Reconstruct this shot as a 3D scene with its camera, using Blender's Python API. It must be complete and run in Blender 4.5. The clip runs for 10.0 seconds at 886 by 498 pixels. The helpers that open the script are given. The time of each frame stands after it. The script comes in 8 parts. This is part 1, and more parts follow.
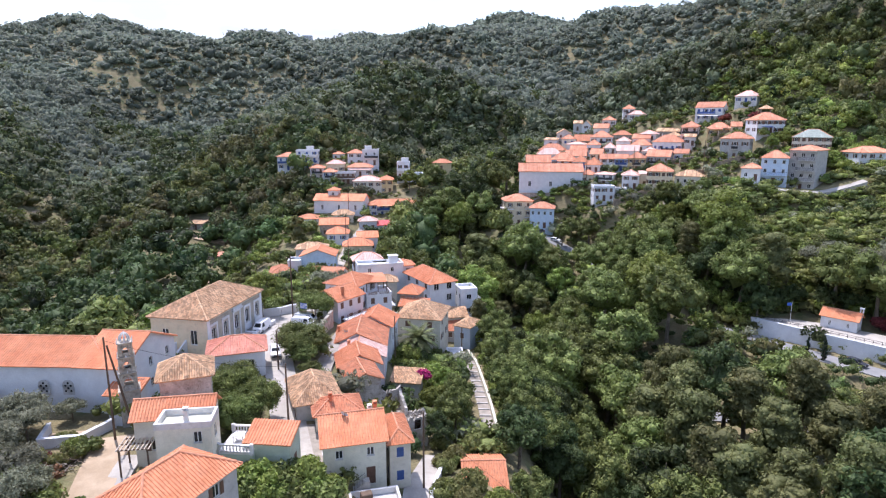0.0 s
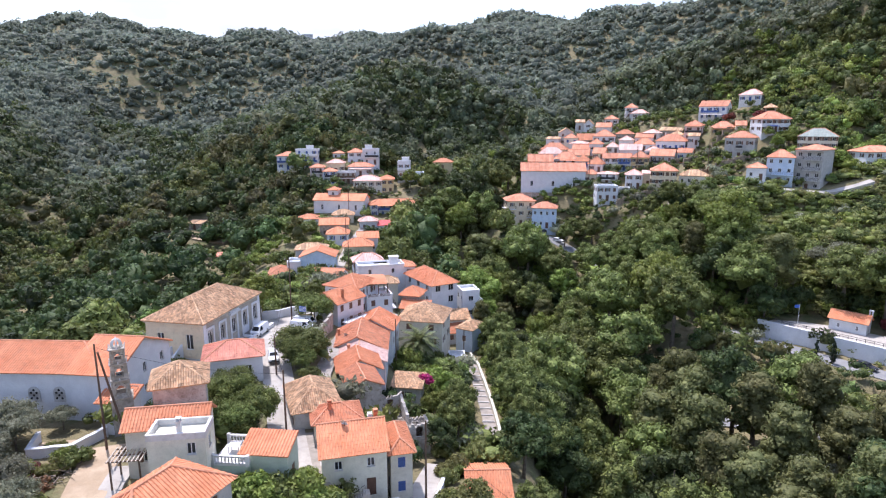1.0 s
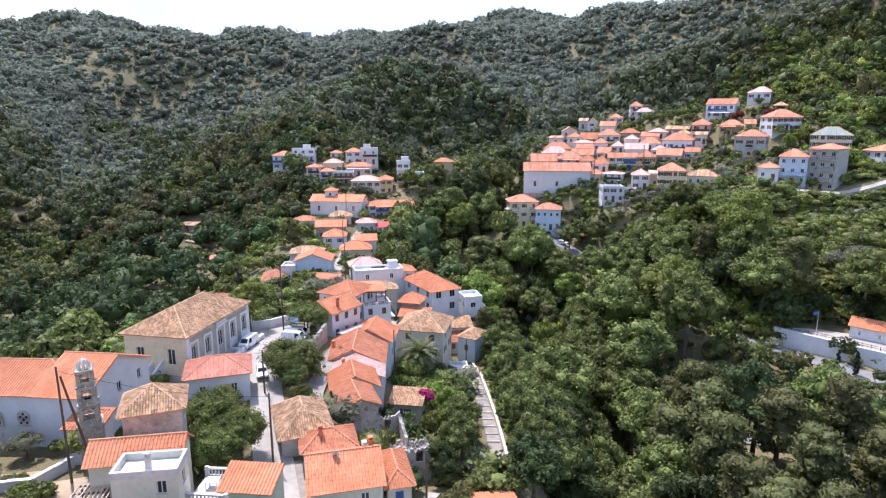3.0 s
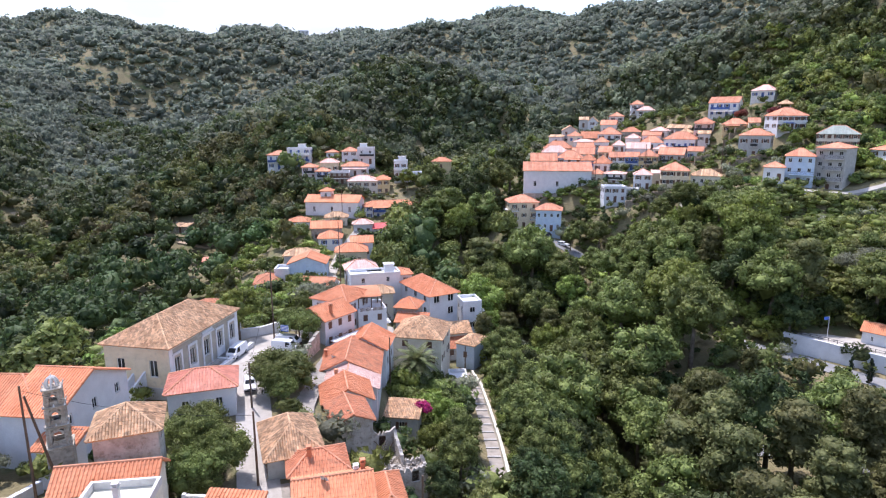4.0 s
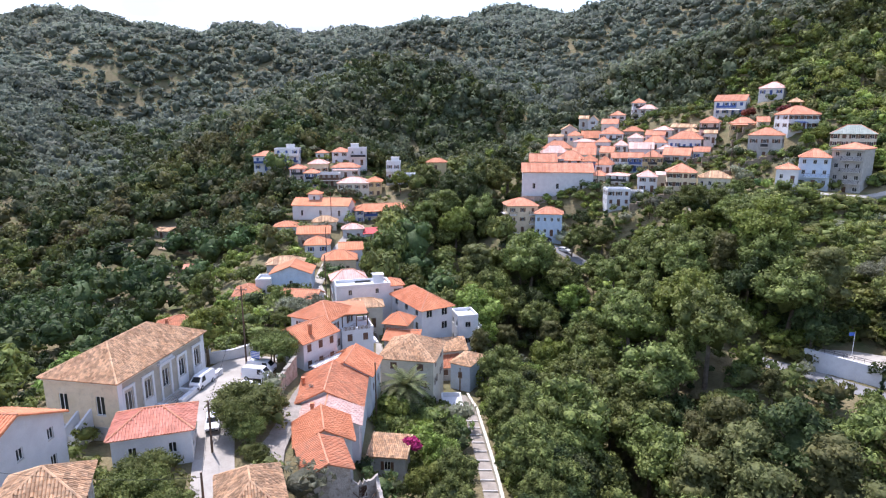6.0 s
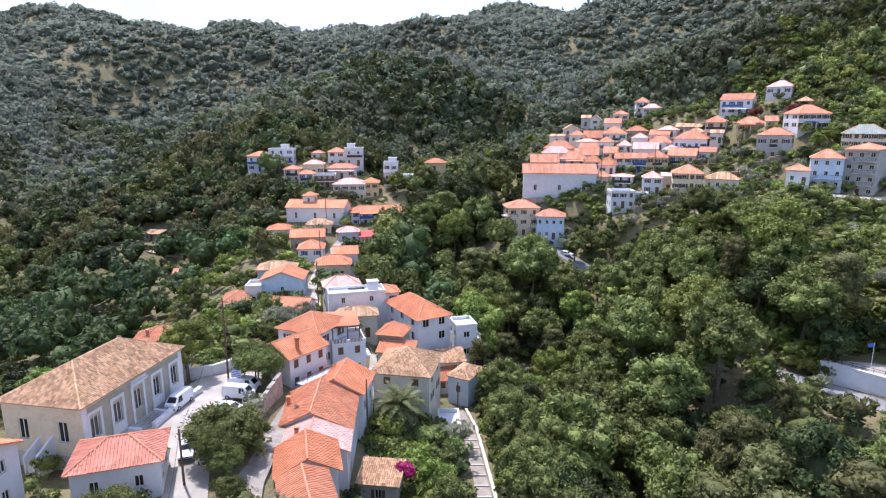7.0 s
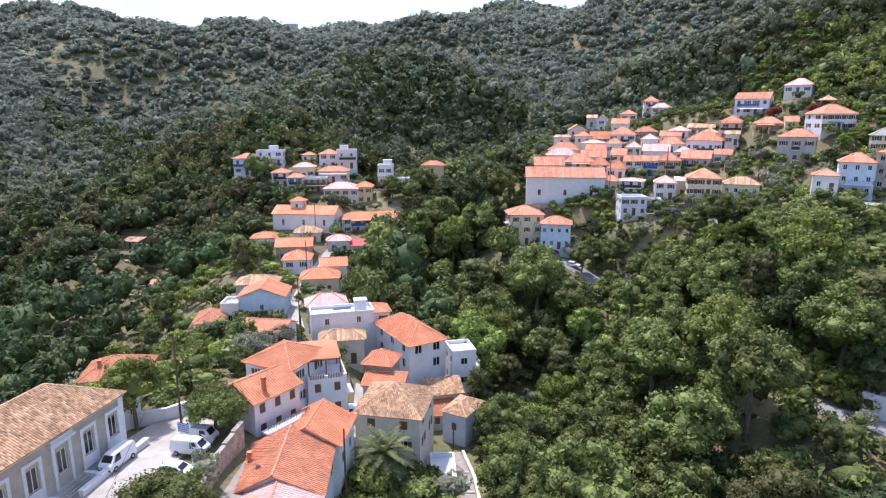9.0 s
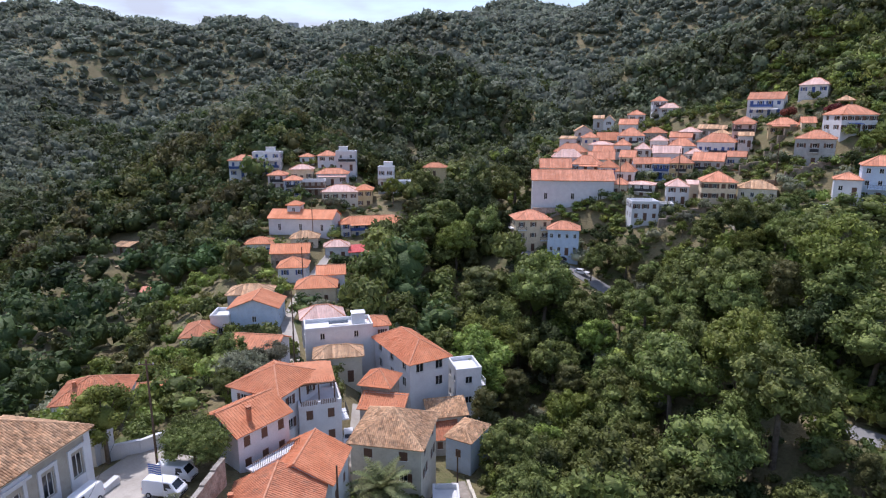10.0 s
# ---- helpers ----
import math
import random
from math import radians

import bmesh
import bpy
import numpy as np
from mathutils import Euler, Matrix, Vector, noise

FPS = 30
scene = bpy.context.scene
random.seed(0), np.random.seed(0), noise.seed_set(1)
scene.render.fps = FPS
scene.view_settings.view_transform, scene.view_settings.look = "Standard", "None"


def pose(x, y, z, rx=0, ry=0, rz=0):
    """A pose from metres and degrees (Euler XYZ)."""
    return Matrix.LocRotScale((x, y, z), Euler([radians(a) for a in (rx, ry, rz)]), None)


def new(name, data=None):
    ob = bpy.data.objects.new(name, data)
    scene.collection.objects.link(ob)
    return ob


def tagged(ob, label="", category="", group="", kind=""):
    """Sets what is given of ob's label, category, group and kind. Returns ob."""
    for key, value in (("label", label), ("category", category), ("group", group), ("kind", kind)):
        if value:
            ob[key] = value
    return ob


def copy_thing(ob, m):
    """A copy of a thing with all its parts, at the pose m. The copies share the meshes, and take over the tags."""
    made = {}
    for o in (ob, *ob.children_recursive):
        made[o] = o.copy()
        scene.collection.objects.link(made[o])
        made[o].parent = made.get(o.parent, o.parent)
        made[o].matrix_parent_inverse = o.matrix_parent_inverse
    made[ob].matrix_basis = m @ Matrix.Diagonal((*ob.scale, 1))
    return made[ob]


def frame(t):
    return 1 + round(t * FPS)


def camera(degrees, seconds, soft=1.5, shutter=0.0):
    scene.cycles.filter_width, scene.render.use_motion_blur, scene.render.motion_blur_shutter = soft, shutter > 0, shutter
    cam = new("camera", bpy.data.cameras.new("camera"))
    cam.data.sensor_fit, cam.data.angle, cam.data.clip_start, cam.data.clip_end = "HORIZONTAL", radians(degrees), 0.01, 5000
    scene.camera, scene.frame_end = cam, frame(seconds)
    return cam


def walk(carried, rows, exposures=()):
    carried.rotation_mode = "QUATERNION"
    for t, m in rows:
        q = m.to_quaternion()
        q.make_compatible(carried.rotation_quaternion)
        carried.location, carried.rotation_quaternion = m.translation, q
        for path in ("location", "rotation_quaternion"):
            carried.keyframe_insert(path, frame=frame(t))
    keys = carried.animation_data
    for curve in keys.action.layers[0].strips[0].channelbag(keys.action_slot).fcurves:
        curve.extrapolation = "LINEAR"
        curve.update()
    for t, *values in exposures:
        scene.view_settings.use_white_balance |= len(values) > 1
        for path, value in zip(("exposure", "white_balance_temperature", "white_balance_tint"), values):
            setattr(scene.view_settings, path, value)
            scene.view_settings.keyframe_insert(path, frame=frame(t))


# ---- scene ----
cam = camera(72.9, 10.0, soft=1.2)
METRES, EYE, TILT, LEAN, TURN = 50.0, 40.0, -11.7, 0.0, 0.0
ROWS = [
    (0.0, 0.0, 0.0, 0.0, 0.0, 0.0, 0.0),
    (0.5, -0.0025, 0.0212, 0.004, 0.03, -0.04, -0.02),
    (1.0, -0.0056, 0.0463, 0.0091, 0.04, -0.09, -0.01),
    (1.5, -0.0081, 0.0725, 0.0143, 0.03, -0.08, -0.0),
    (2.0, -0.0099, 0.1043, 0.0198, 0.04, -0.13, 0.01),
    (2.5, -0.011, 0.1373, 0.0257, 0.05, -0.15, 0.01),
    (4.0, -0.0091, 0.2664, 0.0476, -0.13, -0.24, 0.08),
    (4.5, -0.0056, 0.3116, 0.0581, -0.2, -0.28, 0.12),
    (5.0, -0.0032, 0.364, 0.0694, -0.33, -0.29, 0.15),
    (5.5, 0.0011, 0.4137, 0.0801, -0.44, -0.31, 0.16),
    (7.0, 0.0189, 0.5861, 0.1169, -0.4, -0.41, 0.15),
    (7.5, 0.0255, 0.6436, 0.1301, -0.41, -0.43, 0.14),
    (8.0, 0.0327, 0.7077, 0.1455, -0.37, -0.48, 0.13),
    (8.5, 0.0384, 0.7686, 0.159, -0.34, -0.49, 0.11),
    (9.0, 0.0426, 0.836, 0.1752, -0.29, -0.48, 0.09),
    (9.5, 0.0427, 0.9005, 0.1923, -0.22, -0.49, 0.06),
    (10.0, 0.0382, 0.9743, 0.2095, -0.13, -0.5, 0.01),
]
EXPOSURES = [(0.0, 0.90, 6080, 22), (9.4, 0.90, 6080, 22), (10.0, 0.33, 6080, 22)]
walk(cam, [(t, pose(0, 0, EYE, TILT, LEAN, TURN) @ pose(METRES * x, METRES * y, METRES * z, 90 + pitch, roll, yaw)) for t, x, y, z, yaw, pitch, roll in ROWS], EXPOSURES)

# ---- light ----
SUN_TO = Vector((-0.24, 0.36, 0.90)).normalized()
sun = new("sun", bpy.data.lights.new("sun", "SUN"))
sun.data.energy, sun.data.angle, sun.data.color = 3.0, radians(0.6), (1.0, 0.97, 0.93)
sun.rotation_mode = "QUATERNION"
sun.rotation_quaternion = SUN_TO.to_track_quat("Z", "Y")
world = bpy.data.worlds.new("sky")
scene.world = world
world.use_nodes = True
wn, wl = world.node_tree.nodes, world.node_tree.links
sky = wn.new("ShaderNodeTexSky")
sky.sky_type, sky.sun_disc = "NISHITA", False
sky.sun_elevation = math.asin(SUN_TO.z)
sky.sun_rotation = math.atan2(SUN_TO.x, SUN_TO.y)
sky.air_density, sky.dust_density, sky.ozone_density = 1.2, 1.2, 1.5
# thin summer cloud over the ridge
tc = wn.new("ShaderNodeTexCoord")
mp = wn.new("ShaderNodeMapping")
mp.inputs["Scale"].default_value = (2.2, 2.2, 9.0)
cl = wn.new("ShaderNodeTexNoise")
cl.inputs["Scale"].default_value, cl.inputs["Detail"].default_value = 2.6, 7.0
cr = wn.new("ShaderNodeValToRGB")
cr.color_ramp.elements[0].position, cr.color_ramp.elements[1].position = 0.36, 0.60
mx = wn.new("ShaderNodeMix")
mx.data_type = "RGBA"
mx.inputs["B"].default_value = (3.15, 3.4, 3.8, 1)
wl.new(tc.outputs["Generated"], mp.inputs["Vector"])
wl.new(mp.outputs["Vector"], cl.inputs["Vector"])
wl.new(cl.outputs["Fac"], cr.inputs["Fac"])
sep = wn.new("ShaderNodeSeparateXYZ")
low = wn.new("ShaderNodeMapRange")          # cloud and haze thicken towards the horizon
low.inputs["From Min"].default_value, low.inputs["From Max"].default_value = 0.08, 0.40
low.inputs["To Min"].default_value, low.inputs["To Max"].default_value = 1.0, 0.25
both = wn.new("ShaderNodeMath")
both.operation = "MULTIPLY"
wl.new(tc.outputs["Generated"], sep.inputs["Vector"])
wl.new(sep.outputs["Z"], low.inputs["Value"])
wl.new(cr.outputs["Color"], both.inputs[0])
wl.new(low.outputs["Result"], both.inputs[1])
wl.new(both.outputs["Value"], mx.inputs["Factor"])
wl.new(sky.outputs["Color"], mx.inputs["A"])
wl.new(mx.outputs["Result"], wn["Background"].inputs["Color"])
wn["Background"].inputs["Strength"].default_value = 0.15

# ---- materials ----


def surface(name, a, b, rough=0.85, scale=1.5, fine=14.0, bump=0.25, island=0.0, ob_random=0.0, stain=None, stain_amount=0.35, metal=0.0, step=0.04, grainy=0.16):
    """A worn surface: colour a to b by broad noise, grain by fine noise, optional stains and per-piece variation."""
    m = bpy.data.materials.new(name)
    m.use_nodes = True
    n, l = m.node_tree.nodes, m.node_tree.links
    p = n["Principled BSDF"]
    p.inputs["Roughness"].default_value, p.inputs["Metallic"].default_value = rough, metal
    co = n.new("ShaderNodeTexCoord").outputs["Object"]
    broad = n.new("ShaderNodeTexNoise")
    broad.inputs["Scale"].default_value, broad.inputs["Detail"].default_value = scale, 5.0
    grain = n.new("ShaderNodeTexNoise")
    grain.inputs["Scale"].default_value, grain.inputs["Detail"].default_value = fine, 3.0
    l.new(co, broad.inputs["Vector"])
    l.new(co, grain.inputs["Vector"])
    ramp = n.new("ShaderNodeValToRGB")
    ramp.color_ramp.elements[0].position, ramp.color_ramp.elements[1].position = 0.34, 0.66
    ramp.color_ramp.elements[0].color, ramp.color_ramp.elements[1].color = (*a, 1), (*b, 1)
    l.new(broad.outputs["Fac"], ramp.inputs["Fac"])
    col = ramp.outputs["Color"]
    if stain:
        st = n.new("ShaderNodeTexNoise")
        st.inputs["Scale"].default_value, st.inputs["Detail"].default_value = scale * 2.7, 6.0
        mpn = n.new("ShaderNodeMapping")
        mpn.inputs["Location"].default_value = (7.3, 3.1, 1.7)
        l.new(co, mpn.inputs["Vector"])
        l.new(mpn.outputs["Vector"], st.inputs["Vector"])
        sr = n.new("ShaderNodeValToRGB")
        sr.color_ramp.elements[0].position, sr.color_ramp.elements[1].position = 0.52, 0.70
        sr.color_ramp.elements[1].color = (stain_amount,) * 3 + (1,)
        l.new(st.outputs["Fac"], sr.inputs["Fac"])
        sm = n.new("ShaderNodeMix")
        sm.data_type = "RGBA"
        sm.inputs["B"].default_value = (*stain, 1)
        l.new(sr.outputs["Color"], sm.inputs["Factor"])
        l.new(col, sm.inputs["A"])
        col = sm.outputs["Result"]
    hsv = n.new("ShaderNodeHueSaturation")
    l.new(col, hsv.inputs["Color"])
    val = n.new("ShaderNodeMapRange")
    val.inputs["To Min"].default_value, val.inputs["To Max"].default_value = 1 - grainy, 1 + grainy
    l.new(grain.outputs["Fac"], val.inputs["Value"])
    v = val.outputs["Result"]
    for amount, source in ((island, "g"), (ob_random, "o")):
        if amount:
            node = n.new("ShaderNodeNewGeometry") if source == "g" else n.new("ShaderNodeObjectInfo")
            r = node.outputs["Random Per Island"] if source == "g" else node.outputs["Random"]
            mr = n.new("ShaderNodeMapRange")
            mr.inputs["To Min"].default_value, mr.inputs["To Max"].default_value = 1 - amount, 1 + amount
            l.new(r, mr.inputs["Value"])
            mu = n.new("ShaderNodeMath")
            mu.operation = "MULTIPLY"
            l.new(v, mu.inputs[0])
            l.new(mr.outputs["Result"], mu.inputs[1])
            v = mu.outputs["Value"]
    l.new(v, hsv.inputs["Value"])
    l.new(hsv.outputs["Color"], p.inputs["Base Color"])
    if bump:
        bp = n.new("ShaderNodeBump")
        bp.inputs["Strength"].default_value, bp.inputs["Distance"].default_value = bump, step
        l.new(grain.outputs["Fac"], bp.inputs["Height"])
        l.new(bp.outputs["Normal"], p.inputs["Normal"])
    return m


def leaf(name, dark, light, glow=0.25, hue=0.02, spread=0.42, ob_random=0.18, grainy=0.5, bump=0.8):
    """Foliage: colour varied from leaf to leaf and tree to tree, some light passing through."""
    m = surface(name, dark, light, rough=0.6, scale=0.35, fine=2.4, bump=bump, step=0.4, grainy=grainy, island=spread, ob_random=ob_random)
    n, l = m.node_tree.nodes, m.node_tree.links
    p, out = n["Principled BSDF"], n["Material Output"]
    p.inputs["Specular IOR Level"].default_value = 0.25
    hs = [x for x in n if x.bl_idname == "ShaderNodeHueSaturation"][0]
    info = n.new("ShaderNodeObjectInfo")
    mr = n.new("ShaderNodeMapRange")
    mr.inputs["To Min"].default_value, mr.inputs["To Max"].default_value = 0.5 - hue, 0.5 + hue
    l.new(info.outputs["Random"], mr.inputs["Value"])
    l.new(mr.outputs["Result"], hs.inputs["Hue"])
    for key, socket in (("tone", "Value"), ("tint", "Hue")):      # each tree of a wood has its own green
        at = n.new("ShaderNodeAttribute")
        at.attribute_name = key
        old = hs.inputs[socket].links[0].from_socket
        op = n.new("ShaderNodeMath")
        op.operation = "MULTIPLY_ADD" if key == "tone" else "ADD"
        l.new(old, op.inputs[0])
        l.new(at.outputs["Fac"], op.inputs[1])
        if key == "tone":
            l.new(old, op.inputs[2])
        l.new(op.outputs["Value"], hs.inputs[socket])
    tr = n.new("ShaderNodeBsdfTranslucent")
    l.new(hs.outputs["Color"], tr.inputs["Color"])
    ms = n.new("ShaderNodeMixShader")
    ms.inputs["Fac"].default_value = glow
    l.new(p.outputs["BSDF"], ms.inputs[1])
    l.new(tr.outputs["BSDF"], ms.inputs[2])
    l.new(ms.outputs["Shader"], out.inputs["Surface"])
    return m


M = {
    "soil": surface("dry_soil", (0.142, 0.124, 0.056), (0.220, 0.180, 0.092), 0.95, 0.09, 2.2, 0.9, stain=(0.085, 0.115, 0.034), stain_amount=0.9, step=0.3, grainy=0.35),
    "dirt": surface("pale_dirt", (0.34, 0.25, 0.155), (0.46, 0.35, 0.235), 0.95, 0.5, 6.0, 0.3),
    "concrete": surface("street_concrete", (0.36, 0.33, 0.285), (0.46, 0.425, 0.37), 0.9, 0.35, 5.0, 0.2, stain=(0.30, 0.27, 0.23), stain_amount=0.5),
    "lane": surface("worn_lane_paving", (0.26, 0.23, 0.19), (0.36, 0.32, 0.27), 0.92, 0.9, 6.0, 0.3, stain=(0.20, 0.18, 0.15), stain_amount=0.5),
    "asphalt": surface("worn_asphalt", (0.20, 0.20, 0.20), (0.27, 0.265, 0.25), 0.9, 0.4, 9.0, 0.2),
    "white": surface("white_plaster", (0.625, 0.63, 0.64), (0.70, 0.705, 0.71), 0.85, 0.8, 9.0, 0.15, ob_random=0.04, stain=(0.60, 0.59, 0.57), stain_amount=0.3),
    "cream": surface("cream_plaster", (0.67, 0.55, 0.37), (0.75, 0.63, 0.45), 0.88, 0.7, 9.0, 0.15, stain=(0.45, 0.38, 0.28), stain_amount=0.4),
    "sand": surface("sand_plaster", (0.60, 0.55, 0.44), (0.68, 0.63, 0.52), 0.88, 0.7, 9.0, 0.15, ob_random=0.06, stain=(0.42, 0.38, 0.31), stain_amount=0.35),
    "drab": surface("darker_beige_render", (0.36, 0.33, 0.27), (0.45, 0.415, 0.345), 0.9, 0.6, 9.0, 0.25, stain=(0.28, 0.25, 0.20), stain_amount=0.45),
    "blue": surface("pale_blue_plaster", (0.50, 0.60, 0.72), (0.58, 0.67, 0.77), 0.85, 0.8, 9.0, 0.15, stain=(0.42, 0.45, 0.48), stain_amount=0.35),
    "pink": surface("pale_pink_plaster", (0.70, 0.60, 0.59), (0.76, 0.67, 0.66), 0.85, 0.8, 9.0, 0.15, stain=(0.55, 0.48, 0.45), stain_amount=0.3),
    "green": surface("pale_green_plaster", (0.43, 0.49, 0.38), (0.50, 0.55, 0.44), 0.85, 0.8, 9.0, 0.15, stain=(0.36, 0.38, 0.33), stain_amount=0.3),
    "ochre": surface("ochre_plaster", (0.62, 0.47, 0.24), (0.70, 0.55, 0.31), 0.85, 0.8, 9.0, 0.15, stain=(0.45, 0.35, 0.22), stain_amount=0.3),
    "grey": surface("grey_render", (0.42, 0.41, 0.39), (0.53, 0.51, 0.48), 0.9, 0.7, 8.0, 0.25, ob_random=0.08, stain=(0.30, 0.28, 0.25), stain_amount=0.5),
    "stone": surface("rubble_stone", (0.27, 0.24, 0.20), (0.44, 0.40, 0.34), 0.95, 1.6, 5.0, 0.9, stain=(0.18, 0.16, 0.13), stain_amount=0.6, step=0.12),
    "drystone": surface("dry_stone", (0.22, 0.175, 0.125), (0.36, 0.295, 0.22), 0.95, 1.6, 5.0, 0.9, stain=(0.15, 0.125, 0.09), stain_amount=0.6, step=0.12),
    "tile_new": surface("terracotta_tile_new", (0.58, 0.205, 0.090), (0.68, 0.280, 0.140), 0.8, 0.5, 3.6, 0.5, island=0.06, ob_random=0.12, stain=(0.42, 0.18, 0.10), stain_amount=0.4),
    "tile_worn": surface("terracotta_tile_worn", (0.48, 0.18, 0.09), (0.60, 0.25, 0.13), 0.85, 0.5, 3.6, 0.6, island=0.10, ob_random=0.10, stain=(0.30, 0.16, 0.10), stain_amount=0.6),
    "tile_old": surface("terracotta_tile_old", (0.46, 0.27, 0.145), (0.62, 0.40, 0.235), 0.9, 0.7, 3.6, 0.8, island=0.35, stain=(0.24, 0.17, 0.11), stain_amount=0.7),
    "tile_pink": surface("terracotta_tile_faded", (0.64, 0.42, 0.345), (0.74, 0.52, 0.445), 0.85, 0.5, 3.6, 0.5, island=0.12, stain=(0.45, 0.27, 0.21), stain_amount=0.4),
    "tile_green": surface("green_grey_roof_sheet", (0.25, 0.29, 0.25), (0.33, 0.37, 0.32), 0.8, 0.5, 3.6, 0.3, island=0.08, stain=(0.20, 0.21, 0.18), stain_amount=0.5),
    "tile_red": surface("terracotta_tile_red", (0.58, 0.225, 0.145), (0.68, 0.30, 0.21), 0.85, 0.5, 3.6, 0.5, island=0.12, stain=(0.42, 0.18, 0.12), stain_amount=0.4),
    "tile_hill": surface("terracotta_tile_pale", (0.54, 0.210, 0.110), (0.66, 0.300, 0.180), 0.85, 0.5, 3.6, 0.5, island=0.14, ob_random=0.16, stain=(0.38, 0.20, 0.13), stain_amount=0.5),
    "lime": surface("lime_wash", (0.60, 0.58, 0.55), (0.69, 0.67, 0.63), 0.88, 0.6, 9.0, 0.15, ob_random=0.10, stain=(0.42, 0.39, 0.35), stain_amount=0.5),
    "belfry": surface("weathered_belfry_stone", (0.34, 0.29, 0.22), (0.56, 0.50, 0.41), 0.95, 1.8, 7.0, 0.9, stain=(0.22, 0.19, 0.15), stain_amount=0.6, step=0.1),
    "ruin": surface("crumbling_plaster", (0.36, 0.32, 0.27), (0.54, 0.50, 0.45), 0.95, 0.9, 5.0, 0.9, stain=(0.22, 0.18, 0.14), stain_amount=0.75, step=0.1),
    "mint": surface("pale_mint_plaster", (0.63, 0.60, 0.47), (0.71, 0.675, 0.545), 0.88, 0.7, 9.0, 0.15, stain=(0.48, 0.46, 0.37), stain_amount=0.35),
    "mortar": surface("ridge_tile", (0.54, 0.215, 0.11), (0.66, 0.33, 0.20), 0.9, 1.5, 9.0, 0.3),
    "wood": surface("dark_timber", (0.09, 0.055, 0.035), (0.15, 0.095, 0.06), 0.75, 2.0, 18.0, 0.3),
    "pale_wood": surface("bleached_timber", (0.40, 0.34, 0.27), (0.52, 0.45, 0.37), 0.85, 2.0, 18.0, 0.3),
    "shutter_blue": surface("blue_shutter_paint", (0.035, 0.075, 0.22), (0.05, 0.10, 0.28), 0.6, 2.0, 18.0, 0.1),
    "shutter_brown": surface("brown_shutter_paint", (0.11, 0.055, 0.035), (0.15, 0.08, 0.05), 0.6, 2.0, 18.0, 0.1),
    "frame": surface("white_joinery", (0.72, 0.71, 0.69), (0.80, 0.79, 0.77), 0.55, 2.0, 18.0, 0.05),
    "iron": surface("dark_iron", (0.035, 0.035, 0.04), (0.06, 0.06, 0.065), 0.5, 2.0, 18.0, 0.1, metal=0.6),
    "carpaint": surface("white_car_paint", (0.78, 0.79, 0.80), (0.82, 0.82, 0.83), 0.25, 1.0, 30.0, 0.0, ob_random=0.04),
    "darkpaint": surface("dark_car_paint", (0.03, 0.032, 0.038), (0.05, 0.05, 0.06), 0.25, 1.0, 30.0, 0.0),
    "rubber": surface("tyre_rubber", (0.02, 0.02, 0.02), (0.035, 0.035, 0.035), 0.9, 4.0, 20.0, 0.1),
    "bark": surface("tree_bark", (0.10, 0.075, 0.05), (0.19, 0.15, 0.11), 0.95, 1.5, 9.0, 0.7),
    "red": surface("red_roof_sheet", (0.50, 0.05, 0.05), (0.58, 0.08, 0.07), 0.6, 1.0, 9.0, 0.1),
    "flag_blue": surface("flag_blue_cloth", (0.05, 0.12, 0.45), (0.07, 0.16, 0.52), 0.8, 3.0, 20.0, 0.1),
    "leaf_a": leaf("broad_leaves", (0.122, 0.152, 0.042), (0.208, 0.238, 0.068), 0.29, ob_random=0.26, hue=0.013),
    "leaf_b": leaf("bright_leaves", (0.160, 0.205, 0.042), (0.256, 0.300, 0.070), 0.30, ob_random=0.25),
    # darkened so that the left valley's shade sits in the leaf colour
    "leaf_c": leaf("dark_leaves", (0.054, 0.078, 0.026), (0.094, 0.120, 0.040), 0.30),
    "needle": leaf("pine_needles", (0.128, 0.138, 0.050), (0.204, 0.204, 0.076), 0.38, spread=0.3, ob_random=0.25),
    "cypress": leaf("cypress_scales", (0.014, 0.030, 0.014), (0.026, 0.046, 0.018), 0.05),
    "olive": leaf("olive_leaves", (0.200, 0.205, 0.130), (0.300, 0.302, 0.200), 0.45),
    "palm": leaf("palm_fronds", (0.110, 0.135, 0.048), (0.215, 0.232, 0.095), 0.25),
    "scrub": leaf("dry_scrub_leaves", (0.190, 0.205, 0.066), (0.270, 0.262, 0.096), 0.45),
    "rust_leaf": leaf("dried_leaves", (0.20, 0.095, 0.050), (0.32, 0.170, 0.095), 0.2),
    "bloom": leaf("magenta_bracts", (0.35, 0.02, 0.14), (0.52, 0.04, 0.22), 0.2),
    "oleander": leaf("red_flowering_leaves", (0.16, 0.045, 0.035), (0.26, 0.07, 0.055), 0.2),
    # a lighter share of haze painted in: greyer than the near leaves
    "wood_mid": leaf("haze_greyed_leaves", (0.138, 0.160, 0.092), (0.204, 0.222, 0.130), 0.45, spread=0.2, ob_random=0.0, grainy=0.3, bump=0.4),
    # distance haze put into the leaf colour: paler, greyer, low in contrast
    "wood_far": leaf("haze_paled_leaves", (0.180, 0.212, 0.158), (0.240, 0.270, 0.204), 0.6, spread=0.10, ob_random=0.0, grainy=0.15, bump=0.12),
}


def glass_mat():
    m = bpy.data.materials.new("window_glass")
    m.use_nodes = True
    p = m.node_tree.nodes["Principled BSDF"]
    p.inputs["Base Color"].default_value = (0.02, 0.023, 0.027, 1)
    p.inputs["Roughness"].default_value = 0.08
    return m


M["glass"] = glass_mat()

# ---- helpers of the scene ----


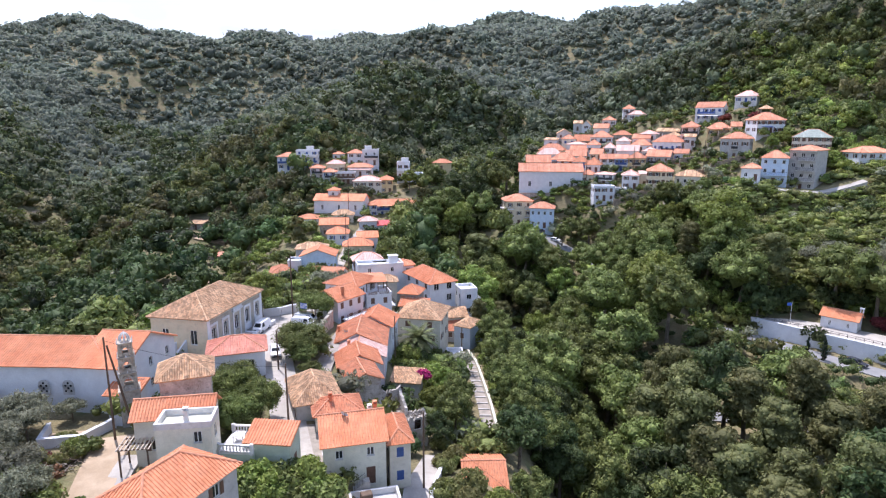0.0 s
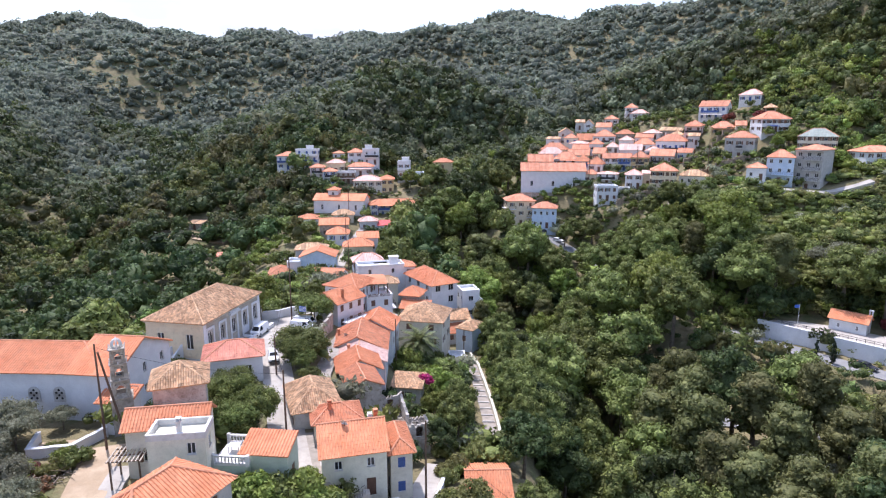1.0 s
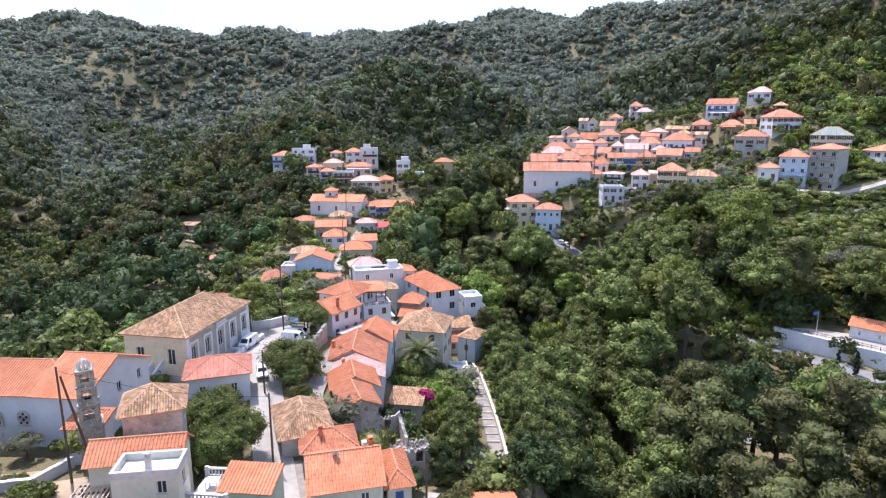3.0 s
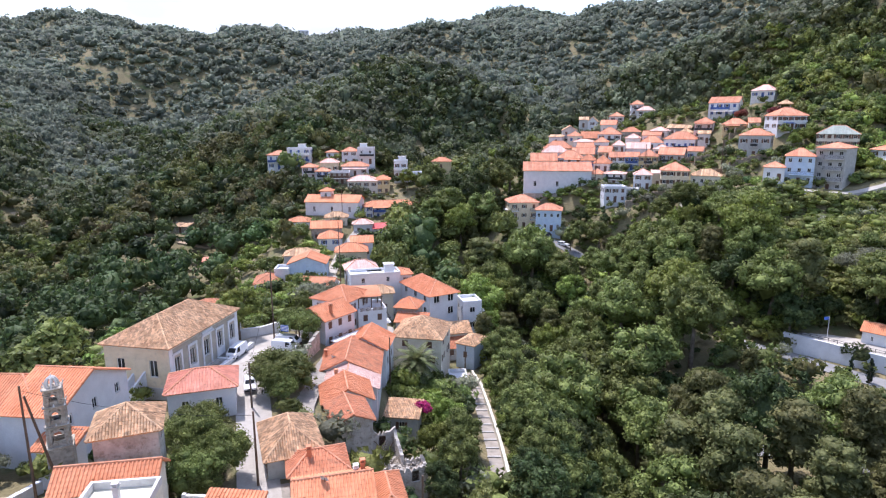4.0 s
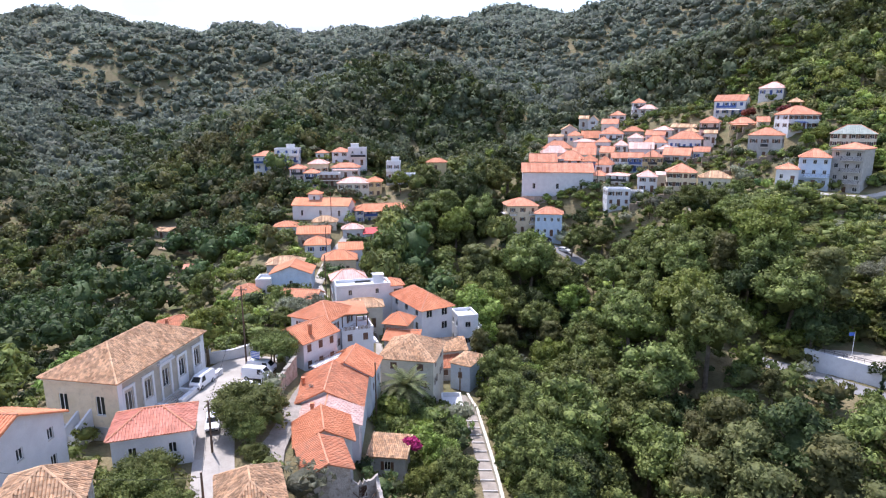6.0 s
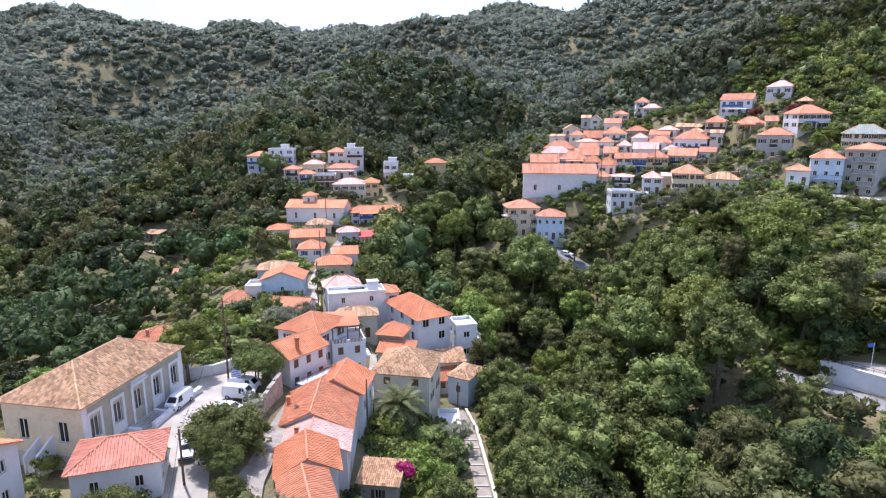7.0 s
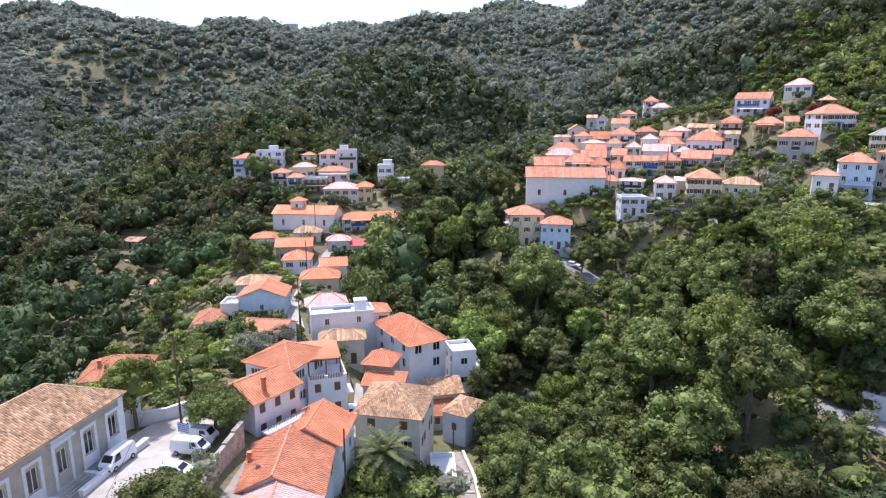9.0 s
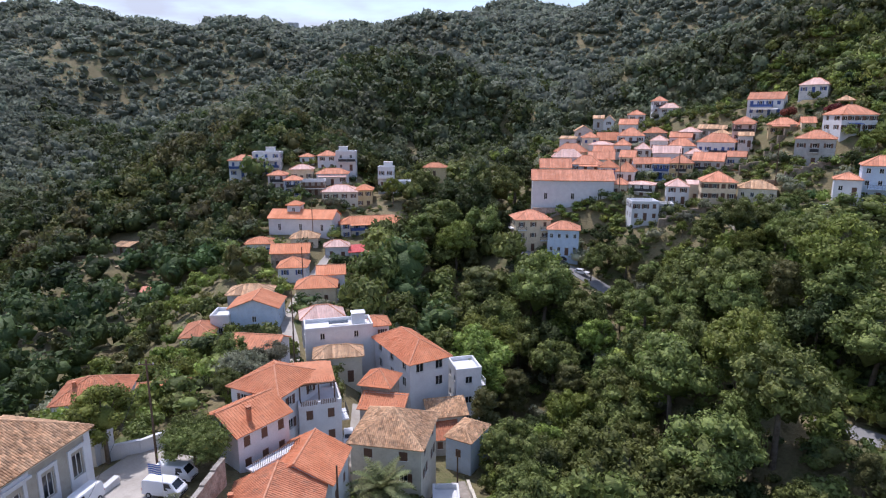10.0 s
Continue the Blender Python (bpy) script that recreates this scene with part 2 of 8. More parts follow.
def mesh_of(name, verts, faces, material, smooth=False):
    me = bpy.data.meshes.new(name)
    me.from_pydata([tuple(v) for v in verts], [], faces)
    me.materials.append(material)
    if smooth:
        me.polygons.foreach_set("use_smooth", [True] * len(me.polygons))
    me.update()
    return me


def link(name, me, parent=None, label="", m=None):
    ob = new(name, me)
    if parent is not None:
        ob.parent = parent
    if m is not None:
        ob.matrix_basis = m
    if label:
        ob["label"] = label
    return ob


def part(name, bm, material, parent, label=""):
    me = bpy.data.meshes.new(name)
    bm.normal_update()
    bm.to_mesh(me)
    bm.free()
    me.materials.append(material)
    return link(name, me, parent, label)


def thing(name, m, label, category, group=""):
    ob = new(name)
    ob.matrix_basis = m
    return tagged(ob, label, category, group)


def box(bm, x0, x1, y0, y1, z0, z1, bevel=0.0):
    r = bmesh.ops.create_cube(bm, size=1.0, matrix=Matrix.Translation(((x0 + x1) / 2, (y0 + y1) / 2, (z0 + z1) / 2)) @ Matrix.Diagonal((x1 - x0, y1 - y0, z1 - z0, 1)))
    if bevel:
        edges = list({e for v in r["verts"] for e in v.link_edges})
        bmesh.ops.bevel(bm, geom=edges, offset=bevel, segments=1, affect="EDGES")


def tube(bm, a, b, r0, r1=None, n=8):
    a, b = Vector(a), Vector(b)
    d = b - a
    m = Matrix.Translation((a + b) / 2) @ d.to_track_quat("Z", "Y").to_matrix().to_4x4()
    bmesh.ops.create_cone(bm, cap_ends=True, segments=n, radius1=r0, radius2=r0 if r1 is None else r1, depth=d.length, matrix=m)


def boxpart(name, material, parent, *dims, label="", bevel=0.0):
    bm = bmesh.new()
    box(bm, *dims, bevel=bevel)
    return part(name, bm, material, parent, label)


# ---- ground ----
LINES = [
    # village spur, its street
    [(-20, -60, 5.5), (-19, 20, 5), (-16, 58, 3.4), (-22, 80, 4.4), (-28, 100, 4.8), (-28, 122, 3.0), (-27, 145, 0.0), (-33, 170, 0.8), (-37, 195, 2.8), (-38, 214, 7.6)],
    [(-38, 214, 7.6), (-40, 238, 17), (-44, 256, 24.5), (-60, 285, 36)],
    # church terrace and school terrace
    [(-66, 62, 4.6), (-36, 59, 5.5)],
    [(-48, 92, 3.8), (-46, 106, 3.4)],
    # right foot of the spur
    [(-2, 20, -1), (-3, 62, -1.0), (1, 84, -5.2), (5, 104, -7.0), (5, 124, -9), (6, 140, -9.5), (-8, 165, -4.5), (-18, 195, 1.5), (-16, 214, 6.5), (-12, 240, 17.5)],
    # gorge
    [(22, -60, -16), (26, 40, -21), (30, 80, -23.5), (28, 115, -24.5), (21, 150, -22), (13, 180, -16.5), (4, 205, -6), (2, 235, 4), (12, 275, 14), (28, 330, 26)],
    # flat with the lower road, the upper road, the chapel terrace
    [(60, 40, -14), (62, 98, -14), (80, 96, -13), (130, 80, -12)],
    [(66, 138, -8.4), (74, 129, -8.2), (86, 112, -8.0), (120, 78, -8)],
    [(84, 134, -5.0), (98, 120, -5.0)],
    # hillside of the upper village
    [(24, 214, 4.8), (36, 206, 2.2), (46, 194, -2), (56, 172, -6)],
    [(72, 186, 15.5), (96, 188, 21.5), (112, 185, 20.5), (136, 189, 26.5)],
    [(84, 155, 3.5), (116, 152, 6.5), (150, 150, 14)],
    [(80, 163, 5.8), (116, 161, 10.0), (150, 159, 17.4)],
    [(76, 174, 9.8), (116, 170.5, 13.6), (150, 169, 21)],
    [(57, 206, 12.8), (76, 204, 19)],
    [(40, 230, 15.3), (58, 230, 20.5), (84, 238, 24), (103, 216, 28), (122, 204, 31.5)],
    [(46, 258, 25), (70, 272, 29), (94, 262, 31), (114, 262, 40), (116, 224, 37), (142, 226, 44)],
    [(60, 305, 30), (80, 297, 36.5), (94, 303, 40.5), (125, 256, 47), (165, 262, 66)],
    # mountains
    [(-92, 325, 40), (-62, 366, 58), (-25, 395, 73), (15, 392, 68), (48, 350, 44)],
    [(92, 370, 62), (165, 330, 88), (240, 310, 118), (340, 300, 158)],
    [(-520, 730, 136), (-372, 700, 146), (-330, 710, 138), (-262, 612, 114), (-205, 640, 124), (-165, 800, 125), (-110, 810, 148), (-52, 700, 119), (4, 650, 129), (54, 760, 144), (91, 800, 173)],
    [(91, 800, 173), (141, 700, 141), (176, 640, 145), (225, 600, 138), (330, 540, 168), (460, 480, 212)],
    # left valley and the hills beyond it
    [(-86, 30, -12), (-108, 110, -21), (-128, 170, -24), (-158, 245, -20), (-185, 330, 2), (-195, 430, 34)],
    [(-62, 112, -4), (-74, 150, -10), (-79, 200, -7), (-94, 227, 0.5), (-100, 262, 14)],
    [(-215, 110, 8), (-240, 210, 18), (-265, 310, 30), (-330, 420, 62), (-380, 560, 112)],
]
SEG = np.array([(*a, *b) for line in LINES for a, b in zip(line, line[1:])], float)


def hills(x, y):
    """Ground height from the crest, street and valley lines, nearest lines weighing most."""
    x, y = np.asarray(x, float).ravel(), np.asarray(y, float).ravel()
    out = np.empty(len(x))
    for s in range(0, len(x), 4000):
        px, py = x[s:s + 4000, None], y[s:s + 4000, None]
        dx, dy = SEG[:, 3] - SEG[:, 0], SEG[:, 4] - SEG[:, 1]
        t = np.clip(((px - SEG[:, 0]) * dx + (py - SEG[:, 1]) * dy) / (dx * dx + dy * dy), 0, 1)
        d2 = (px - SEG[:, 0] - t * dx) ** 2 + (py - SEG[:, 1] - t * dy) ** 2
        w = 1.0 / (d2 + 4.0) ** 1.7
        out[s:s + 4000] = (w * (SEG[:, 2] + t * (SEG[:, 5] - SEG[:, 2]))).sum(1) / w.sum(1)
    far = np.clip((np.hypot(x, y - 150) - 180) / 250, 0, 1)
    bumps = 3.2 * np.sin(x / 31 + 1.3 * np.sin(y / 47)) + 2.6 * np.sin(y / 27 + 1.7 * np.sin(x / 39)) + 1.2 * np.sin((x + y) / 13)
    return out + far * bumps


def ground(x, y):
    return float(hills([x], [y])[0])


def axis(lo, fine0, fine1, hi, step):
    a = list(np.arange(fine0, fine1 + 0.1, step))
    for sign, start, stop in ((-1, fine0, lo), (1, fine1, hi)):
        s, v = step, start
        while sign * v < sign * stop:
            s *= 1.09
            v += sign * s
            a.append(v)
    return np.array(sorted(a))


GX, GY = axis(-3500, -130, 160, 3500, 2.5), axis(-2500, 20, 330, 3800, 2.5)
gx, gy = np.meshgrid(GX, GY)
gz = hills(gx, gy)
nx, ny = len(GX), len(GY)
gi = np.arange(nx * ny).reshape(ny, nx)
gf = np.stack([gi[:-1, :-1], gi[:-1, 1:], gi[1:, 1:], gi[1:, :-1]], -1).reshape(-1, 4)
gm = bpy.data.meshes.new("ground")
gm.from_pydata(np.stack([gx.ravel(), gy.ravel(), gz], 1).tolist(), [], gf.tolist())
gm.materials.append(M["soil"])
gm.polygons.foreach_set("use_smooth", [True] * len(gm.polygons))
tagged(new("ground", gm), "dry grass and bare soil over steep hills and valleys", "ground", kind="structure")


def ribbon(name, pts, width, material, label, category="road", lift=0.14, step=1.2, kind="structure", z=None):
    """A paved strip laid along a line, with a thin edge, following the ground across and along."""
    pts = [Vector((*p, 0)) if len(p) == 2 else Vector(p) for p in pts]
    walkline = []
    for a, b in zip(pts, pts[1:]):
        n = max(1, int((b - a).length / step))
        walkline += [a.lerp(b, i / n) for i in range(n)]
    walkline.append(pts[-1])
    rows, across = [], max(2, int(width / 1.2)) + 1
    for i, p in enumerate(walkline):
        d = (walkline[min(i + 2, len(walkline) - 1)] - walkline[max(i - 2, 0)]).normalized()
        side = Vector((d.y, -d.x, 0))
        rows.append([p + side * width * (k / (across - 1) - 0.5) for k in range(across)])
    xy = np.array([(q.x, q.y) for r in rows for q in r])
    h = hills(xy[:, 0], xy[:, 1])
    h = h.reshape(len(rows), across)
    mid = h.mean(1)
    v, f = [], []
    for i, r in enumerate(rows):
        zz = [0.35 * h[i, k] + 0.65 * max(mid[i], h[i].min() + 0.0) + lift for k in range(across)]
        v.append((r[0].x, r[0].y, min(zz[0], h[i, 0]) - 0.8))
        v += [(q.x, q.y, c) for q, c in zip(r, zz)]
        v.append((r[-1].x, r[-1].y, min(zz[-1], h[i, -1]) - 0.8))
    w = across + 2
    for i in range(len(rows) - 1):
        for k in range(w - 1):
            f.append((i * w + k, i * w + k + 1, (i + 1) * w + k + 1, (i + 1) * w + k))
    return tagged(new(name, mesh_of(name, v, f, material)), label, category, kind=kind)


KEEP_OUT = []          # discs (x, y, r) that trees keep clear of
STREETS = {
    "village": [(-14.2, 48), (-15.6, 58), (-19.0, 68), (-23.4, 81), (-27, 92), (-29, 104), (-28.5, 112)],
    "village_up": [(-26.5, 114), (-26, 122), (-23.6, 131), (-22.8, 143), (-25.6, 154), (-29.4, 165), (-30.0, 178), (-30.0, 192), (-29, 203), (-27, 211)],
    "middle_lane": [(-8.5, 98), (-9.2, 108), (-10.6, 116), (-11.2, 128), (-12.0, 138)],
    "lower_lane": [(-3.2, 52), (-3.0, 62), (-1.0, 72)],
    "stepped_lane": [(7.0, 82), (6.8, 92), (6.5, 99), (6.0, 107), (5.6, 116), (4.2, 124.5)],
    "church_path": [(-31, 40), (-33.5, 50), (-35.5, 57), (-37, 62)],
    "hotel_road": [(20, 216), (28, 208), (36, 203), (44, 194), (52, 178)],
    "chapel_road": [(64, 141), (72, 131), (82, 116), (93, 102), (110, 82)],
    "bottom_road": [(50, 106), (62, 100), (78, 97), (110, 90)],
    "upper_street": [(70, 200), (86, 193), (98, 184.5), (112, 181.5), (128, 183)],
}
ribbon("road_village", STREETS["village"], 4.2, M["concrete"], "pale concrete village street between old houses")
ribbon("pavement_yard", [(-17.4, 78.5), (-18.4, 84), (-18.9, 95), (-18.6, 106)], 3.4, M["lane"], "worn concrete yard strip behind the parked cars", lift=0.1)
ribbon("pavement_side", [(-13.0, 57.0), (-14.6, 62), (-16.6, 68)], 2.8, M["lane"], "worn concrete strip beside the gabled house", lift=0.1)
ribbon("road_square", [(-30.5, 90), (-30, 100), (-28, 112)], 8.5, M["concrete"], "sunlit concrete square beside the old school", lift=0.18)
ribbon("road_upper", STREETS["village_up"], 2.6, M["concrete"], "narrow concrete lane climbing between houses")
ribbon("pavement_middle", STREETS["middle_lane"], 2.2, M["concrete"], "narrow concrete alley between the houses")
ribbon("pavement_lane", STREETS["lower_lane"], 3.0, M["concrete"], "pale concrete lane below the houses")
ribbon("pavement_steps", STREETS["stepped_lane"], 1.9, M["lane"], "stepped concrete lane along the gorge")
ribbon("ground_garden", [(-45.0, 61.6), (-39.4, 62.4)], 3.0, M["dirt"], "bare sandy soil inside a garden wall", "ground", lift=0.1)
ribbon("pavement_church", STREETS["church_path"], 4.0, M["dirt"], "sandy footpath in front of the church")
ribbon("pavement_ramp", [(-30.6, 44), (-32.2, 52), (-33.0, 58)], 2.2, M["concrete"], "pale concrete ramp beside the footpath", lift=0.2)
ribbon("road_hotel", STREETS["hotel_road"], 5.0, M["asphalt"], "grey asphalt road bending below the guest house")
ribbon("road_chapel", STREETS["chapel_road"], 5.0, M["asphalt"], "grey asphalt road under a white retaining wall")
ribbon("road_bottom", STREETS["bottom_road"], 4.5, M["asphalt"], "dusty road at the bottom of the gorge")
ribbon("road_upper_village", STREETS["upper_street"], 3.5, M["concrete"], "pale concrete street in front of tall houses")
for key, line in STREETS.items():
    for a, b in zip(line, line[1:]):
        n = int(math.dist(a, b) / 2) + 1
        KEEP_OUT += [(a[0] + (b[0] - a[0]) * i / n, a[1] + (b[1] - a[1]) * i / n, 1.6 if key == "bottom_road" else 4.2) for i in range(n + 1)]
KEEP_OUT += [(-30, y, 8) for y in range(88, 118, 3)] + [(81 + i * 2.8, 133.5 - i * 2.6, 6.2) for i in range(7)]
for a, b in zip(STREETS["chapel_road"], STREETS["chapel_road"][1:]):
    KEEP_OUT += [(a[0] + (b[0] - a[0]) * i / 4 - 4.5, a[1] + (b[1] - a[1]) * i / 4 - 4.5, 5.5) for i in range(5)]
KEEP_OUT += [(5.2, 63.5, 4.5), (4.8, 58.5, 4.5), (4.2, 53.5, 4.0)]
KEEP_OUT += [(-47, 122.5, 4.0), (-40, 123.0, 4.0), (-50, 124, 3.0), (-43.6, 152.5, 4.0), (-29, 139.0, 3.0), (-44, 148, 3.0)]

# ---- houses: one builder each for walls, roofs, windows ----


def facade(v, f, o, u, n, width, z0, z1, holes, reveal=0.2):
    """One wall face from o along u, outward n, with openings cut through and their reveals."""
    us = sorted({0.0, width, *(a for h in holes for a in (h[0], h[1]))})
    vs = sorted({z0, z1, *(a for h in holes for a in (h[2], h[3]))})
    o, u, n = Vector(o), Vector(u), Vector(n)

    def quad(*ps):
        i = len(v)
        v.extend(ps)
        f.append(tuple(range(i, i + len(ps))))

    for a, b in zip(us, us[1:]):
        for c, d in zip(vs, vs[1:]):
            if any(h[0] < (a + b) / 2 < h[1] and h[2] < (c + d) / 2 < h[3] for h in holes):
                continue
            quad(*(o + u * s + Vector((0, 0, t)) for s, t in ((a, c), (b, c), (b, d), (a, d))))
    for a, b, c, d in holes:
        ring = [o + u * s + Vector((0, 0, t)) for s, t in ((a, c), (a, d), (b, d), (b, c))]
        for p, q in zip(ring, ring[1:] + ring[:1]):
            quad(p, q, q - n * reveal, p - n * reveal)


WINDOWS = {}


def window_meshes(w, h, style):
    """Frame, pane and shutter leaf for an opening w by h, facing -y, origin at its foot's middle."""
    key = (round(w, 2), round(h, 2), style)
    if key not in WINDOWS:
        fr = bmesh.new()
        t = 0.07
        box(fr, -w / 2, -w / 2 + t, 0.10, 0.17, 0, h)
        box(fr, w / 2 - t, w / 2, 0.10, 0.17, 0, h)
        for z0, z1 in ((0, t), (h - t, h)):
            for x0, x1 in ((-w / 2 + t, -t / 2), (-t / 2, t / 2), (t / 2, w / 2 - t)):
                box(fr, x0, x1, 0.10, 0.17, z0, z1)
        box(fr, -t / 2, t / 2, 0.10, 0.17, t, h - t)
        bmesh.ops.remove_doubles(fr, verts=fr.verts, dist=0.001)
        sl = bmesh.new()
        box(sl, -w / 2 - 0.06, w / 2 + 0.06, -0.07, 0.1, -0.06, 0.0)
        pn = bmesh.new()
        box(pn, -w / 2 + t, w / 2 - t, 0.135, 0.15, t, h - t)
        sh = bmesh.new()
        box(sh, 0, w / 2, -0.05, -0.005, 0, h)
        for k in (0.5,):
            box(sh, 0.05, w / 2 - 0.05, -0.065, -0.05, h * k - 0.05, h * k + 0.05)
        made = []
        for name, bm, mat in (("window", fr, M["frame"]), ("sill", sl, M["lime"]), ("pane", pn, M["glass"]), ("shutter", sh, M["shutter_" + style] if style in ("blue", "brown") else M["frame"])):
            me = bpy.data.meshes.new(name)
            bm.normal_update()
            bm.to_mesh(me)
            bm.free()
            me.materials.append(mat)
            made.append(me)
        WINDOWS[key] = made
    return WINDOWS[key]


def put_window(parent, place, turn, w, h, style, closed=False, name="window", sill=True):
    """turn: degrees about z of a window that faces -y."""
    fr, sl, pn, sh = window_meshes(w, h, style)
    ob = link(name, fr, parent, m=pose(*place, 0, 0, turn))
    link("pane", pn, ob)
    if sill:
        link("sill", sl, ob)
    if style in ("blue", "brown"):
        if closed:
            link("shutter", sh, ob, m=pose(-w / 2, 0.08, 0))
            link("shutter", sh, ob, m=pose(0, 0.08, 0))
        else:
            link("shutter", sh, ob, m=pose(-w - 0.02, 0, 0))
            link("shutter", sh, ob, m=pose(w / 2 + 0.02, 0, 0))
    return ob


DOORS = {}


def put_door(parent, place, turn, w, h, mat):
    key = (w, h, mat)
    if key not in DOORS:
        bm = bmesh.new()
        box(bm, -w / 2, w / 2, 0.10, 0.16, 0, h)
        for x0, x1 in ((-w / 2 + 0.1, -0.05), (0.05, w / 2 - 0.1)):
            for z0, z1 in ((0.15, h * 0.45), (h * 0.52, h - 0.15)):
                box(bm, x0, x1, 0.075, 0.10, z0, z1)
        me = bpy.data.meshes.new("door")
        bm.to_mesh(me)
        bm.free()
        me.materials.append(M[mat])
        DOORS[key] = me
    return link("door", DOORS[key], parent, m=pose(*place, 0, 0, turn))


def slope(v, f, e0, e1, t0, t1, pitch, course):
    """Tiled roof slope between eave e0-e1 and top t0-t1: rib by rib, course by course, over a solid deck."""
    e0, e1, t0, t1 = (Vector(p) for p in (e0, e1, t0, t1))
    length = (e1 - e0).length
    u = (e1 - e0) / length
    a0, a1 = (t0 - e0).dot(u), (t1 - e0).dot(u)
    up = t0 - e0 - u * a0
    rise = up.length
    up /= rise
    nrm = u.cross(up)
    if nrm.z < 0:
        nrm = -nrm

    def top(s):
        k = 1.0
        if a0 > 0.01:
            k = min(k, s / a0)
        if length - a1 > 0.01:
            k = min(k, (length - s) / (length - a1))
        return max(k, 0.0) * rise

    deck = [e0, e1, t1, t0] if (t1 - t0).length > 0.02 else [e0, e1, t0]
    i = len(v)
    k = len(deck)
    v.extend(p + nrm * 0.0 for p in deck)
    v.extend(p - nrm * 0.14 for p in deck)
    f.append(tuple(range(i, i + k)))
    f.append(tuple(range(i + 2 * k - 1, i + k - 1, -1)))
    for a in range(k):
        b = (a + 1) % k
        f.append((i + a, i + k + a, i + k + b, i + b))
    n = max(2, int(length / pitch))
    rows = max(1, int(rise / course)) if course else 1
    if not course:
        profile = ((0.0, 0.01), (0.5, 0.10), (1.0, 0.01))
    elif pitch < 0.26:
        profile = ((0.0, 0.01), (0.2, 0.10), (0.5, 0.135), (0.8, 0.10), (1.0, 0.01))
    else:
        profile = ((0.0, 0.01), (0.30, 0.01), (0.48, 0.082), (0.82, 0.088), (1.0, 0.01))
    for r in range(rows):
        lo, hi = rise * r / rows, rise * (r + 1) / rows
        for c in range(n):
            s0, s1 = length * c / n, length * (c + 1) / n
            sm = (s0 + s1) / 2
            if top(sm) < lo + 0.05:
                continue
            i = len(v)
            jit = 0.012 * ((c * 7 + r * 13) % 5 - 2) if course else 0.0
            for k, h in profile:
                s = s0 + (s1 - s0) * k
                cap = top(s)
                v.append(e0 + u * s + up * (min(lo, cap) - (0.03 if r else 0.05)) + nrm * (h + (jit if h > 0.05 else 0) + (0.022 if course else 0)))
                v.append(e0 + u * s + up * min(hi, cap) + nrm * h)
            for k in range(0, 2 * len(profile) - 2, 2):
                f.append((i + k, i + k + 2, i + k + 3, i + k + 1))


def roof_parts(house, kind, w, d, h, rise, tile, over=0.4, pitch=0.3, course=0.42, along="x", drop=0.0):
    """hip, gable (ridge along x or y), shed or flat roof over a body w by d with its eave at h."""
    v, f, caps = [], [], []
    x, y = w / 2 + over, d / 2 + over
    sag = over * rise / (min(w, d) / 2 if kind == "hip" else (d / 2 if along == "x" else w / 2))
    z0, z1 = h - sag * 0.6, h + rise
    c = [Vector((-x, -y, z0)), Vector((x, -y, z0)), Vector((x, y, z0)), Vector((-x, y, z0))]
    if kind == "hip":
        if w >= d:
            k0, k1 = Vector((-x + y, 0, z1)), Vector((x - y, 0, z1))
            if w - d < 0.6:
                k0 = k1 = Vector((0, 0, z1))
            faces = [(c[0], c[1], k0, k1), (c[1], c[2], k1, k1), (c[2], c[3], k1, k0), (c[3], c[0], k0, k0)]
        else:
            k0, k1 = Vector((0, -y + x, z1)), Vector((0, y - x, z1))
            faces = [(c[0], c[1], k0, k0), (c[1], c[2], k0, k1), (c[2], c[3], k1, k1), (c[3], c[0], k1, k0)]
        caps = [(c[0], k0), (c[3], k0 if w >= d else k1), (c[1], k1 if w >= d else k0), (c[2], k1), (k0, k1)]
    elif kind == "gable":
        if along == "x":
            k0, k1 = Vector((-x, 0, z1)), Vector((x, 0, z1))
            faces = [(c[0], c[1], k0, k1), (c[2], c[3], k1, k0)]
        else:
            k0, k1 = Vector((0, -y, z1)), Vector((0, y, z1))
            faces = [(c[1], c[2], k0, k1), (c[3], c[0], k1, k0)]
        caps = [(k0, k1)]
    else:
        t0, t1 = Vector((-x, y, z1)), Vector((x, y, z1))
        faces = [(c[0], c[1], t0, t1)]
        caps = []
    for e0, e1, t0, t1 in faces:
        slope(v, f, e0, e1, t0, t1, pitch, course)
    roof = link("roof", mesh_of("roof", v, f, M[tile]), house)
    bm = bmesh.new()
    for a, b in caps:
        if (b - a).length > 0.1:
            tube(bm, a + Vector((0, 0, 0.05)), b + Vector((0, 0, 0.05)), 0.115, n=6)
    if caps:
        part("ridge_cap", bm, M["mortar"] if tile != "tile_old" else M["tile_old"], roof)
    else:
        bm.free()
    return roof


def put_chimney(house, x, y, z, h=0.9, s=0.42, mat="tile_worn"):
    bm = bmesh.new()
    box(bm, x - s / 2, x + s / 2, y - s / 2, y + s / 2, z - 0.8, z + h)
    box(bm, x - s / 2 - 0.07, x + s / 2 + 0.07, y - s / 2 - 0.07, y + s / 2 + 0.07, z + h, z + h + 0.1)
    for a in (-1, 1):
        for b in (-1, 1):
            box(bm, x + a * s * 0.4 - 0.05, x + a * s * 0.4 + 0.05, y + b * s * 0.4 - 0.05, y + b * s * 0.4 + 0.05, z + h + 0.1, z + h + 0.3)
    box(bm, x - s / 2 - 0.05, x + s / 2 + 0.05, y - s / 2 - 0.05, y + s / 2 + 0.05, z + h + 0.3, z + h + 0.38)
    return part("chimney", bm, M[mat], house)


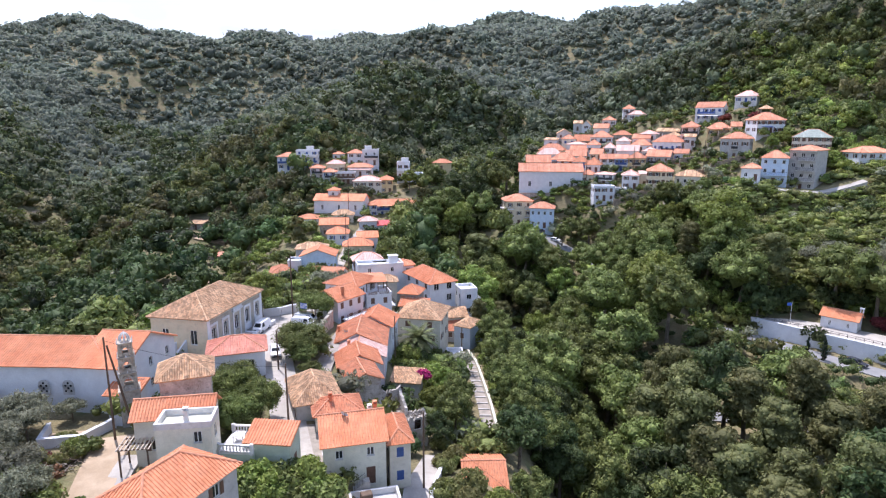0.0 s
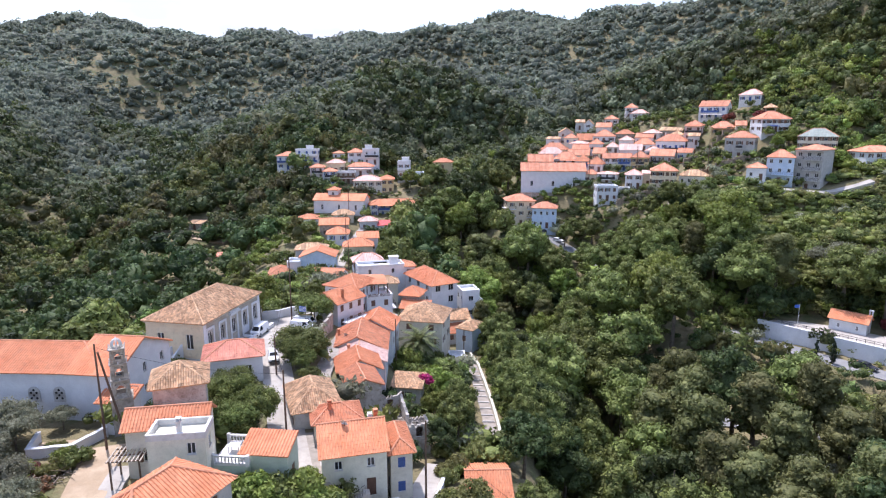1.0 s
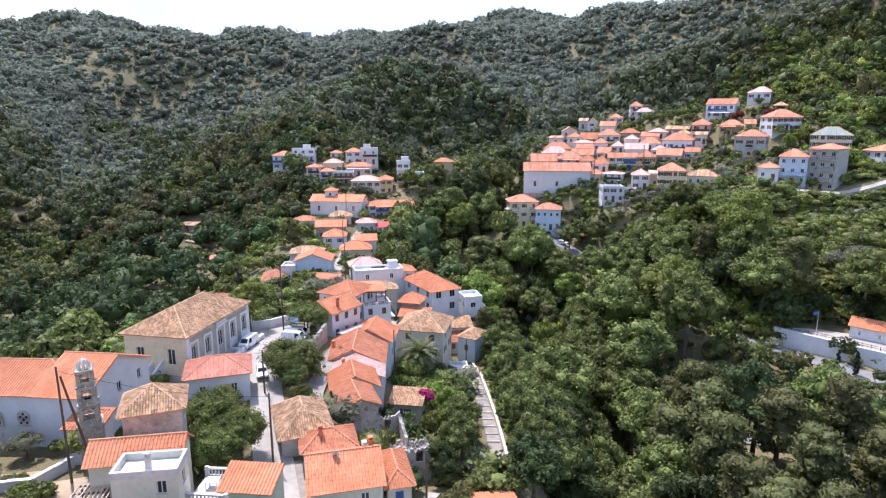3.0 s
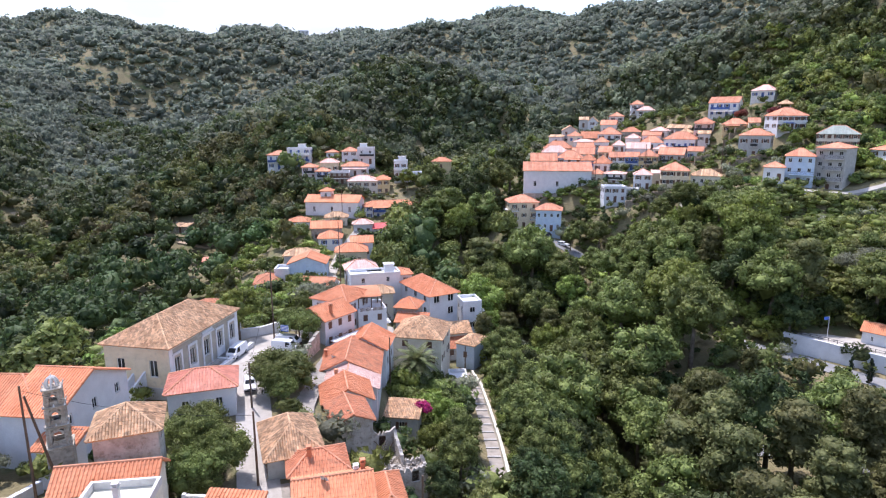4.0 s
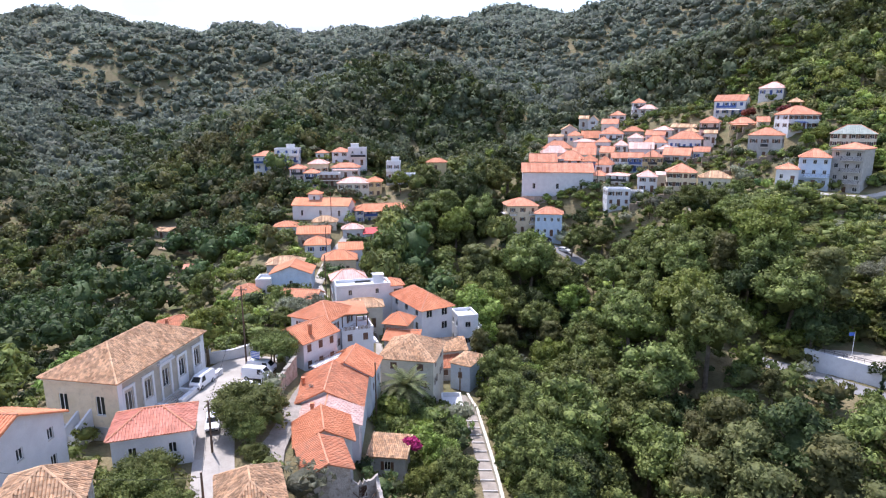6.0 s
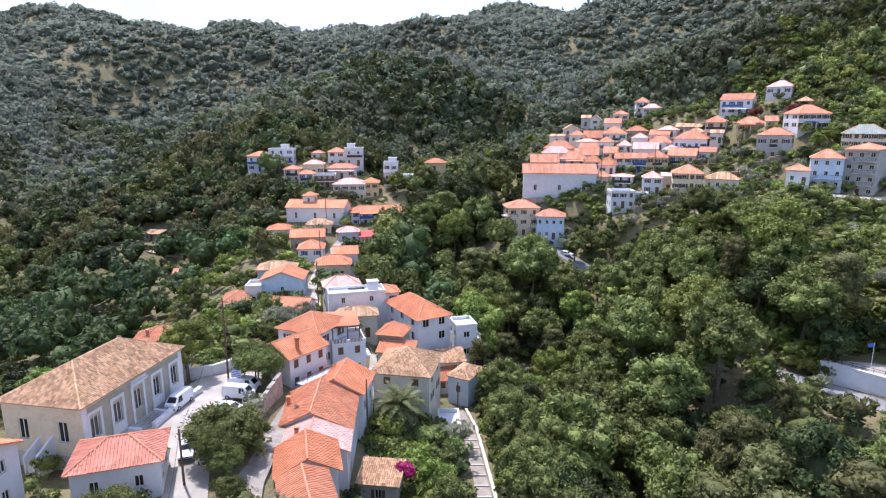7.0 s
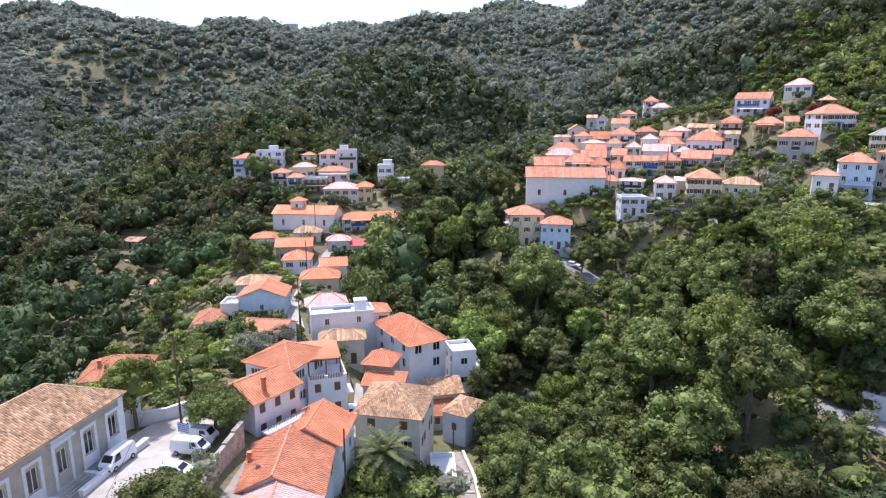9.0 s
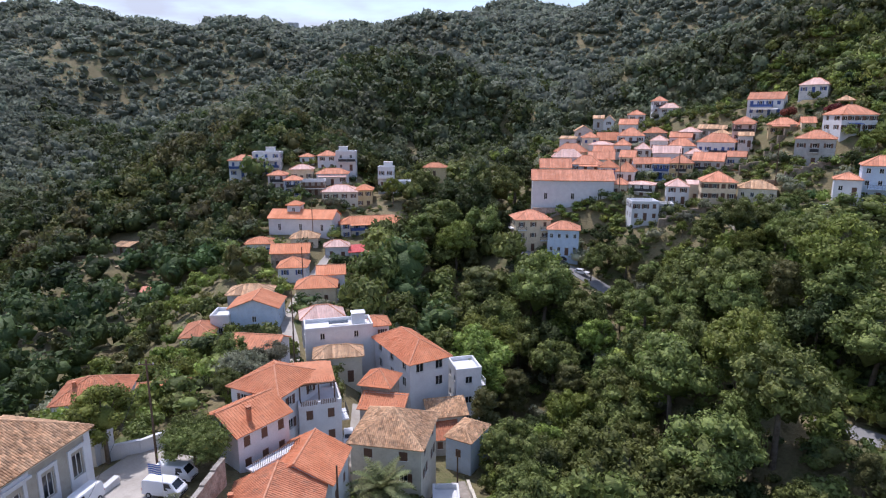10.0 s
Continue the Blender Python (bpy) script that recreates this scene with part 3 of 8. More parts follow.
def openings(width, h, cols, storeys, ww, wh, door=False, skip=()):
    """Holes of one face as (u0, u1, z0, z1, storey, column)."""
    out = []
    each = h / storeys
    for s in range(storeys):
        sill = s * each + each * 0.32
        top = min(sill + wh, (s + 1) * each - 0.15)
        for c in range(cols):
            if (s, c) in skip:
                continue
            mid = width * (c + 0.5) / cols
            if door and s == 0 and c == cols // 2:
                out.append((mid - 0.5, mid + 0.5, 0.05, min(2.15, each - 0.2), s, c, True))
            else:
                out.append((mid - ww / 2, mid + ww / 2, sill, top, s, c, False))
    return out


def balcony(parent, x, y, z, w, deep, mat="white", rail="iron", turn=0):
    """A slab with a railing of separate bars, projecting towards -y from the wall."""
    ob = boxpart("balcony", M[mat], parent, -w / 2, w / 2, -deep, 0, -0.16, 0)
    ob.matrix_basis = pose(x, y, z, 0, 0, turn)
    bar = bmesh.new()
    box(bar, -0.014, 0.014, -0.014, 0.014, 0, 0.92)
    me = bpy.data.meshes.new("bar")
    bar.to_mesh(me)
    bar.free()
    me.materials.append(M[rail])
    n = int(w / 0.26)
    for i in range(n + 1):
        link("bar", me, ob, m=pose(-w / 2 + 0.03 + (w - 0.06) * i / n, -deep + 0.03, 0))
    for sx in (-w / 2 + 0.03, w / 2 - 0.03):
        for k in range(1, int(deep / 0.26)):
            link("bar", me, ob, m=pose(sx, -deep + 0.03 + k * 0.26, 0))
        boxpart("handrail", M[rail], ob, sx - 0.02, sx + 0.02, -deep + 0.05, 0, 0.92, 0.97)
    boxpart("handrail", M[rail], ob, -w / 2, w / 2, -deep, -deep + 0.05, 0.92, 0.97)
    return ob


PLOTS = []
BUILT = {}             # houses by their label


def house(label, x, y, w, d, turn, base, eave, roof="hip", wall="white", tile="tile_new", rise=None, cols=(3, 2), storeys=None,
          shutter="brown", door=True, along="x", over=0.4, near=False, ww=0.82, wh=1.2, chimney=None, faces="flr", closed=0.3, name="house", category="house", group="", ribs=None, skip=(), flank=""):
    """x, y: the middle of the plan; base: ground at the door; eave: height of the wall's top."""
    h = eave - base
    storeys = storeys or max(1, round(h / 2.9))
    lift = Matrix.Translation((0, 0, 0))
    ob = thing(name, pose(x, y, base, 0, 0, turn) @ lift, label, category, group)
    BUILT[label] = ob
    PLOTS.append((x, y, w / 2 + 0.9, d / 2 + 0.9, math.cos(radians(turn)), math.sin(radians(turn))))
    KEEP_OUT.append((x, y, math.hypot(w, d) / 2 + 1.8))
    reach = math.hypot(w, d) / 2
    foot = min(-3.5, min(ground(x + a * reach, y + b * reach) for a, b in ((0, -1), (-0.7, -0.7), (0.7, -0.7), (-1, 0), (1, 0), (0, 0))) - base - 0.6)
    if rise is None:
        rise = 0.36 * (min(w, d) / 2 if roof == "hip" else (d / 2 if along == "x" else w / 2))
    v, f = [], []
    rnd = random.Random(int(x * 31 + y * 17))
    sides = {"f": ((-w / 2, -d / 2, 0), (1, 0, 0), (0, -1, 0), w, cols[0], 0), "r": ((w / 2, -d / 2, 0), (0, 1, 0), (1, 0, 0), d, cols[1], 90),
             "b": ((w / 2, d / 2, 0), (-1, 0, 0), (0, 1, 0), w, cols[0], 180), "l": ((-w / 2, d / 2, 0), (0, -1, 0), (-1, 0, 0), d, cols[1], 270)}
    for key, (o, u, n, width, c, ang) in sides.items():
        holes = openings(width, h, c, storeys, ww, wh, door and key == "f", skip if key == "f" else ()) if key in faces and c else []
        if flank and key == "r":      # right side takes its own wall material
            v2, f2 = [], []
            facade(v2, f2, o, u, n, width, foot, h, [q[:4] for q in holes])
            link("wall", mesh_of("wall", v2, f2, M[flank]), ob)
        else:
            facade(v, f, o, u, n, width, foot, h, [q[:4] for q in holes])
        for a, b, z0, z1, s, k, isdoor in holes:
            place = Vector(o) + Vector(u) * (a + b) / 2 + Vector((0, 0, z0))
            if isdoor:
                put_door(ob, place, ang, b - a, round(z1 - z0, 2), "shutter_brown" if shutter != "blue" else "shutter_blue")
            else:
                put_window(ob, place, ang, b - a, z1 - z0, shutter, rnd.random() < closed, sill=near or ribs is None)
    i = len(v)
    if roof == "gable":
        g = [(-w / 2, -d / 2, h), (-w / 2, d / 2, h), (-w / 2, 0, h + rise - 0.02)] if along == "x" else [(-w / 2, -d / 2, h), (w / 2, -d / 2, h), (0, -d / 2, h + rise - 0.02)]
        k = [(w / 2, d / 2, h), (w / 2, -d / 2, h), (w / 2, 0, h + rise - 0.02)] if along == "x" else [(w / 2, d / 2, h), (-w / 2, d / 2, h), (0, d / 2, h + rise - 0.02)]
        v += g + k
        f += [(i, i + 2, i + 1) if along == "x" else (i, i + 1, i + 2), (i + 3, i + 5, i + 4) if along == "x" else (i + 3, i + 4, i + 5)]
    elif roof == "shed":
        v += [(-w / 2, -d / 2, h), (-w / 2, d / 2, h), (-w / 2, d / 2, h + rise), (w / 2, -d / 2, h), (w / 2, d / 2, h), (w / 2, d / 2, h + rise)]
        f += [(i, i + 2, i + 1), (i + 3, i + 4, i + 5), (i + 1, i + 2, i + 5, i + 4)]
    elif roof == "flat":
        v += [(-w / 2, -d / 2, h - 0.35), (w / 2, -d / 2, h - 0.35), (w / 2, d / 2, h - 0.35), (-w / 2, d / 2, h - 0.35)]
        f += [(i, i + 1, i + 2, i + 3)]
    link("wall", mesh_of("wall", v, f, M[wall]), ob)
    if roof == "flat":
        bm = bmesh.new()
        t = 0.22
        for q in ((-w / 2 - 0.04, w / 2 + 0.04, -d / 2 - 0.04, -d / 2 + t), (-w / 2 - 0.04, w / 2 + 0.04, d / 2 - t, d / 2 + 0.04), (-w / 2 - 0.04, -w / 2 + t, -d / 2 + t, d / 2 - t), (w / 2 - t, w / 2 + 0.04, -d / 2 + t, d / 2 - t)):
            box(bm, *q, h - 0.34, h + 0.3)
        part("parapet", bm, M["lime"] if wall in ("sand", "mint", "grey") else M["white"], ob)
    else:
        roof_parts(ob, roof, w, d, h, rise, tile, over, (0.25 if tile == "tile_old" else 0.31) if near else 0.45, ((0.36 if tile == "tile_old" else 0.42) if near else 0) if ribs is None else ribs, along)
    if chimney:
        put_chimney(ob, chimney[0], chimney[1], h + chimney[2], mat="lime" if roof == "flat" else "tile_worn")
    return ob

# ---- trees ----


def leaf_blades(rng, centres, normals, size, loose=0.45):
    """One small leaf cluster (a pointed blade) at each centre, roughly facing its normal."""
    n = len(centres)
    nr = normals + rng.normal(0, loose, (n, 3))
    nr /= np.linalg.norm(nr, axis=1)[:, None]
    a = np.cross(nr, rng.normal(0, 1, (n, 3)))
    a /= np.linalg.norm(a, axis=1)[:, None]
    b = np.cross(nr, a)
    s = 1.22 * size * rng.uniform(0.6, 1.35, (n, 1))
    k = rng.uniform(0.55, 1.0, (n, 1))
    v = np.stack([centres - a * s - b * s * 0.5 * k, centres + a * s - b * s * 0.5 + nr * s * 0.2, centres + b * s * k * 1.2 + nr * s * 0.1], 1)
    return v.reshape(-1, 3), np.arange(3 * n).reshape(n, 3)


def ico(rng, r, squash, jitter=0.18):
    t = (1 + 5 ** 0.5) / 2
    v = np.array([(-1, t, 0), (1, t, 0), (-1, -t, 0), (1, -t, 0), (0, -1, t), (0, 1, t), (0, -1, -t), (0, 1, -t), (t, 0, -1), (t, 0, 1), (-t, 0, -1), (-t, 0, 1)], float)
    v /= np.linalg.norm(v, axis=1)[:, None]
    v *= r * (1 + rng.normal(0, jitter, (12, 1)))
    v[:, 2] *= squash
    f = np.array([(0, 11, 5), (0, 5, 1), (0, 1, 7), (0, 7, 10), (0, 10, 11), (1, 5, 9), (5, 11, 4), (11, 10, 2), (10, 7, 6), (7, 1, 8), (3, 9, 4), (3, 4, 2), (3, 2, 6), (3, 6, 8), (3, 8, 9), (4, 9, 5), (2, 4, 11), (6, 2, 10), (8, 6, 7), (9, 8, 1)])
    return v, f


def lump(rng, r, squash, jitter=0.16):
    """A finer rough mass: every triangle of an icosahedron split in four, uneven all over."""
    v, f = ico(rng, 1.0, 1.0, 0.0)
    mids, verts, faces = {}, list(v), []
    for a, b, c in f:
        m = []
        for i, j in ((a, b), (b, c), (c, a)):
            key = (min(i, j), max(i, j))
            if key not in mids:
                mids[key] = len(verts)
                w = verts[i] + verts[j]
                verts.append(w / np.linalg.norm(w))
            m.append(mids[key])
        faces += [(a, m[0], m[2]), (b, m[1], m[0]), (c, m[2], m[1]), (m[0], m[1], m[2])]
    v = np.array(verts)
    v *= r * (1 + rng.normal(0, jitter, (len(v), 1)))
    v[:, 2] *= squash
    return v, np.array(faces)


def crown_arrays(seed, r, tall, clumps, per, size, shape="round", loose=0.45):
    """Leaf blades of a crown of clumps about the origin: half-width r, half-height tall. Also the clump centres."""
    rng = np.random.default_rng(seed)
    if shape == "round":
        d = rng.normal(0, 1, (clumps, 3))
        d[:, 2] = np.abs(d[:, 2]) * 0.9 - 0.25
        d /= np.linalg.norm(d, axis=1)[:, None]
        if clumps >= 20:      # a large crown: many separate boughs over a dome
            c = d * rng.uniform(0.60, 0.88, (clumps, 1)) * np.array([r, r, tall])
            cr = rng.uniform(0.20, 0.34, clumps) * r
        else:
            c = d * rng.uniform(0.5, 0.78, (clumps, 1)) * np.array([r, r, tall])
            cr = rng.uniform(0.30, 0.48, clumps) * r
    elif shape == "pine":
        z = rng.uniform(-0.8, 0.9, clumps)
        ring = r * np.clip(0.95 - 0.55 * (z + 0.8) / 1.7, 0.15, 1) * rng.uniform(0.35, 0.85, clumps)
        a = rng.uniform(0, 2 * np.pi, clumps)
        c = np.stack([ring * np.cos(a), ring * np.sin(a), z * tall], 1)
        cr = rng.uniform(0.20, 0.36, clumps) * r
    else:
        z = np.linspace(-0.95, 0.92, clumps)
        wide = r * np.sin(np.clip((z + 1.05) / 2.05, 0, 1) ** 0.7 * np.pi) ** 0.6
        a = rng.uniform(0, 2 * np.pi, clumps)
        c = np.stack([wide * 0.35 * np.cos(a), wide * 0.35 * np.sin(a), z * tall], 1)
        cr = wide * 0.75 + 0.12
    pts, nrm = [], []
    for k in range(clumps):
        n = rng.normal(0, 1, (per, 3))
        n[:, 2] = n[:, 2] * 0.9 + 0.25
        n /= np.linalg.norm(n, axis=1)[:, None]
        flat = 0.55 if shape == "pine" else 0.85
        pts.append(c[k] + n * cr[k] * rng.uniform(*((0.72, 1.08) if loose < 0.6 else (0.5, 1.3)), (per, 1)) * np.array([1, 1, flat]))
        nrm.append(n)
    v, f = leaf_blades(rng, np.concatenate(pts), np.concatenate(nrm), size, loose)
    return v, f, c, cr


def arrays_mesh(name, v, f4, material, f3=None):
    me = bpy.data.meshes.new(name)
    f4 = np.asarray(f4)
    side = f4.shape[1]
    n4, n3 = len(f4), 0 if f3 is None else len(f3)
    me.vertices.add(len(v))
    me.vertices.foreach_set("co", np.asarray(v, np.float32).ravel())
    me.loops.add(side * n4 + 3 * n3)
    me.polygons.add(n4 + n3)
    idx = np.asarray(f4, np.int32).ravel()
    start = np.arange(n4) * side
    if n3:
        idx = np.concatenate([idx, np.asarray(f3, np.int32).ravel()])
        start = np.concatenate([start, side * n4 + np.arange(n3) * 3])
    me.loops.foreach_set("vertex_index", idx.astype(np.int32))
    me.polygons.foreach_set("loop_start", start.astype(np.int32))
    me.materials.append(material)
    me.polygons.foreach_set("use_smooth", np.ones(n4 + n3, bool))
    me.update(calc_edges=True)
    me.validate()
    return me


def cored(seed, r, tall, clumps, per, size, shape="round", core=0.5, inner=True, loose=0.45):
    """Crown leaves with rough inner masses that close the gaps between branches."""
    v, f, c, cr = crown_arrays(seed, r, tall, clumps, per, size, shape, loose)
    rng = np.random.default_rng(seed + 99)
    vs, f3, n = [v], [], len(v)
    for k in range(len(c) if inner else 0):
        iv, jf = ico(rng, cr[k] * 0.64, 0.8, 0.26)
        vs.append(iv + c[k])
        f3.append(jf + n)
        n += 12
    iv, jf = ico(rng, r * core, tall / r * 0.9)
    vs.append(iv)
    f3.append(jf + n)
    return np.concatenate(vs), f, np.concatenate(f3), c


def tree(name, seed, height, r, material, shape="round", clumps=24, per=60, size=0.34, label="", category="tree", clear=0.3, loose=0.45):
    """trunk with limbs, and a crown; origin at the foot."""
    ob = new(name)
    tall = height * (1 - clear) / 2
    mid = height - tall
    v, f, f3, c = cored(seed, r, tall, clumps, per, size, shape, loose=loose)
    v[:, 2] += mid
    bm = bmesh.new()
    tr = max(0.12, height * 0.022)
    lean = Vector(((seed % 7 - 3) * 0.05, (seed % 5 - 2) * 0.05, 0)) * height * 0.3
    fork = Vector((lean.x, lean.y, mid - tall * 0.35))
    tube(bm, (0, 0, -0.8), fork, tr * 1.25, tr * 0.75)
    tube(bm, fork, (lean.x, lean.y, mid + tall * 0.5), tr * 0.72, tr * 0.2)
    for k in range(0, len(c), max(1, len(c) // 7)):
        tube(bm, fork + Vector((0, 0, tall * 0.1 * (k % 4))), (c[k][0], c[k][1], c[k][2] + mid), tr * 0.42, tr * 0.1, 6)
    part("trunk", bm, M["bark"], ob)
    link("crown", arrays_mesh("crown", v, f, material, f3), ob)
    return tagged(ob, label, category)


def shrub(name, seed, r, tall, material, label, per=110, clumps=12, size=0.12):
    ob = new(name)
    v, f, f3, c = cored(seed, r, tall, clumps, per, size)
    v[:, 2] += tall * 0.75
    bm = bmesh.new()
    for k in range(0, len(c), 2):
        tube(bm, (0, 0, -0.4), (c[k][0], c[k][1], c[k][2] + tall * 0.75), 0.05, 0.02, 5)
    part("stem", bm, M["bark"], ob)
    link("foliage", arrays_mesh("foliage", v, f, material, f3), ob)
    return tagged(ob, label, "shrub")


PARK = pose(0, 0, -400)
KINDS = {
    "broad": [tree("broadleaf_tree", 11 + k, 14.5 + k % 3, 5.0 + 0.4 * (k % 3), M["leaf_a"], clumps=44, per=84, size=0.22, clear=0.2, label="tall broadleaf tree with a dense rounded green crown") for k in range(3)],
    "bright": [tree("plane_tree", 31 + k, 15.0 + k, 5.3 + 0.4 * k, M["leaf_b"], clumps=46, per=84, size=0.22, clear=0.2, label="large light green broadleaf tree with billowing crown") for k in range(2)],
    "dark": [tree("evergreen_oak", 51 + k, 13.0 + k, 4.7, M["leaf_c"], clumps=40, per=90, size=0.21, clear=0.2, label="dark green evergreen tree with a dense crown") for k in range(2)],
    "pine": [tree("pine_tree", 71 + k, 14.5 + k, 5.0, M["needle"], "pine", 56, 72, 0.20, "tall pine tree with layered olive-green needles", clear=0.36) for k in range(2)],
    "street": [tree("street_tree", 171 + k, 9.0, 4.6, M["leaf_a"], clumps=54, per=170, size=0.13, label="leafy dark green tree with a loose feathery crown", clear=0.18, loose=0.8) for k in range(3)],
    "cypress": [tree("cypress_tree", 91, 11, 1.25, M["cypress"], "spire", 16, 60, 0.2, "slim dark cypress tree", clear=0.05)],
    "olive": [tree("olive_tree", 101 + k, 5.2, 3.0, M["olive"], clumps=34, per=150, size=0.10, label="grey-green olive tree with open feathery crown", clear=0.3, loose=0.8) for k in range(2)],
    "shrub": [shrub("shrub", 121 + k, 1.7, 1.3, M["leaf_b" if k else "leaf_a"], "green wild shrub on the slope") for k in range(2)],
    "dry": [shrub("dry_shrub", 131, 1.5, 1.1, M["scrub"], "yellow-green dry shrub on the slope")],
}
TREE_COUNT = {}


def plant(kind, x, y, scale=1.0, z=None, group="", tall=1.0):
    """A copy of one of the kind's trees, standing on the ground."""
    pool = KINDS[kind]
    n = TREE_COUNT.get(kind, 0)
    TREE_COUNT[kind] = n + 1
    src = pool[n % len(pool)]
    rz = (n * 137.5) % 360
    s = scale
    m = pose(x, y, ground(x, y) - 0.1 if z is None else z, 0, 0, rz)
    ob = copy_thing(src, m)
    ob.scale = (s, s, s * (0.92 + 0.16 * ((n * 7) % 10) / 10) * tall)
    if group:
        ob["group"] = group
    return ob


def on_plot(x, y):
    return any(abs((x - a) * c + (y - b) * s) < w and abs((y - b) * c - (x - a) * s) < d for a, b, w, d, c, s in PLOTS)


def free(x, y, margin=0.0):
    return all((x - a) ** 2 + (y - b) ** 2 > (r + margin) ** 2 for a, b, r in KEEP_OUT)


def joined_woods(name, spots, variants, material, label, flat=1.0, vary=0.2):
    """One mesh of many trees: each spot (x, y, z, scale) takes one of the variant arrays, turned and scaled."""
    vs, f4, f3, tone, n = [], [], [], [], 0
    rng = np.random.default_rng(len(spots))
    for x, y, z, s in spots:
        v, q, t, rise = variants[int(rng.integers(len(variants)))]
        a = rng.uniform(0, 2 * np.pi)
        c, d = np.cos(a) * s, np.sin(a) * s
        w = np.empty_like(v)
        w[:, 0], w[:, 1] = v[:, 0] * c - v[:, 1] * d + x, v[:, 0] * d + v[:, 1] * c + y
        w[:, 2] = (v[:, 2] + rise) * s * flat * rng.uniform(0.85, 1.2) + z
        vs.append(w)
        f4.append(q + n)
        f3.append(t + n)
        n += len(v)
        drift = 0.5 * np.sin(x / 17 + 1.7 * np.sin(y / 23)) + 0.5 * np.sin(y / 13 + 1.4 * np.sin(x / 29))
        tone.append(np.tile((np.clip(0.12 * drift + rng.normal(0, vary), -0.5, 0.7), 0.008 * drift + rng.normal(0, 0.011)), (len(v), 1)))
    me = arrays_mesh(name, np.concatenate(vs), np.concatenate(f4), material, np.concatenate(f3))
    tone = np.concatenate(tone)
    for k, key in enumerate(("tone", "tint")):
        me.attributes.new(key, "FLOAT", "POINT").data.foreach_set("value", tone[:, k].astype(np.float32))
    return tagged(new(name, me), label, "woods", kind="stuff")

# ---- houses along the street, from the church to the square ----
ROW = "houses of the village spur"
n1 = house("cream two-storey house with a bright orange tiled gable roof", -10.4, 62.7, 6.8, 6.8, 14, 1.0, 6.3, "gable", "mint", "tile_new", 1.9, (2, 2), 2, "none", True, near=True, over=0.35, wh=1.0, chimney=(2.9, 1.6, 0.9), group=ROW)
house("narrow annex with orange hip roof and dark blue balcony front", -5.6, 65.0, 2.4, 6.2, 14, -0.8, 5.0, "hip", "sand", "tile_new", 0.9, (1, 2), 2, "blue", False, near=True, closed=1.0, group=ROW)
house("flat-roofed pale mint house with white parapet and chimney", -25.7, 55.5, 5.3, 3.2, 8, 5.5, 11.2, "flat", "mint", "tile_new", None, (2, 1), 2, "none", False, chimney=(0.2, -0.9, 0.3), skip=((0, 0), (0, 1), (1, 0)), group=ROW)
house("low house with orange tiled gable roof beside a pergola", -28.2, 58.8, 7.6, 3.6, 10, 5.2, 10.6, "gable", "sand", "tile_new", 1.3, (2, 1), 1, "brown", near=True, group=ROW)
house("pale green house with an orange lean-to tiled roof", -18.0, 57.9, 4.9, 3.0, -6, 3.6, 7.9, "shed", "green", "tile_new", 1.0, (0, 1), 1, "brown", False, near=True, over=0.15, group=ROW)
house("partly roofless house with a peeling orange hip roof", -23.4, 45.2, 6.4, 10.0, -24, 5.0, 10.5, "hip", "grey", "tile_new", 2.0, (2, 2), 2, "brown", near=True, group=ROW)
house("old stone house with weathered brown hip roof by the church", -29.7, 65.0, 5.3, 5.0, 21, 6.0, 12.5, "hip", "ruin", "tile_old", 1.7, (1, 1), 2, "brown", False, near=True, faces="lr", group=ROW)
house("long whitewashed church nave with orange tiled roof", -52.2, 74.5, 22.0, 9.2, -2, 4.8, 10.9, "hip", "white", "tile_new", 2.1, (0, 0), 1, "none", False, near=True, name="church", category="church")
house("white end block of the church with orange tiled roof", -41.6, 75.0, 6.0, 11.6, -6, 5.0, 10.9, "gable", "white", "tile_new", 2.6, (0, 3), 2, "none", False, near=True, name="church", category="church", faces="r", ww=0.8, wh=1.2)
house("small white church porch with orange lean-to roof", -38.6, 68.2, 3.6, 2.4, -4, 5.4, 8.4, "shed", "white", "tile_new", 0.9, (0, 0), 1, "none", False, near=True, name="church_porch", category="porch")
house("red-roofed white house on the street corner", -30.2, 83.2, 7.6, 5.8, 18, 4.6, 8.4, "hip", "white", "tile_red", 1.5, (2, 2), 1, "none", False, near=True, group=ROW)
house("old house with weathered brown hip roof on the street", -17.0, 73.2, 5.4, 8.0, 21, 2.6, 6.3, "hip", "grey", "tile_old", 2.0, (1, 2), 1, "brown", False, near=True, group=ROW)
house("small house with red tiled hip roof behind the gable house", -13.2, 69.0, 5.4, 4.2, 16, 1.8, 6.0, "hip", "sand", "tile_worn", 1.2, (1, 1), 1, "brown", False, near=True, chimney=(-0.8, -0.6, 0.7), group=ROW)
house("narrow house with rust-orange gable roof above the ruin", -11.9, 81.6, 4.5, 5.6, 20, 0.8, 4.9, "gable", "ruin", "tile_worn", 1.0, (0, 2), 1, "brown", False, along="y", near=True, group=ROW)
house("white house with orange gable roof and rooftop tank", -13.3, 88.4, 6.2, 5.6, 14, 1.0, 4.3, "gable", "white", "tile_new", 1.7, (2, 2), 1, "brown", False, along="y", near=True, group=ROW)
house("house with faded pink tiled gable roof", -13.9, 93.7, 8.4, 4.4, 4, 0.0, 3.3, "gable", "pink", "tile_pink", 1.8, (2, 1), 1, "brown", False, along="y", near=True, chimney=(-1.5, -1.2, 1.2), group=ROW)
house("long house with rust-orange gable roof and chimney", -14.8, 101.0, 9.4, 9.4, 3, -0.4, 3.4, "gable", "white", "tile_worn", 2.3, (3, 3), 1, "brown", False, along="y", near=True, chimney=(-3.6, 0.5, 0.5), group=ROW)
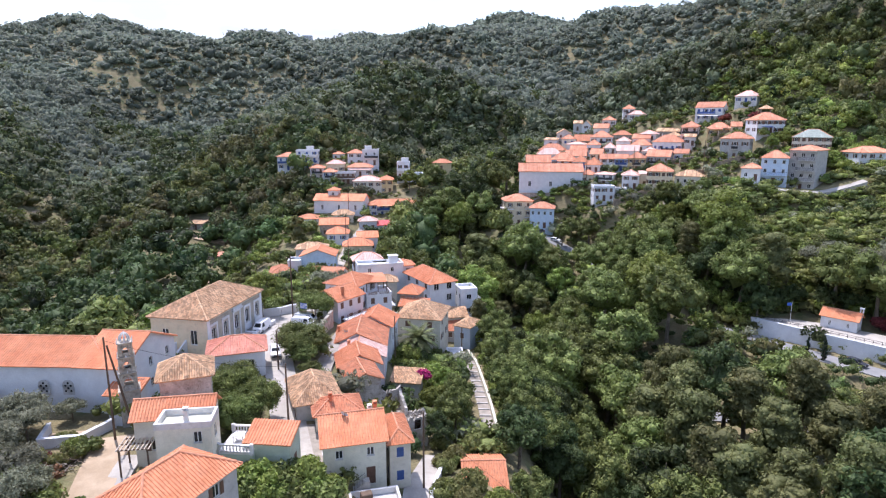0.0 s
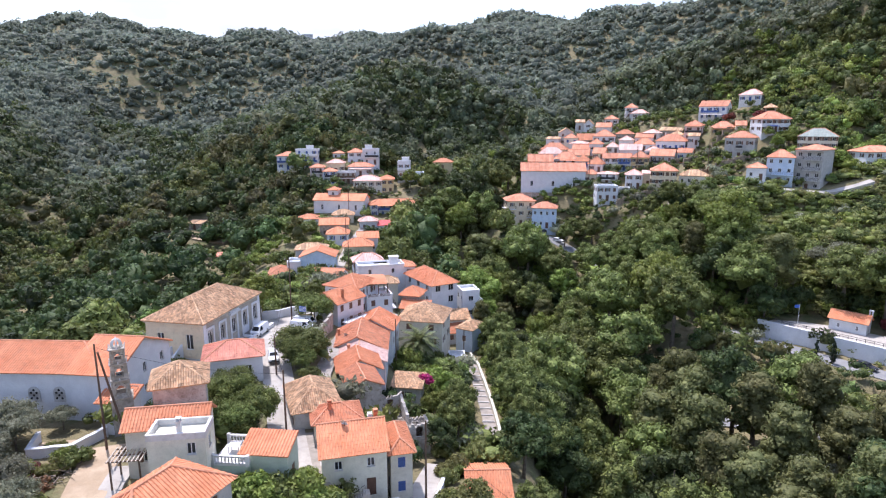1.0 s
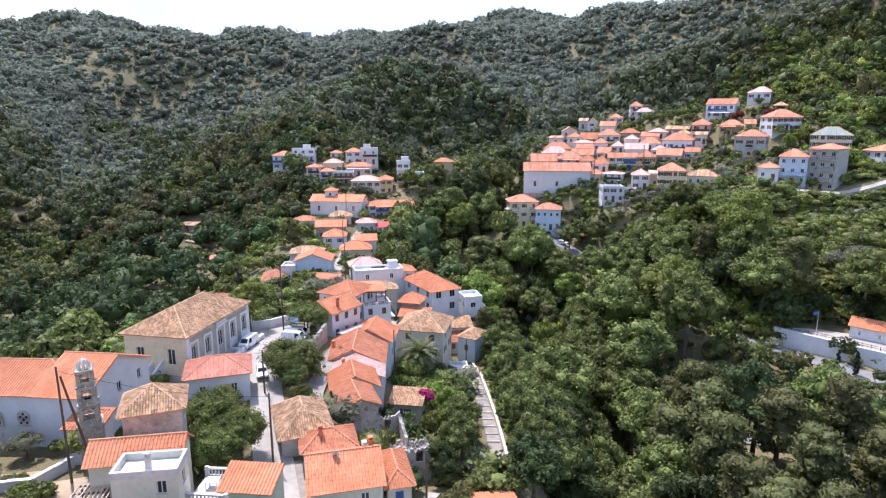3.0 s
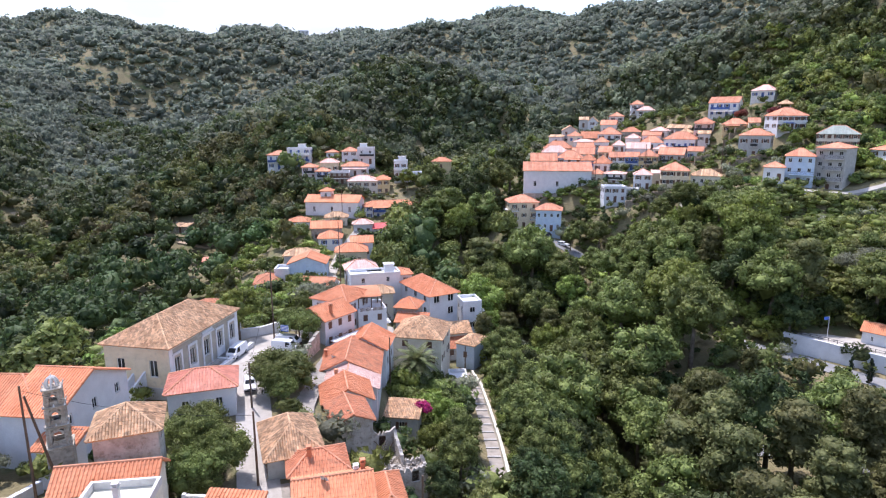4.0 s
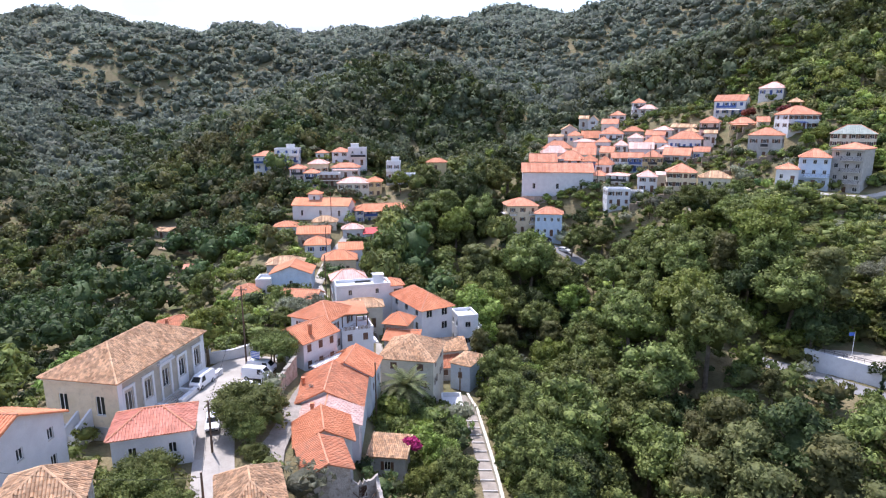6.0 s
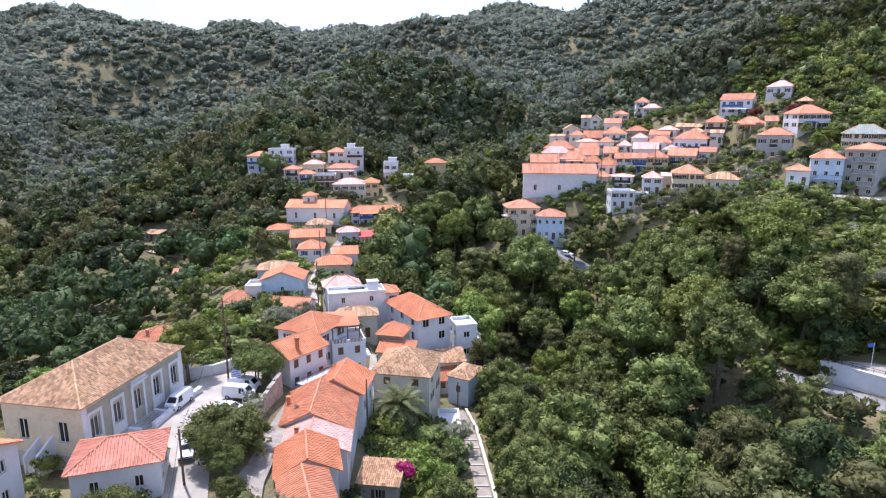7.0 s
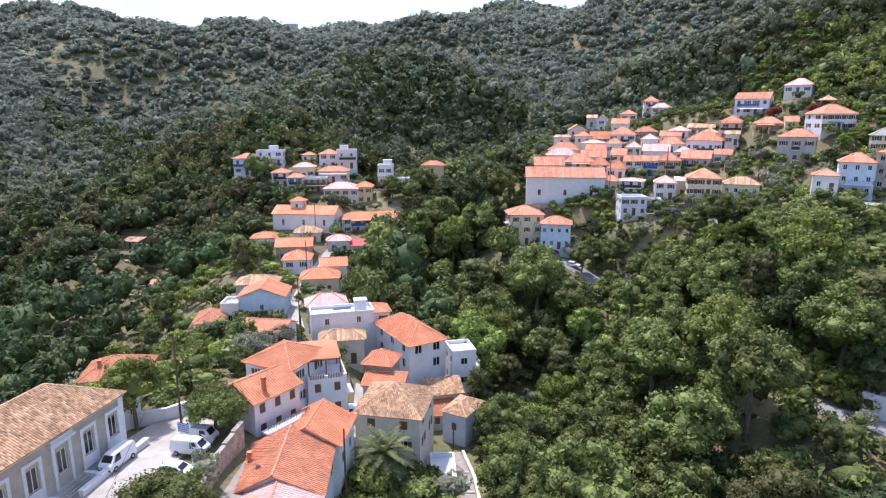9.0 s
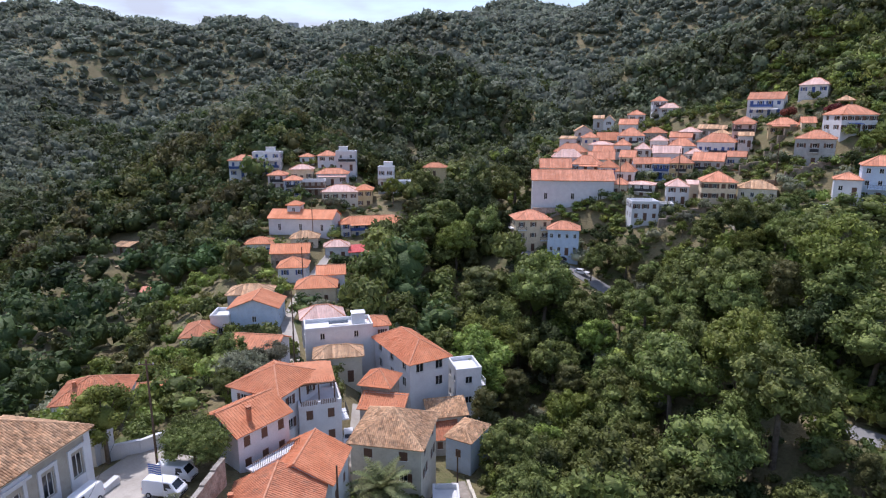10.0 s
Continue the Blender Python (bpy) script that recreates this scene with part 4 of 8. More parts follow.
house("white house with orange gable roof behind the long house", -13.0, 109.2, 7.6, 6.6, -6, -1.0, 3.6, "gable", "white", "tile_new", 2.0, (2, 2), 1, "brown", False, along="y", near=True, group=ROW)
b1 = house("white two-storey house with orange hip roof and terrace", -18.9, 120.2, 7.4, 8.0, -25, 2.6, 8.6, "hip", "white", "tile_new", 1.7, (2, 2), 2, "brown", False, near=True, group=ROW)
house("white gabled wing with brown shutters over a walled yard", -20.3, 112.2, 6.6, 6.8, -36, 2.6, 7.8, "gable", "white", "tile_new", 1.6, (0, 3), 2, "brown", False, along="y", near=True, chimney=(2.4, -1.2, 0.9), closed=1.0, group=ROW)
b1b = house("white terrace block with arched balustrade beside the hip-roofed house", -13.9, 120.6, 5.2, 5.6, 18, 0.4, 6.2, "flat", "white", "tile_new", None, (2, 1), 2, "brown", False, closed=1.0, group=ROW)
house("cream house with weathered brown hip roof behind the palm", -4.1, 120.5, 8.9, 9.0, -11, -4.0, 1.7, "hip", "sand", "tile_old", 2.6, (2, 2), 2, "brown", False, near=True, ww=1.1, skip=((0, 0),), group=ROW)
house("small stone house with orange pyramid roof", -7.2, 132.6, 4.4, 4.6, -14, -2.0, 2.9, "hip", "stone", "tile_new", 1.5, (1, 1), 1, "brown", False, near=True, group=ROW)
house("low outbuilding with orange lean-to roof", -6.4, 128.4, 6.0, 2.8, -10, -3.0, 0.9, "shed", "white", "tile_new", 1.0, (1, 1), 1, "brown", False, near=True, group=ROW)
house("small shed with weathered brown roof beside the tall house", 2.6, 136.0, 5.8, 3.0, 12, -8.0, -4.0, "shed", "sand", "tile_old", 1.3, (1, 1), 1, "brown", False, near=True, group=ROW)
house("lean-to with faded red tiled roof", 1.5, 133.0, 5.2, 2.8, 8, -9.0, -6.2, "shed", "grey", "tile_worn", 1.5, (1, 1), 1, "brown", False, near=True, group=ROW)
bg = house("tall white house with orange hip roof above the gorge", -3.4, 145.4, 7.0, 13.6, 30, -5.5, 3.1, "hip", "white", "tile_new", 2.2, (2, 3), 3, "none", False, near=True, over=0.5, ww=1.35, wh=1.6, skip=((0, 0), (0, 1), (1, 0)), group=ROW)
bgw = house("white flat-roofed wing with balconies above the gorge", 5.7, 142.7, 4.2, 5.2, 14, -9.5, 0.9, "flat", "white", "tile_new", None, (1, 2), 3, "none", False, ww=1.2, group=ROW)
house("narrow pale blue house with weathered tiled roof", 5.74, 129.75, 4.0, 6.0, -30, -12.0, -3.95, "hip", "blue", "tile_old", 1.0, (1, 0), 2, "brown", False, near=True, over=0.2, group=ROW)
house("small flat-roofed white shed by the stepped lane", 2.5, 116.5, 3.3, 6.2, 2, -9.2, -6.2, "flat", "white", "tile_new", None, (1, 1), 1, "none", True, group=ROW)
house("small hut with orange gable roof in the bushes", 5.0, 67.4, 4.8, 7.4, 2, -6.0, -2.2, "gable", "grey", "tile_new", 1.5, (1, 1), 1, "brown", False, near=True, name="hut", category="hut")
house("red-roofed house below the square", -46.4, 127.6, 8.6, 7.4, 14, -1.2, 3.5, "hip", "white", "tile_worn", 2.0, (2, 2), 1, "brown", near=True, chimney=(-2.0, -1.5, 0.8), group=ROW)
house("low house with orange tiled roof below the square", -37.0, 128.2, 6.4, 6.6, 14, -0.8, 3.0, "gable", "white", "tile_new", 1.5, (2, 2), 1, "brown", near=True, group=ROW)
house("house with rusty red tiled roof on the slope", -43.6, 157.4, 5.4, 7.4, 10, -3.0, 1.6, "hip", "white", "tile_worn", 1.4, (2, 2), 1, "brown", ribs=0, group=ROW)
house("low house with orange roof in the trees", -28.2, 143.2, 8.0, 5.8, -8, 0.8, 4.6, "gable", "white", "tile_worn", 1.3, (2, 2), 1, "brown", False, ribs=0, group=ROW)
house("white two-storey house with roof terrace and parapet", -16.4, 150.6, 11.6, 5.0, 15, -0.6, 5.2, "flat", "white", "tile_new", None, (2, 2), 2, "none", group=ROW)
house("pink tiled roof house behind the white parapet", -20.2, 155.6, 7.4, 5.0, 15, 0.0, 5.4, "hip", "white", "tile_pink", 1.6, (2, 2), 2, "brown", False, ribs=0, group=ROW)
house("small wing with orange hip roof at the lane", -10.6, 154.6, 5.0, 4.4, 15, -2.0, 4.2, "hip", "white", "tile_new", 1.1, (2, 2), 2, "brown", False, ribs=0, group=ROW)
house("old stone house with patched brown roof in the lane", -15.4, 144.4, 7.6, 4.2, 10, -2.4, 2.4, "hip", "sand", "tile_old", 1.2, (2, 1), 1, "brown", group=ROW)
house("pale blue gabled house with orange roof", -34.6, 164.0, 9.2, 7.4, 4, 0.6, 4.9, "gable", "blue", "tile_new", 1.8, (1, 2), 1, "none", False, along="y", ribs=0, group=ROW)
house("flat-roofed white annex with rooftop clutter", -40.6, 161.4, 3.6, 5.0, 4, -1.5, 3.6, "flat", "white", "tile_new", None, (1, 1), 1, "none", False, group=ROW)
house("old house with patched brown tiled roof", -38.2, 171.6, 8.6, 5.6, 6, 1.0, 5.2, "hip", "grey", "tile_old", 1.3, (2, 2), 1, "brown", False, ribs=0, group=ROW)
house("house with orange hip roof at the lane bend", -25.6, 177.4, 8.4, 6.0, 8, 0.6, 5.0, "hip", "cream", "tile_new", 1.8, (2, 2), 1, "brown", False, ribs=0, group=ROW)
house("small house with orange gable roof above the lane", -23.6, 184.0, 6.0, 5.4, 10, 1.0, 6.2, "gable", "white", "tile_new", 1.4, (2, 2), 1, "brown", False, ribs=0, group=ROW)
house("white two-storey house with orange hip roof and blue shutters", -34.0, 191.4, 6.6, 6.4, 6, 0.4, 6.1, "hip", "white", "tile_new", 1.8, (2, 2), 2, "blue", ribs=0, group=ROW)
house("stone house with orange gable roof", -36.6, 199.6, 9.2, 6.0, 8, 3.0, 7.7, "gable", "stone", "tile_new", 1.7, (3, 2), 1, "brown", ribs=0, group=ROW)
house("white house with blue shutters and orange roof", -47.0, 209.0, 7.0, 6.0, 8, 4.4, 8.1, "hip", "white", "tile_new", 1.2, (3, 2), 1, "blue", ribs=0, group=ROW)
house("small house with brownish tiled roof", -35.4, 211.0, 7.2, 5.0, 6, 5.8, 9.2, "hip", "sand", "tile_old", 1.4, (2, 2), 1, "brown", ribs=0, group=ROW)
house("white hip-roofed cottage at the bend", -26.4, 208.6, 6.2, 4.6, 10, 3.6, 7.3, "hip", "white", "tile_pink", 1.3, (2, 2), 1, "brown", ribs=0, group=ROW)
house("white cottage with a red roof", -20.2, 208.4, 5.8, 4.0, 14, 2.8, 5.9, "shed", "white", "red", 1.0, (2, 1), 1, "blue", ribs=0, group=ROW)
house("whitewashed village church with orange roof and arched windows", -37.4, 220.6, 18.4, 8.6, -6, 8.0, 13.2, "gable", "white", "tile_new", 1.9, (3, 2), 1, "none", False, ribs=0, wh=1.9, name="church", category="church")
house("small lantern tower with orange pyramid roof on the church", -40.2, 221.4, 3.6, 3.6, -6, 13.6, 16.6, "hip", "white", "tile_new", 1.0, (1, 1), 1, "none", False, ribs=0, name="church_lantern", category="tower")
house("long white row house with blue shutters and orange roof", -18.6, 223.6, 18.4, 6.0, 13, 6.8, 11.2, "hip", "white", "tile_new", 1.6, (6, 2), 2, "blue", ribs=0, group=ROW)
house("broad house with tan hip roof and walled garden", -29.8, 238.4, 11.0, 7.6, 4, 12.6, 18.6, "hip", "sand", "tile_pink", 1.7, (4, 2), 2, "brown", ribs=0, group=ROW)
house("ochre house with orange hip roof", -22.4, 239.0, 5.0, 6.4, 4, 13.4, 19.0, "hip", "ochre", "tile_new", 1.3, (2, 2), 2, "brown", ribs=0, group=ROW)
UP = "houses at the top of the spur"
house("white house with blue shutters and orange hip roof", -64.0, 252.0, 8.6, 7.0, 6, 21.6, 27.3, "hip", "white", "tile_hill", 1.5, (3, 2), 2, "blue", ribs=0, group=UP)
house("white flat-roofed house with blue shutters", -56.4, 253.4, 9.0, 6.0, 4, 22.0, 29.6, "flat", "white", "tile_hill", None, (3, 2), 3, "blue", group=UP)
house("tall pink-washed house with orange roof", -50.0, 241.0, 5.4, 5.6, 6, 16.2, 23.4, "hip", "pink", "tile_hill", 1.2, (2, 2), 3, "brown", ribs=0, group=UP)
house("small white house with blue door and orange roof", -44.8, 239.0, 5.0, 5.0, 6, 17.2, 22.0, "hip", "white", "tile_hill", 1.2, (2, 1), 2, "blue", ribs=0, group=UP)
house("cream house with pinkish orange roof", -44.0, 248.6, 7.0, 5.0, 6, 20.4, 24.6, "hip", "cream", "tile_pink", 1.3, (3, 2), 1, "brown", ribs=0, group=UP)
house("house with dark wooden balcony front", -38.8, 241.0, 7.4, 5.4, 6, 16.8, 21.4, "flat", "stone", "tile_hill", None, (4, 2), 2, "brown", closed=1.0, group=UP)
house("white house with orange hip roof", -34.0, 248.8, 10.0, 5.6, 4, 19.2, 23.2, "hip", "white", "tile_hill", 1.4, (3, 2), 1, "brown", ribs=0, group=UP)
house("white house with orange roof near the wood", -37.4, 259.0, 6.2, 5.6, 4, 23.2, 28.4, "hip", "white", "tile_hill", 1.4, (2, 2), 2, "brown", ribs=0, group=UP)
house("white flat-roofed house near the wood", -30.8, 258.0, 6.8, 5.6, 4, 23.2, 29.6, "flat", "white", "tile_hill", None, (2, 2), 2, "none", group=UP)
house("small white cottage with orange roof", -44.8, 261.0, 4.8, 4.2, 4, 25.0, 27.9, "hip", "white", "tile_hill", 0.9, (2, 1), 1, "brown", ribs=0, group=UP)
house("white flat-roofed house with balconies", -16.2, 247.6, 5.0, 5.4, 0, 18.2, 25.1, "flat", "white", "tile_hill", None, (2, 2), 2, "brown", group=UP)
house("low white house beside the trees", -10.8, 242.4, 5.4, 4.6, 0, 17.6, 21.0, "flat", "white", "tile_hill", None, (2, 1), 1, "brown", group=UP)
house("ochre hut with brown tiled roof among trees", -0.4, 264.0, 7.6, 5.2, -6, 20.6, 24.0, "hip", "ochre", "tile_worn", 1.4, (1, 1), 1, "brown", ribs=0, group=UP)

# ---- the upper village on the opposite hillside ----
HILL = "houses of the upper village"
house("large whitewashed church with orange gable roof and round-headed windows", 41.0, 230.4, 23.4, 10.0, -7, 14.6, 23.0, "gable", "white", "tile_hill", 2.6, (3, 1), 1, "none", False, ribs=0, wh=1.9, ww=1.0, name="church", category="church")
hotel = house("three-storey cream guest house with balconies and orange hip roof", 27.0, 217.6, 9.8, 8.4, 4, 4.4, 13.4, "hip", "cream", "tile_hill", 2.0, (3, 2), 3, "brown", ribs=0, group=HILL)
house("pale blue two-storey inn with orange hip roof", 35.2, 211.0, 8.2, 6.6, -12, 4.4, 11.6, "hip", "blue", "tile_hill", 1.7, (4, 2), 2, "none", ribs=0, group=HILL)
# label, x, y, width, depth, turn, base, eave, roof, wall, tiles, rise, windows, storeys, shutters, ridge
UPPER = [
    ("white flat-roofed cube house above the trees", 56.0, 210.2, 7.0, 6.4, -4, 14.0, 19.0, "flat", "white", "tile_hill", 0.7, (3, 2), 2, "brown", "x"),
    ("low grey rendered annex with a flat roof", 62.4, 211.2, 3.8, 4.5, -10, 14.8, 18.1, "flat", "grey", "tile_hill", 0.7, (0, 1), 1, "brown", "x"),
    ("cream two-storey house with broad orange hip roof", 75.6, 210.0, 8.4, 8.4, -18, 19.4, 24.5, "hip", "cream", "tile_hill", 2.4, (4, 3), 2, "brown", "x"),
    ("cream annex with brown hip roof", 84.8, 207.0, 9.0, 6.6, -26, 19.6, 23.0, "hip", "sand", "tile_old", 1.8, (4, 2), 1, "none", "x"),
    ("whitewashed house with faded orange roof", 67.6, 216.9, 5.8, 6.0, -17, 17.5, 22.5, "hip", "white", "tile_pink", 1.8, (2, 2), 2, "brown", "x"),
    ("narrow sand-coloured wing with faded lean-to roof", 73.0, 218.4, 3.5, 5.0, -15, 18.0, 22.8, "shed", "sand", "tile_pink", 0.7, (1, 1), 1, "brown", "x"),
    ("small sand-coloured house with orange roof beside the church", 55.0, 228.3, 4.8, 5.0, -24, 18.1, 21.8, "hip", "sand", "tile_hill", 1.6, (2, 2), 1, "brown", "x"),
    ("pale house with low roof and balcony in the cluster", 60.2, 223.8, 7.0, 6.0, -22, 18.2, 22.2, "hip", "lime", "tile_pink", 0.7, (3, 2), 2, "none", "x"),
    ("blue and white terraced house with orange roof", 69.9, 236.6, 4.8, 5.6, -21, 22.3, 27.3, "gable", "blue", "tile_hill", 1.5, (3, 2), 2, "blue", "x"),
    ("ochre terraced house with orange hip roof", 75.3, 235.0, 6.6, 6.4, -19, 22.3, 27.6, "hip", "ochre", "tile_hill", 2.2, (3, 2), 2, "brown", "x"),
    ("brown terraced house with broad orange gable roof", 84.8, 237.0, 8.8, 7.0, -30, 22.5, 28.1, "gable", "grey", "tile_hill", 2.3, (3, 2), 2, "brown", "x"),
    ("white terraced house with orange roof", 65.0, 239.8, 5.5, 5.6, -10, 22.7, 27.0, "gable", "white", "tile_hill", 1.7, (2, 2), 2, "brown", "x"),
    ("lime-washed house with rust-orange roof", 58.3, 233.8, 5.6, 6.0, -23, 22.0, 25.2, "hip", "lime", "tile_worn", 2.6, (2, 2), 1, "brown", "x"),
    ("small house with blue front and orange hip roof", 49.0, 246.3, 9.5, 7.0, -17, 23.5, 26.4, "hip", "blue", "tile_hill", 2.6, (3, 2), 1, "brown", "x"),
    ("sand-coloured house with orange gable roof", 56.1, 255.1, 8.5, 6.4, -15, 24.2, 27.4, "gable", "sand", "tile_hill", 2.2, (3, 2), 1, "brown", "x"),
    ("pink-washed house with faded orange roof", 45.2, 257.2, 10.6, 6.4, -10, 24.9, 28.0, "hip", "pink", "tile_pink", 2.5, (3, 2), 1, "brown", "x"),
    ("cottage with orange tiled roof behind the church", 38.3, 243.2, 9.6, 6.4, -6, 22.9, 25.6, "gable", "sand", "tile_hill", 2.5, (2, 2), 1, "brown", "x"),
    ("cream cottage with orange hip roof in the cluster", 48.2, 267.1, 10.9, 6.6, -21, 26.3, 29.3, "hip", "cream", "tile_hill", 2.6, (3, 2), 1, "brown", "x"),
    ("long pale house with low faded roof", 58.4, 264.8, 8.2, 6.0, -20, 28.0, 31.8, "hip", "lime", "tile_pink", 1.0, (2, 2), 1, "brown", "x"),
    ("small white house with orange roof in the cluster", 64.3, 259.4, 5.4, 5.0, -19, 28.2, 31.9, "hip", "white", "tile_hill", 1.9, (2, 2), 1, "brown", "x"),
    ("white two-storey house with large orange hip roof", 70.2, 269.8, 9.3, 8.0, -17, 29.2, 34.8, "hip", "white", "tile_hill", 2.6, (3, 2), 2, "brown", "x"),
    ("stone house with rust-orange roof on the slope", 63.7, 276.9, 7.4, 6.0, -12, 30.2, 33.0, "gable", "stone", "tile_worn", 2.6, (2, 2), 1, "brown", "x"),
    ("grey gabled house by the wood", 56.2, 284.2, 6.2, 6.4, -7, 30.5, 36.2, "gable", "grey", "tile_old", 1.9, (2, 2), 2, "brown", "y"),
    ("crumbling pinkish house with a patched lean-to roof", 50.0, 280.4, 6.0, 5.0, -20, 30.1, 33.4, "shed", "pink", "tile_old", 0.8, (1, 1), 1, "brown", "x"),
    ("narrow white gabled house by the wood", 71.1, 302.6, 4.1, 5.6, -20, 34.9, 40.0, "gable", "white", "tile_old", 2.1, (1, 1), 2, "brown", "y"),
    ("small grey shed with brown roof by the wood", 67.1, 304.4, 4.1, 5.0, -16, 37.0, 40.8, "shed", "grey", "tile_old", 1.3, (1, 1), 1, "brown", "x"),
    ("low stone house with rust-brown roof", 81.7, 278.1, 8.2, 6.4, -17, 32.0, 35.6, "hip", "stone", "tile_worn", 1.8, (3, 2), 1, "brown", "x"),
    ("small pink house with orange hip roof by the wood", 81.5, 300.9, 6.5, 6.0, -13, 36.5, 42.3, "hip", "pink", "tile_hill", 1.8, (2, 2), 2, "brown", "x"),
    ("tall white house with orange roof above the village", 92.6, 306.9, 5.5, 6.0, -12, 42.6, 47.9, "hip", "white", "tile_hill", 1.9, (2, 2), 2, "brown", "x"),
    ("lime-washed house with faded roof below the tall one", 94.9, 300.2, 7.4, 5.0, -27, 39.5, 45.0, "hip", "lime", "tile_pink", 1.8, (2, 2), 2, "brown", "x"),
    ("lime-washed house with faded orange roof", 77.3, 260.5, 5.6, 5.4, -23, 29.5, 33.4, "hip", "lime", "tile_pink", 1.7, (2, 2), 1, "brown", "x"),
    ("pinkish house with faded orange roof", 75.8, 248.8, 8.5, 6.0, -20, 26.2, 29.8, "gable", "pink", "tile_pink", 2.2, (3, 2), 1, "none", "x"),
    ("white house with orange roof on the upper lane", 83.7, 256.8, 8.3, 6.0, -18, 28.8, 31.8, "hip", "white", "tile_hill", 2.3, (3, 2), 1, "brown", "x"),
    ("bright white house with orange hip roof and blue windows", 92.8, 250.1, 11.3, 7.4, -32, 29.1, 33.3, "hip", "white", "tile_hill", 2.6, (5, 2), 1, "blue", "x"),
    ("pale house with faded roof at the terraces", 89.8, 265.6, 6.9, 6.0, -30, 33.3, 36.2, "hip", "lime", "tile_pink", 1.5, (2, 2), 1, "brown", "x"),
    ("low stone house with weathered brown roof", 99.8, 270.6, 9.5, 6.0, -29, 34.0, 37.2, "shed", "stone", "tile_old", 1.4, (2, 2), 1, "brown", "x"),
    ("pinkish house with red roof and dark porch", 102.5, 252.8, 6.9, 6.4, -28, 33.2, 39.5, "hip", "pink", "tile_hill", 1.9, (2, 2), 2, "brown", "x"),
    ("small lime-washed house with brown roof on the terrace", 99.5, 245.3, 4.2, 5.0, -25, 31.7, 35.4, "gable", "lime", "tile_old", 1.0, (2, 1), 1, "brown", "x"),
    ("ochre house with orange hip roof on the terrace", 108.7, 240.9, 8.4, 6.4, -24, 35.5, 38.9, "hip", "ochre", "tile_hill", 2.0, (3, 2), 1, "brown", "x"),
    ("cream wing with orange roof beside the large white house", 112.3, 234.3, 3.7, 5.0, -23, 35.6, 39.5, "gable", "cream", "tile_hill", 1.6, (1, 1), 1, "brown", "x"),
    ("white house with blue balcony and orange roof", 115.8, 265.2, 11.2, 8.0, -38, 41.7, 47.3, "gable", "white", "tile_hill", 2.3, (4, 2), 2, "blue", "x"),
    ("white low-roofed house high on the hill", 126.8, 256.5, 8.4, 6.6, -42, 48.7, 51.7, "hip", "lime", "tile_pink", 2.2, (3, 2), 1, "blue", "x"),
    ("large white house with orange hip roof", 117.3, 223.0, 10.2, 8.0, 2, 36.9, 41.8, "hip", "white", "tile_hill", 2.6, (5, 2), 2, "brown", "x"),
    ("two-storey stone mansion with orange hip roof", 104.4, 216.3, 9.4, 8.0, -34, 28.1, 35.4, "hip", "grey", "tile_hill", 2.1, (3, 2), 2, "brown", "x"),
    ("low white house with orange roof at the street end", 98.4, 192.4, 5.5, 5.6, -30, 22.7, 26.7, "hip", "white", "tile_hill", 1.4, (2, 2), 1, "none", "x"),
    ("pale blue three-storey house with orange hip roof", 105.1, 191.4, 7.5, 6.6, -30, 21.6, 30.0, "hip", "blue", "tile_hill", 2.1, (3, 2), 3, "none", "x"),
    ("tall grey four-storey house with orange roof and balconies", 114.3, 189.4, 7.6, 9.0, -50, 19.9, 32.4, "hip", "grey", "tile_hill", 1.4, (3, 0), 4, "none", "x"),
    ("grey house with green-grey hip roof behind", 124.4, 205.4, 11.3, 8.0, -32, 31.8, 36.0, "hip", "sand", "tile_green", 2.5, (5, 2), 2, "brown", "x"),
    ("small sand-coloured cottage with orange gable roof wedged in the cluster", 58.6, 260.5, 7.3, 5.4, -24, 26.2, 29.3, "gable", "sand", "tile_hill", 2.1, (2, 2), 1, "blue", "x"),
    ("small lime-washed cottage with faded hip roof wedged in the cluster", 70.5, 256.6, 5.2, 5.4, -17, 27.9, 30.7, "hip", "lime", "tile_pink", 1.9, (2, 2), 1, "brown", "x"),
    ("small cream cottage with orange gable roof wedged in the cluster", 63.2, 248.4, 4.8, 5.4, -25, 25.8, 28.5, "gable", "cream", "tile_hill", 2.0, (2, 2), 1, "brown", "x"),
    ("small lime-washed cottage with rust-orange hip roof wedged in the cluster", 55.0, 241.6, 5.9, 5.4, -14, 23.2, 25.8, "hip", "lime", "tile_worn", 2.1, (2, 2), 1, "blue", "x"),
    ("small pink-washed cottage with orange gable roof wedged in the cluster", 86.4, 264.4, 7.2, 5.4, -28, 31.1, 34.4, "gable", "pink", "tile_hill", 1.7, (2, 2), 1, "brown", "x"),
    ("small sand-coloured cottage with brown hip roof wedged in the cluster", 98.2, 259.5, 5.7, 5.4, -21, 32.5, 35.6, "hip", "sand", "tile_old", 1.5, (2, 2), 1, "brown", "x"),
    ("small lime-washed cottage with orange gable roof wedged in the cluster", 93.9, 238.3, 5.3, 5.4, -31, 26.0, 29.2, "gable", "lime", "tile_hill", 1.5, (2, 2), 1, "blue", "x"),
    ("small sand-coloured cottage with rust-orange hip roof wedged in the cluster", 88.4, 228.5, 5.0, 5.4, -21, 23.1, 26.0, "hip", "sand", "tile_worn", 1.4, (2, 2), 1, "brown", "x"),
    ("small lime-washed cottage with orange gable roof wedged in the cluster", 74.6, 287.5, 6.7, 5.4, -22, 34.2, 38.6, "gable", "lime", "tile_hill", 1.9, (2, 2), 1, "brown", "x"),
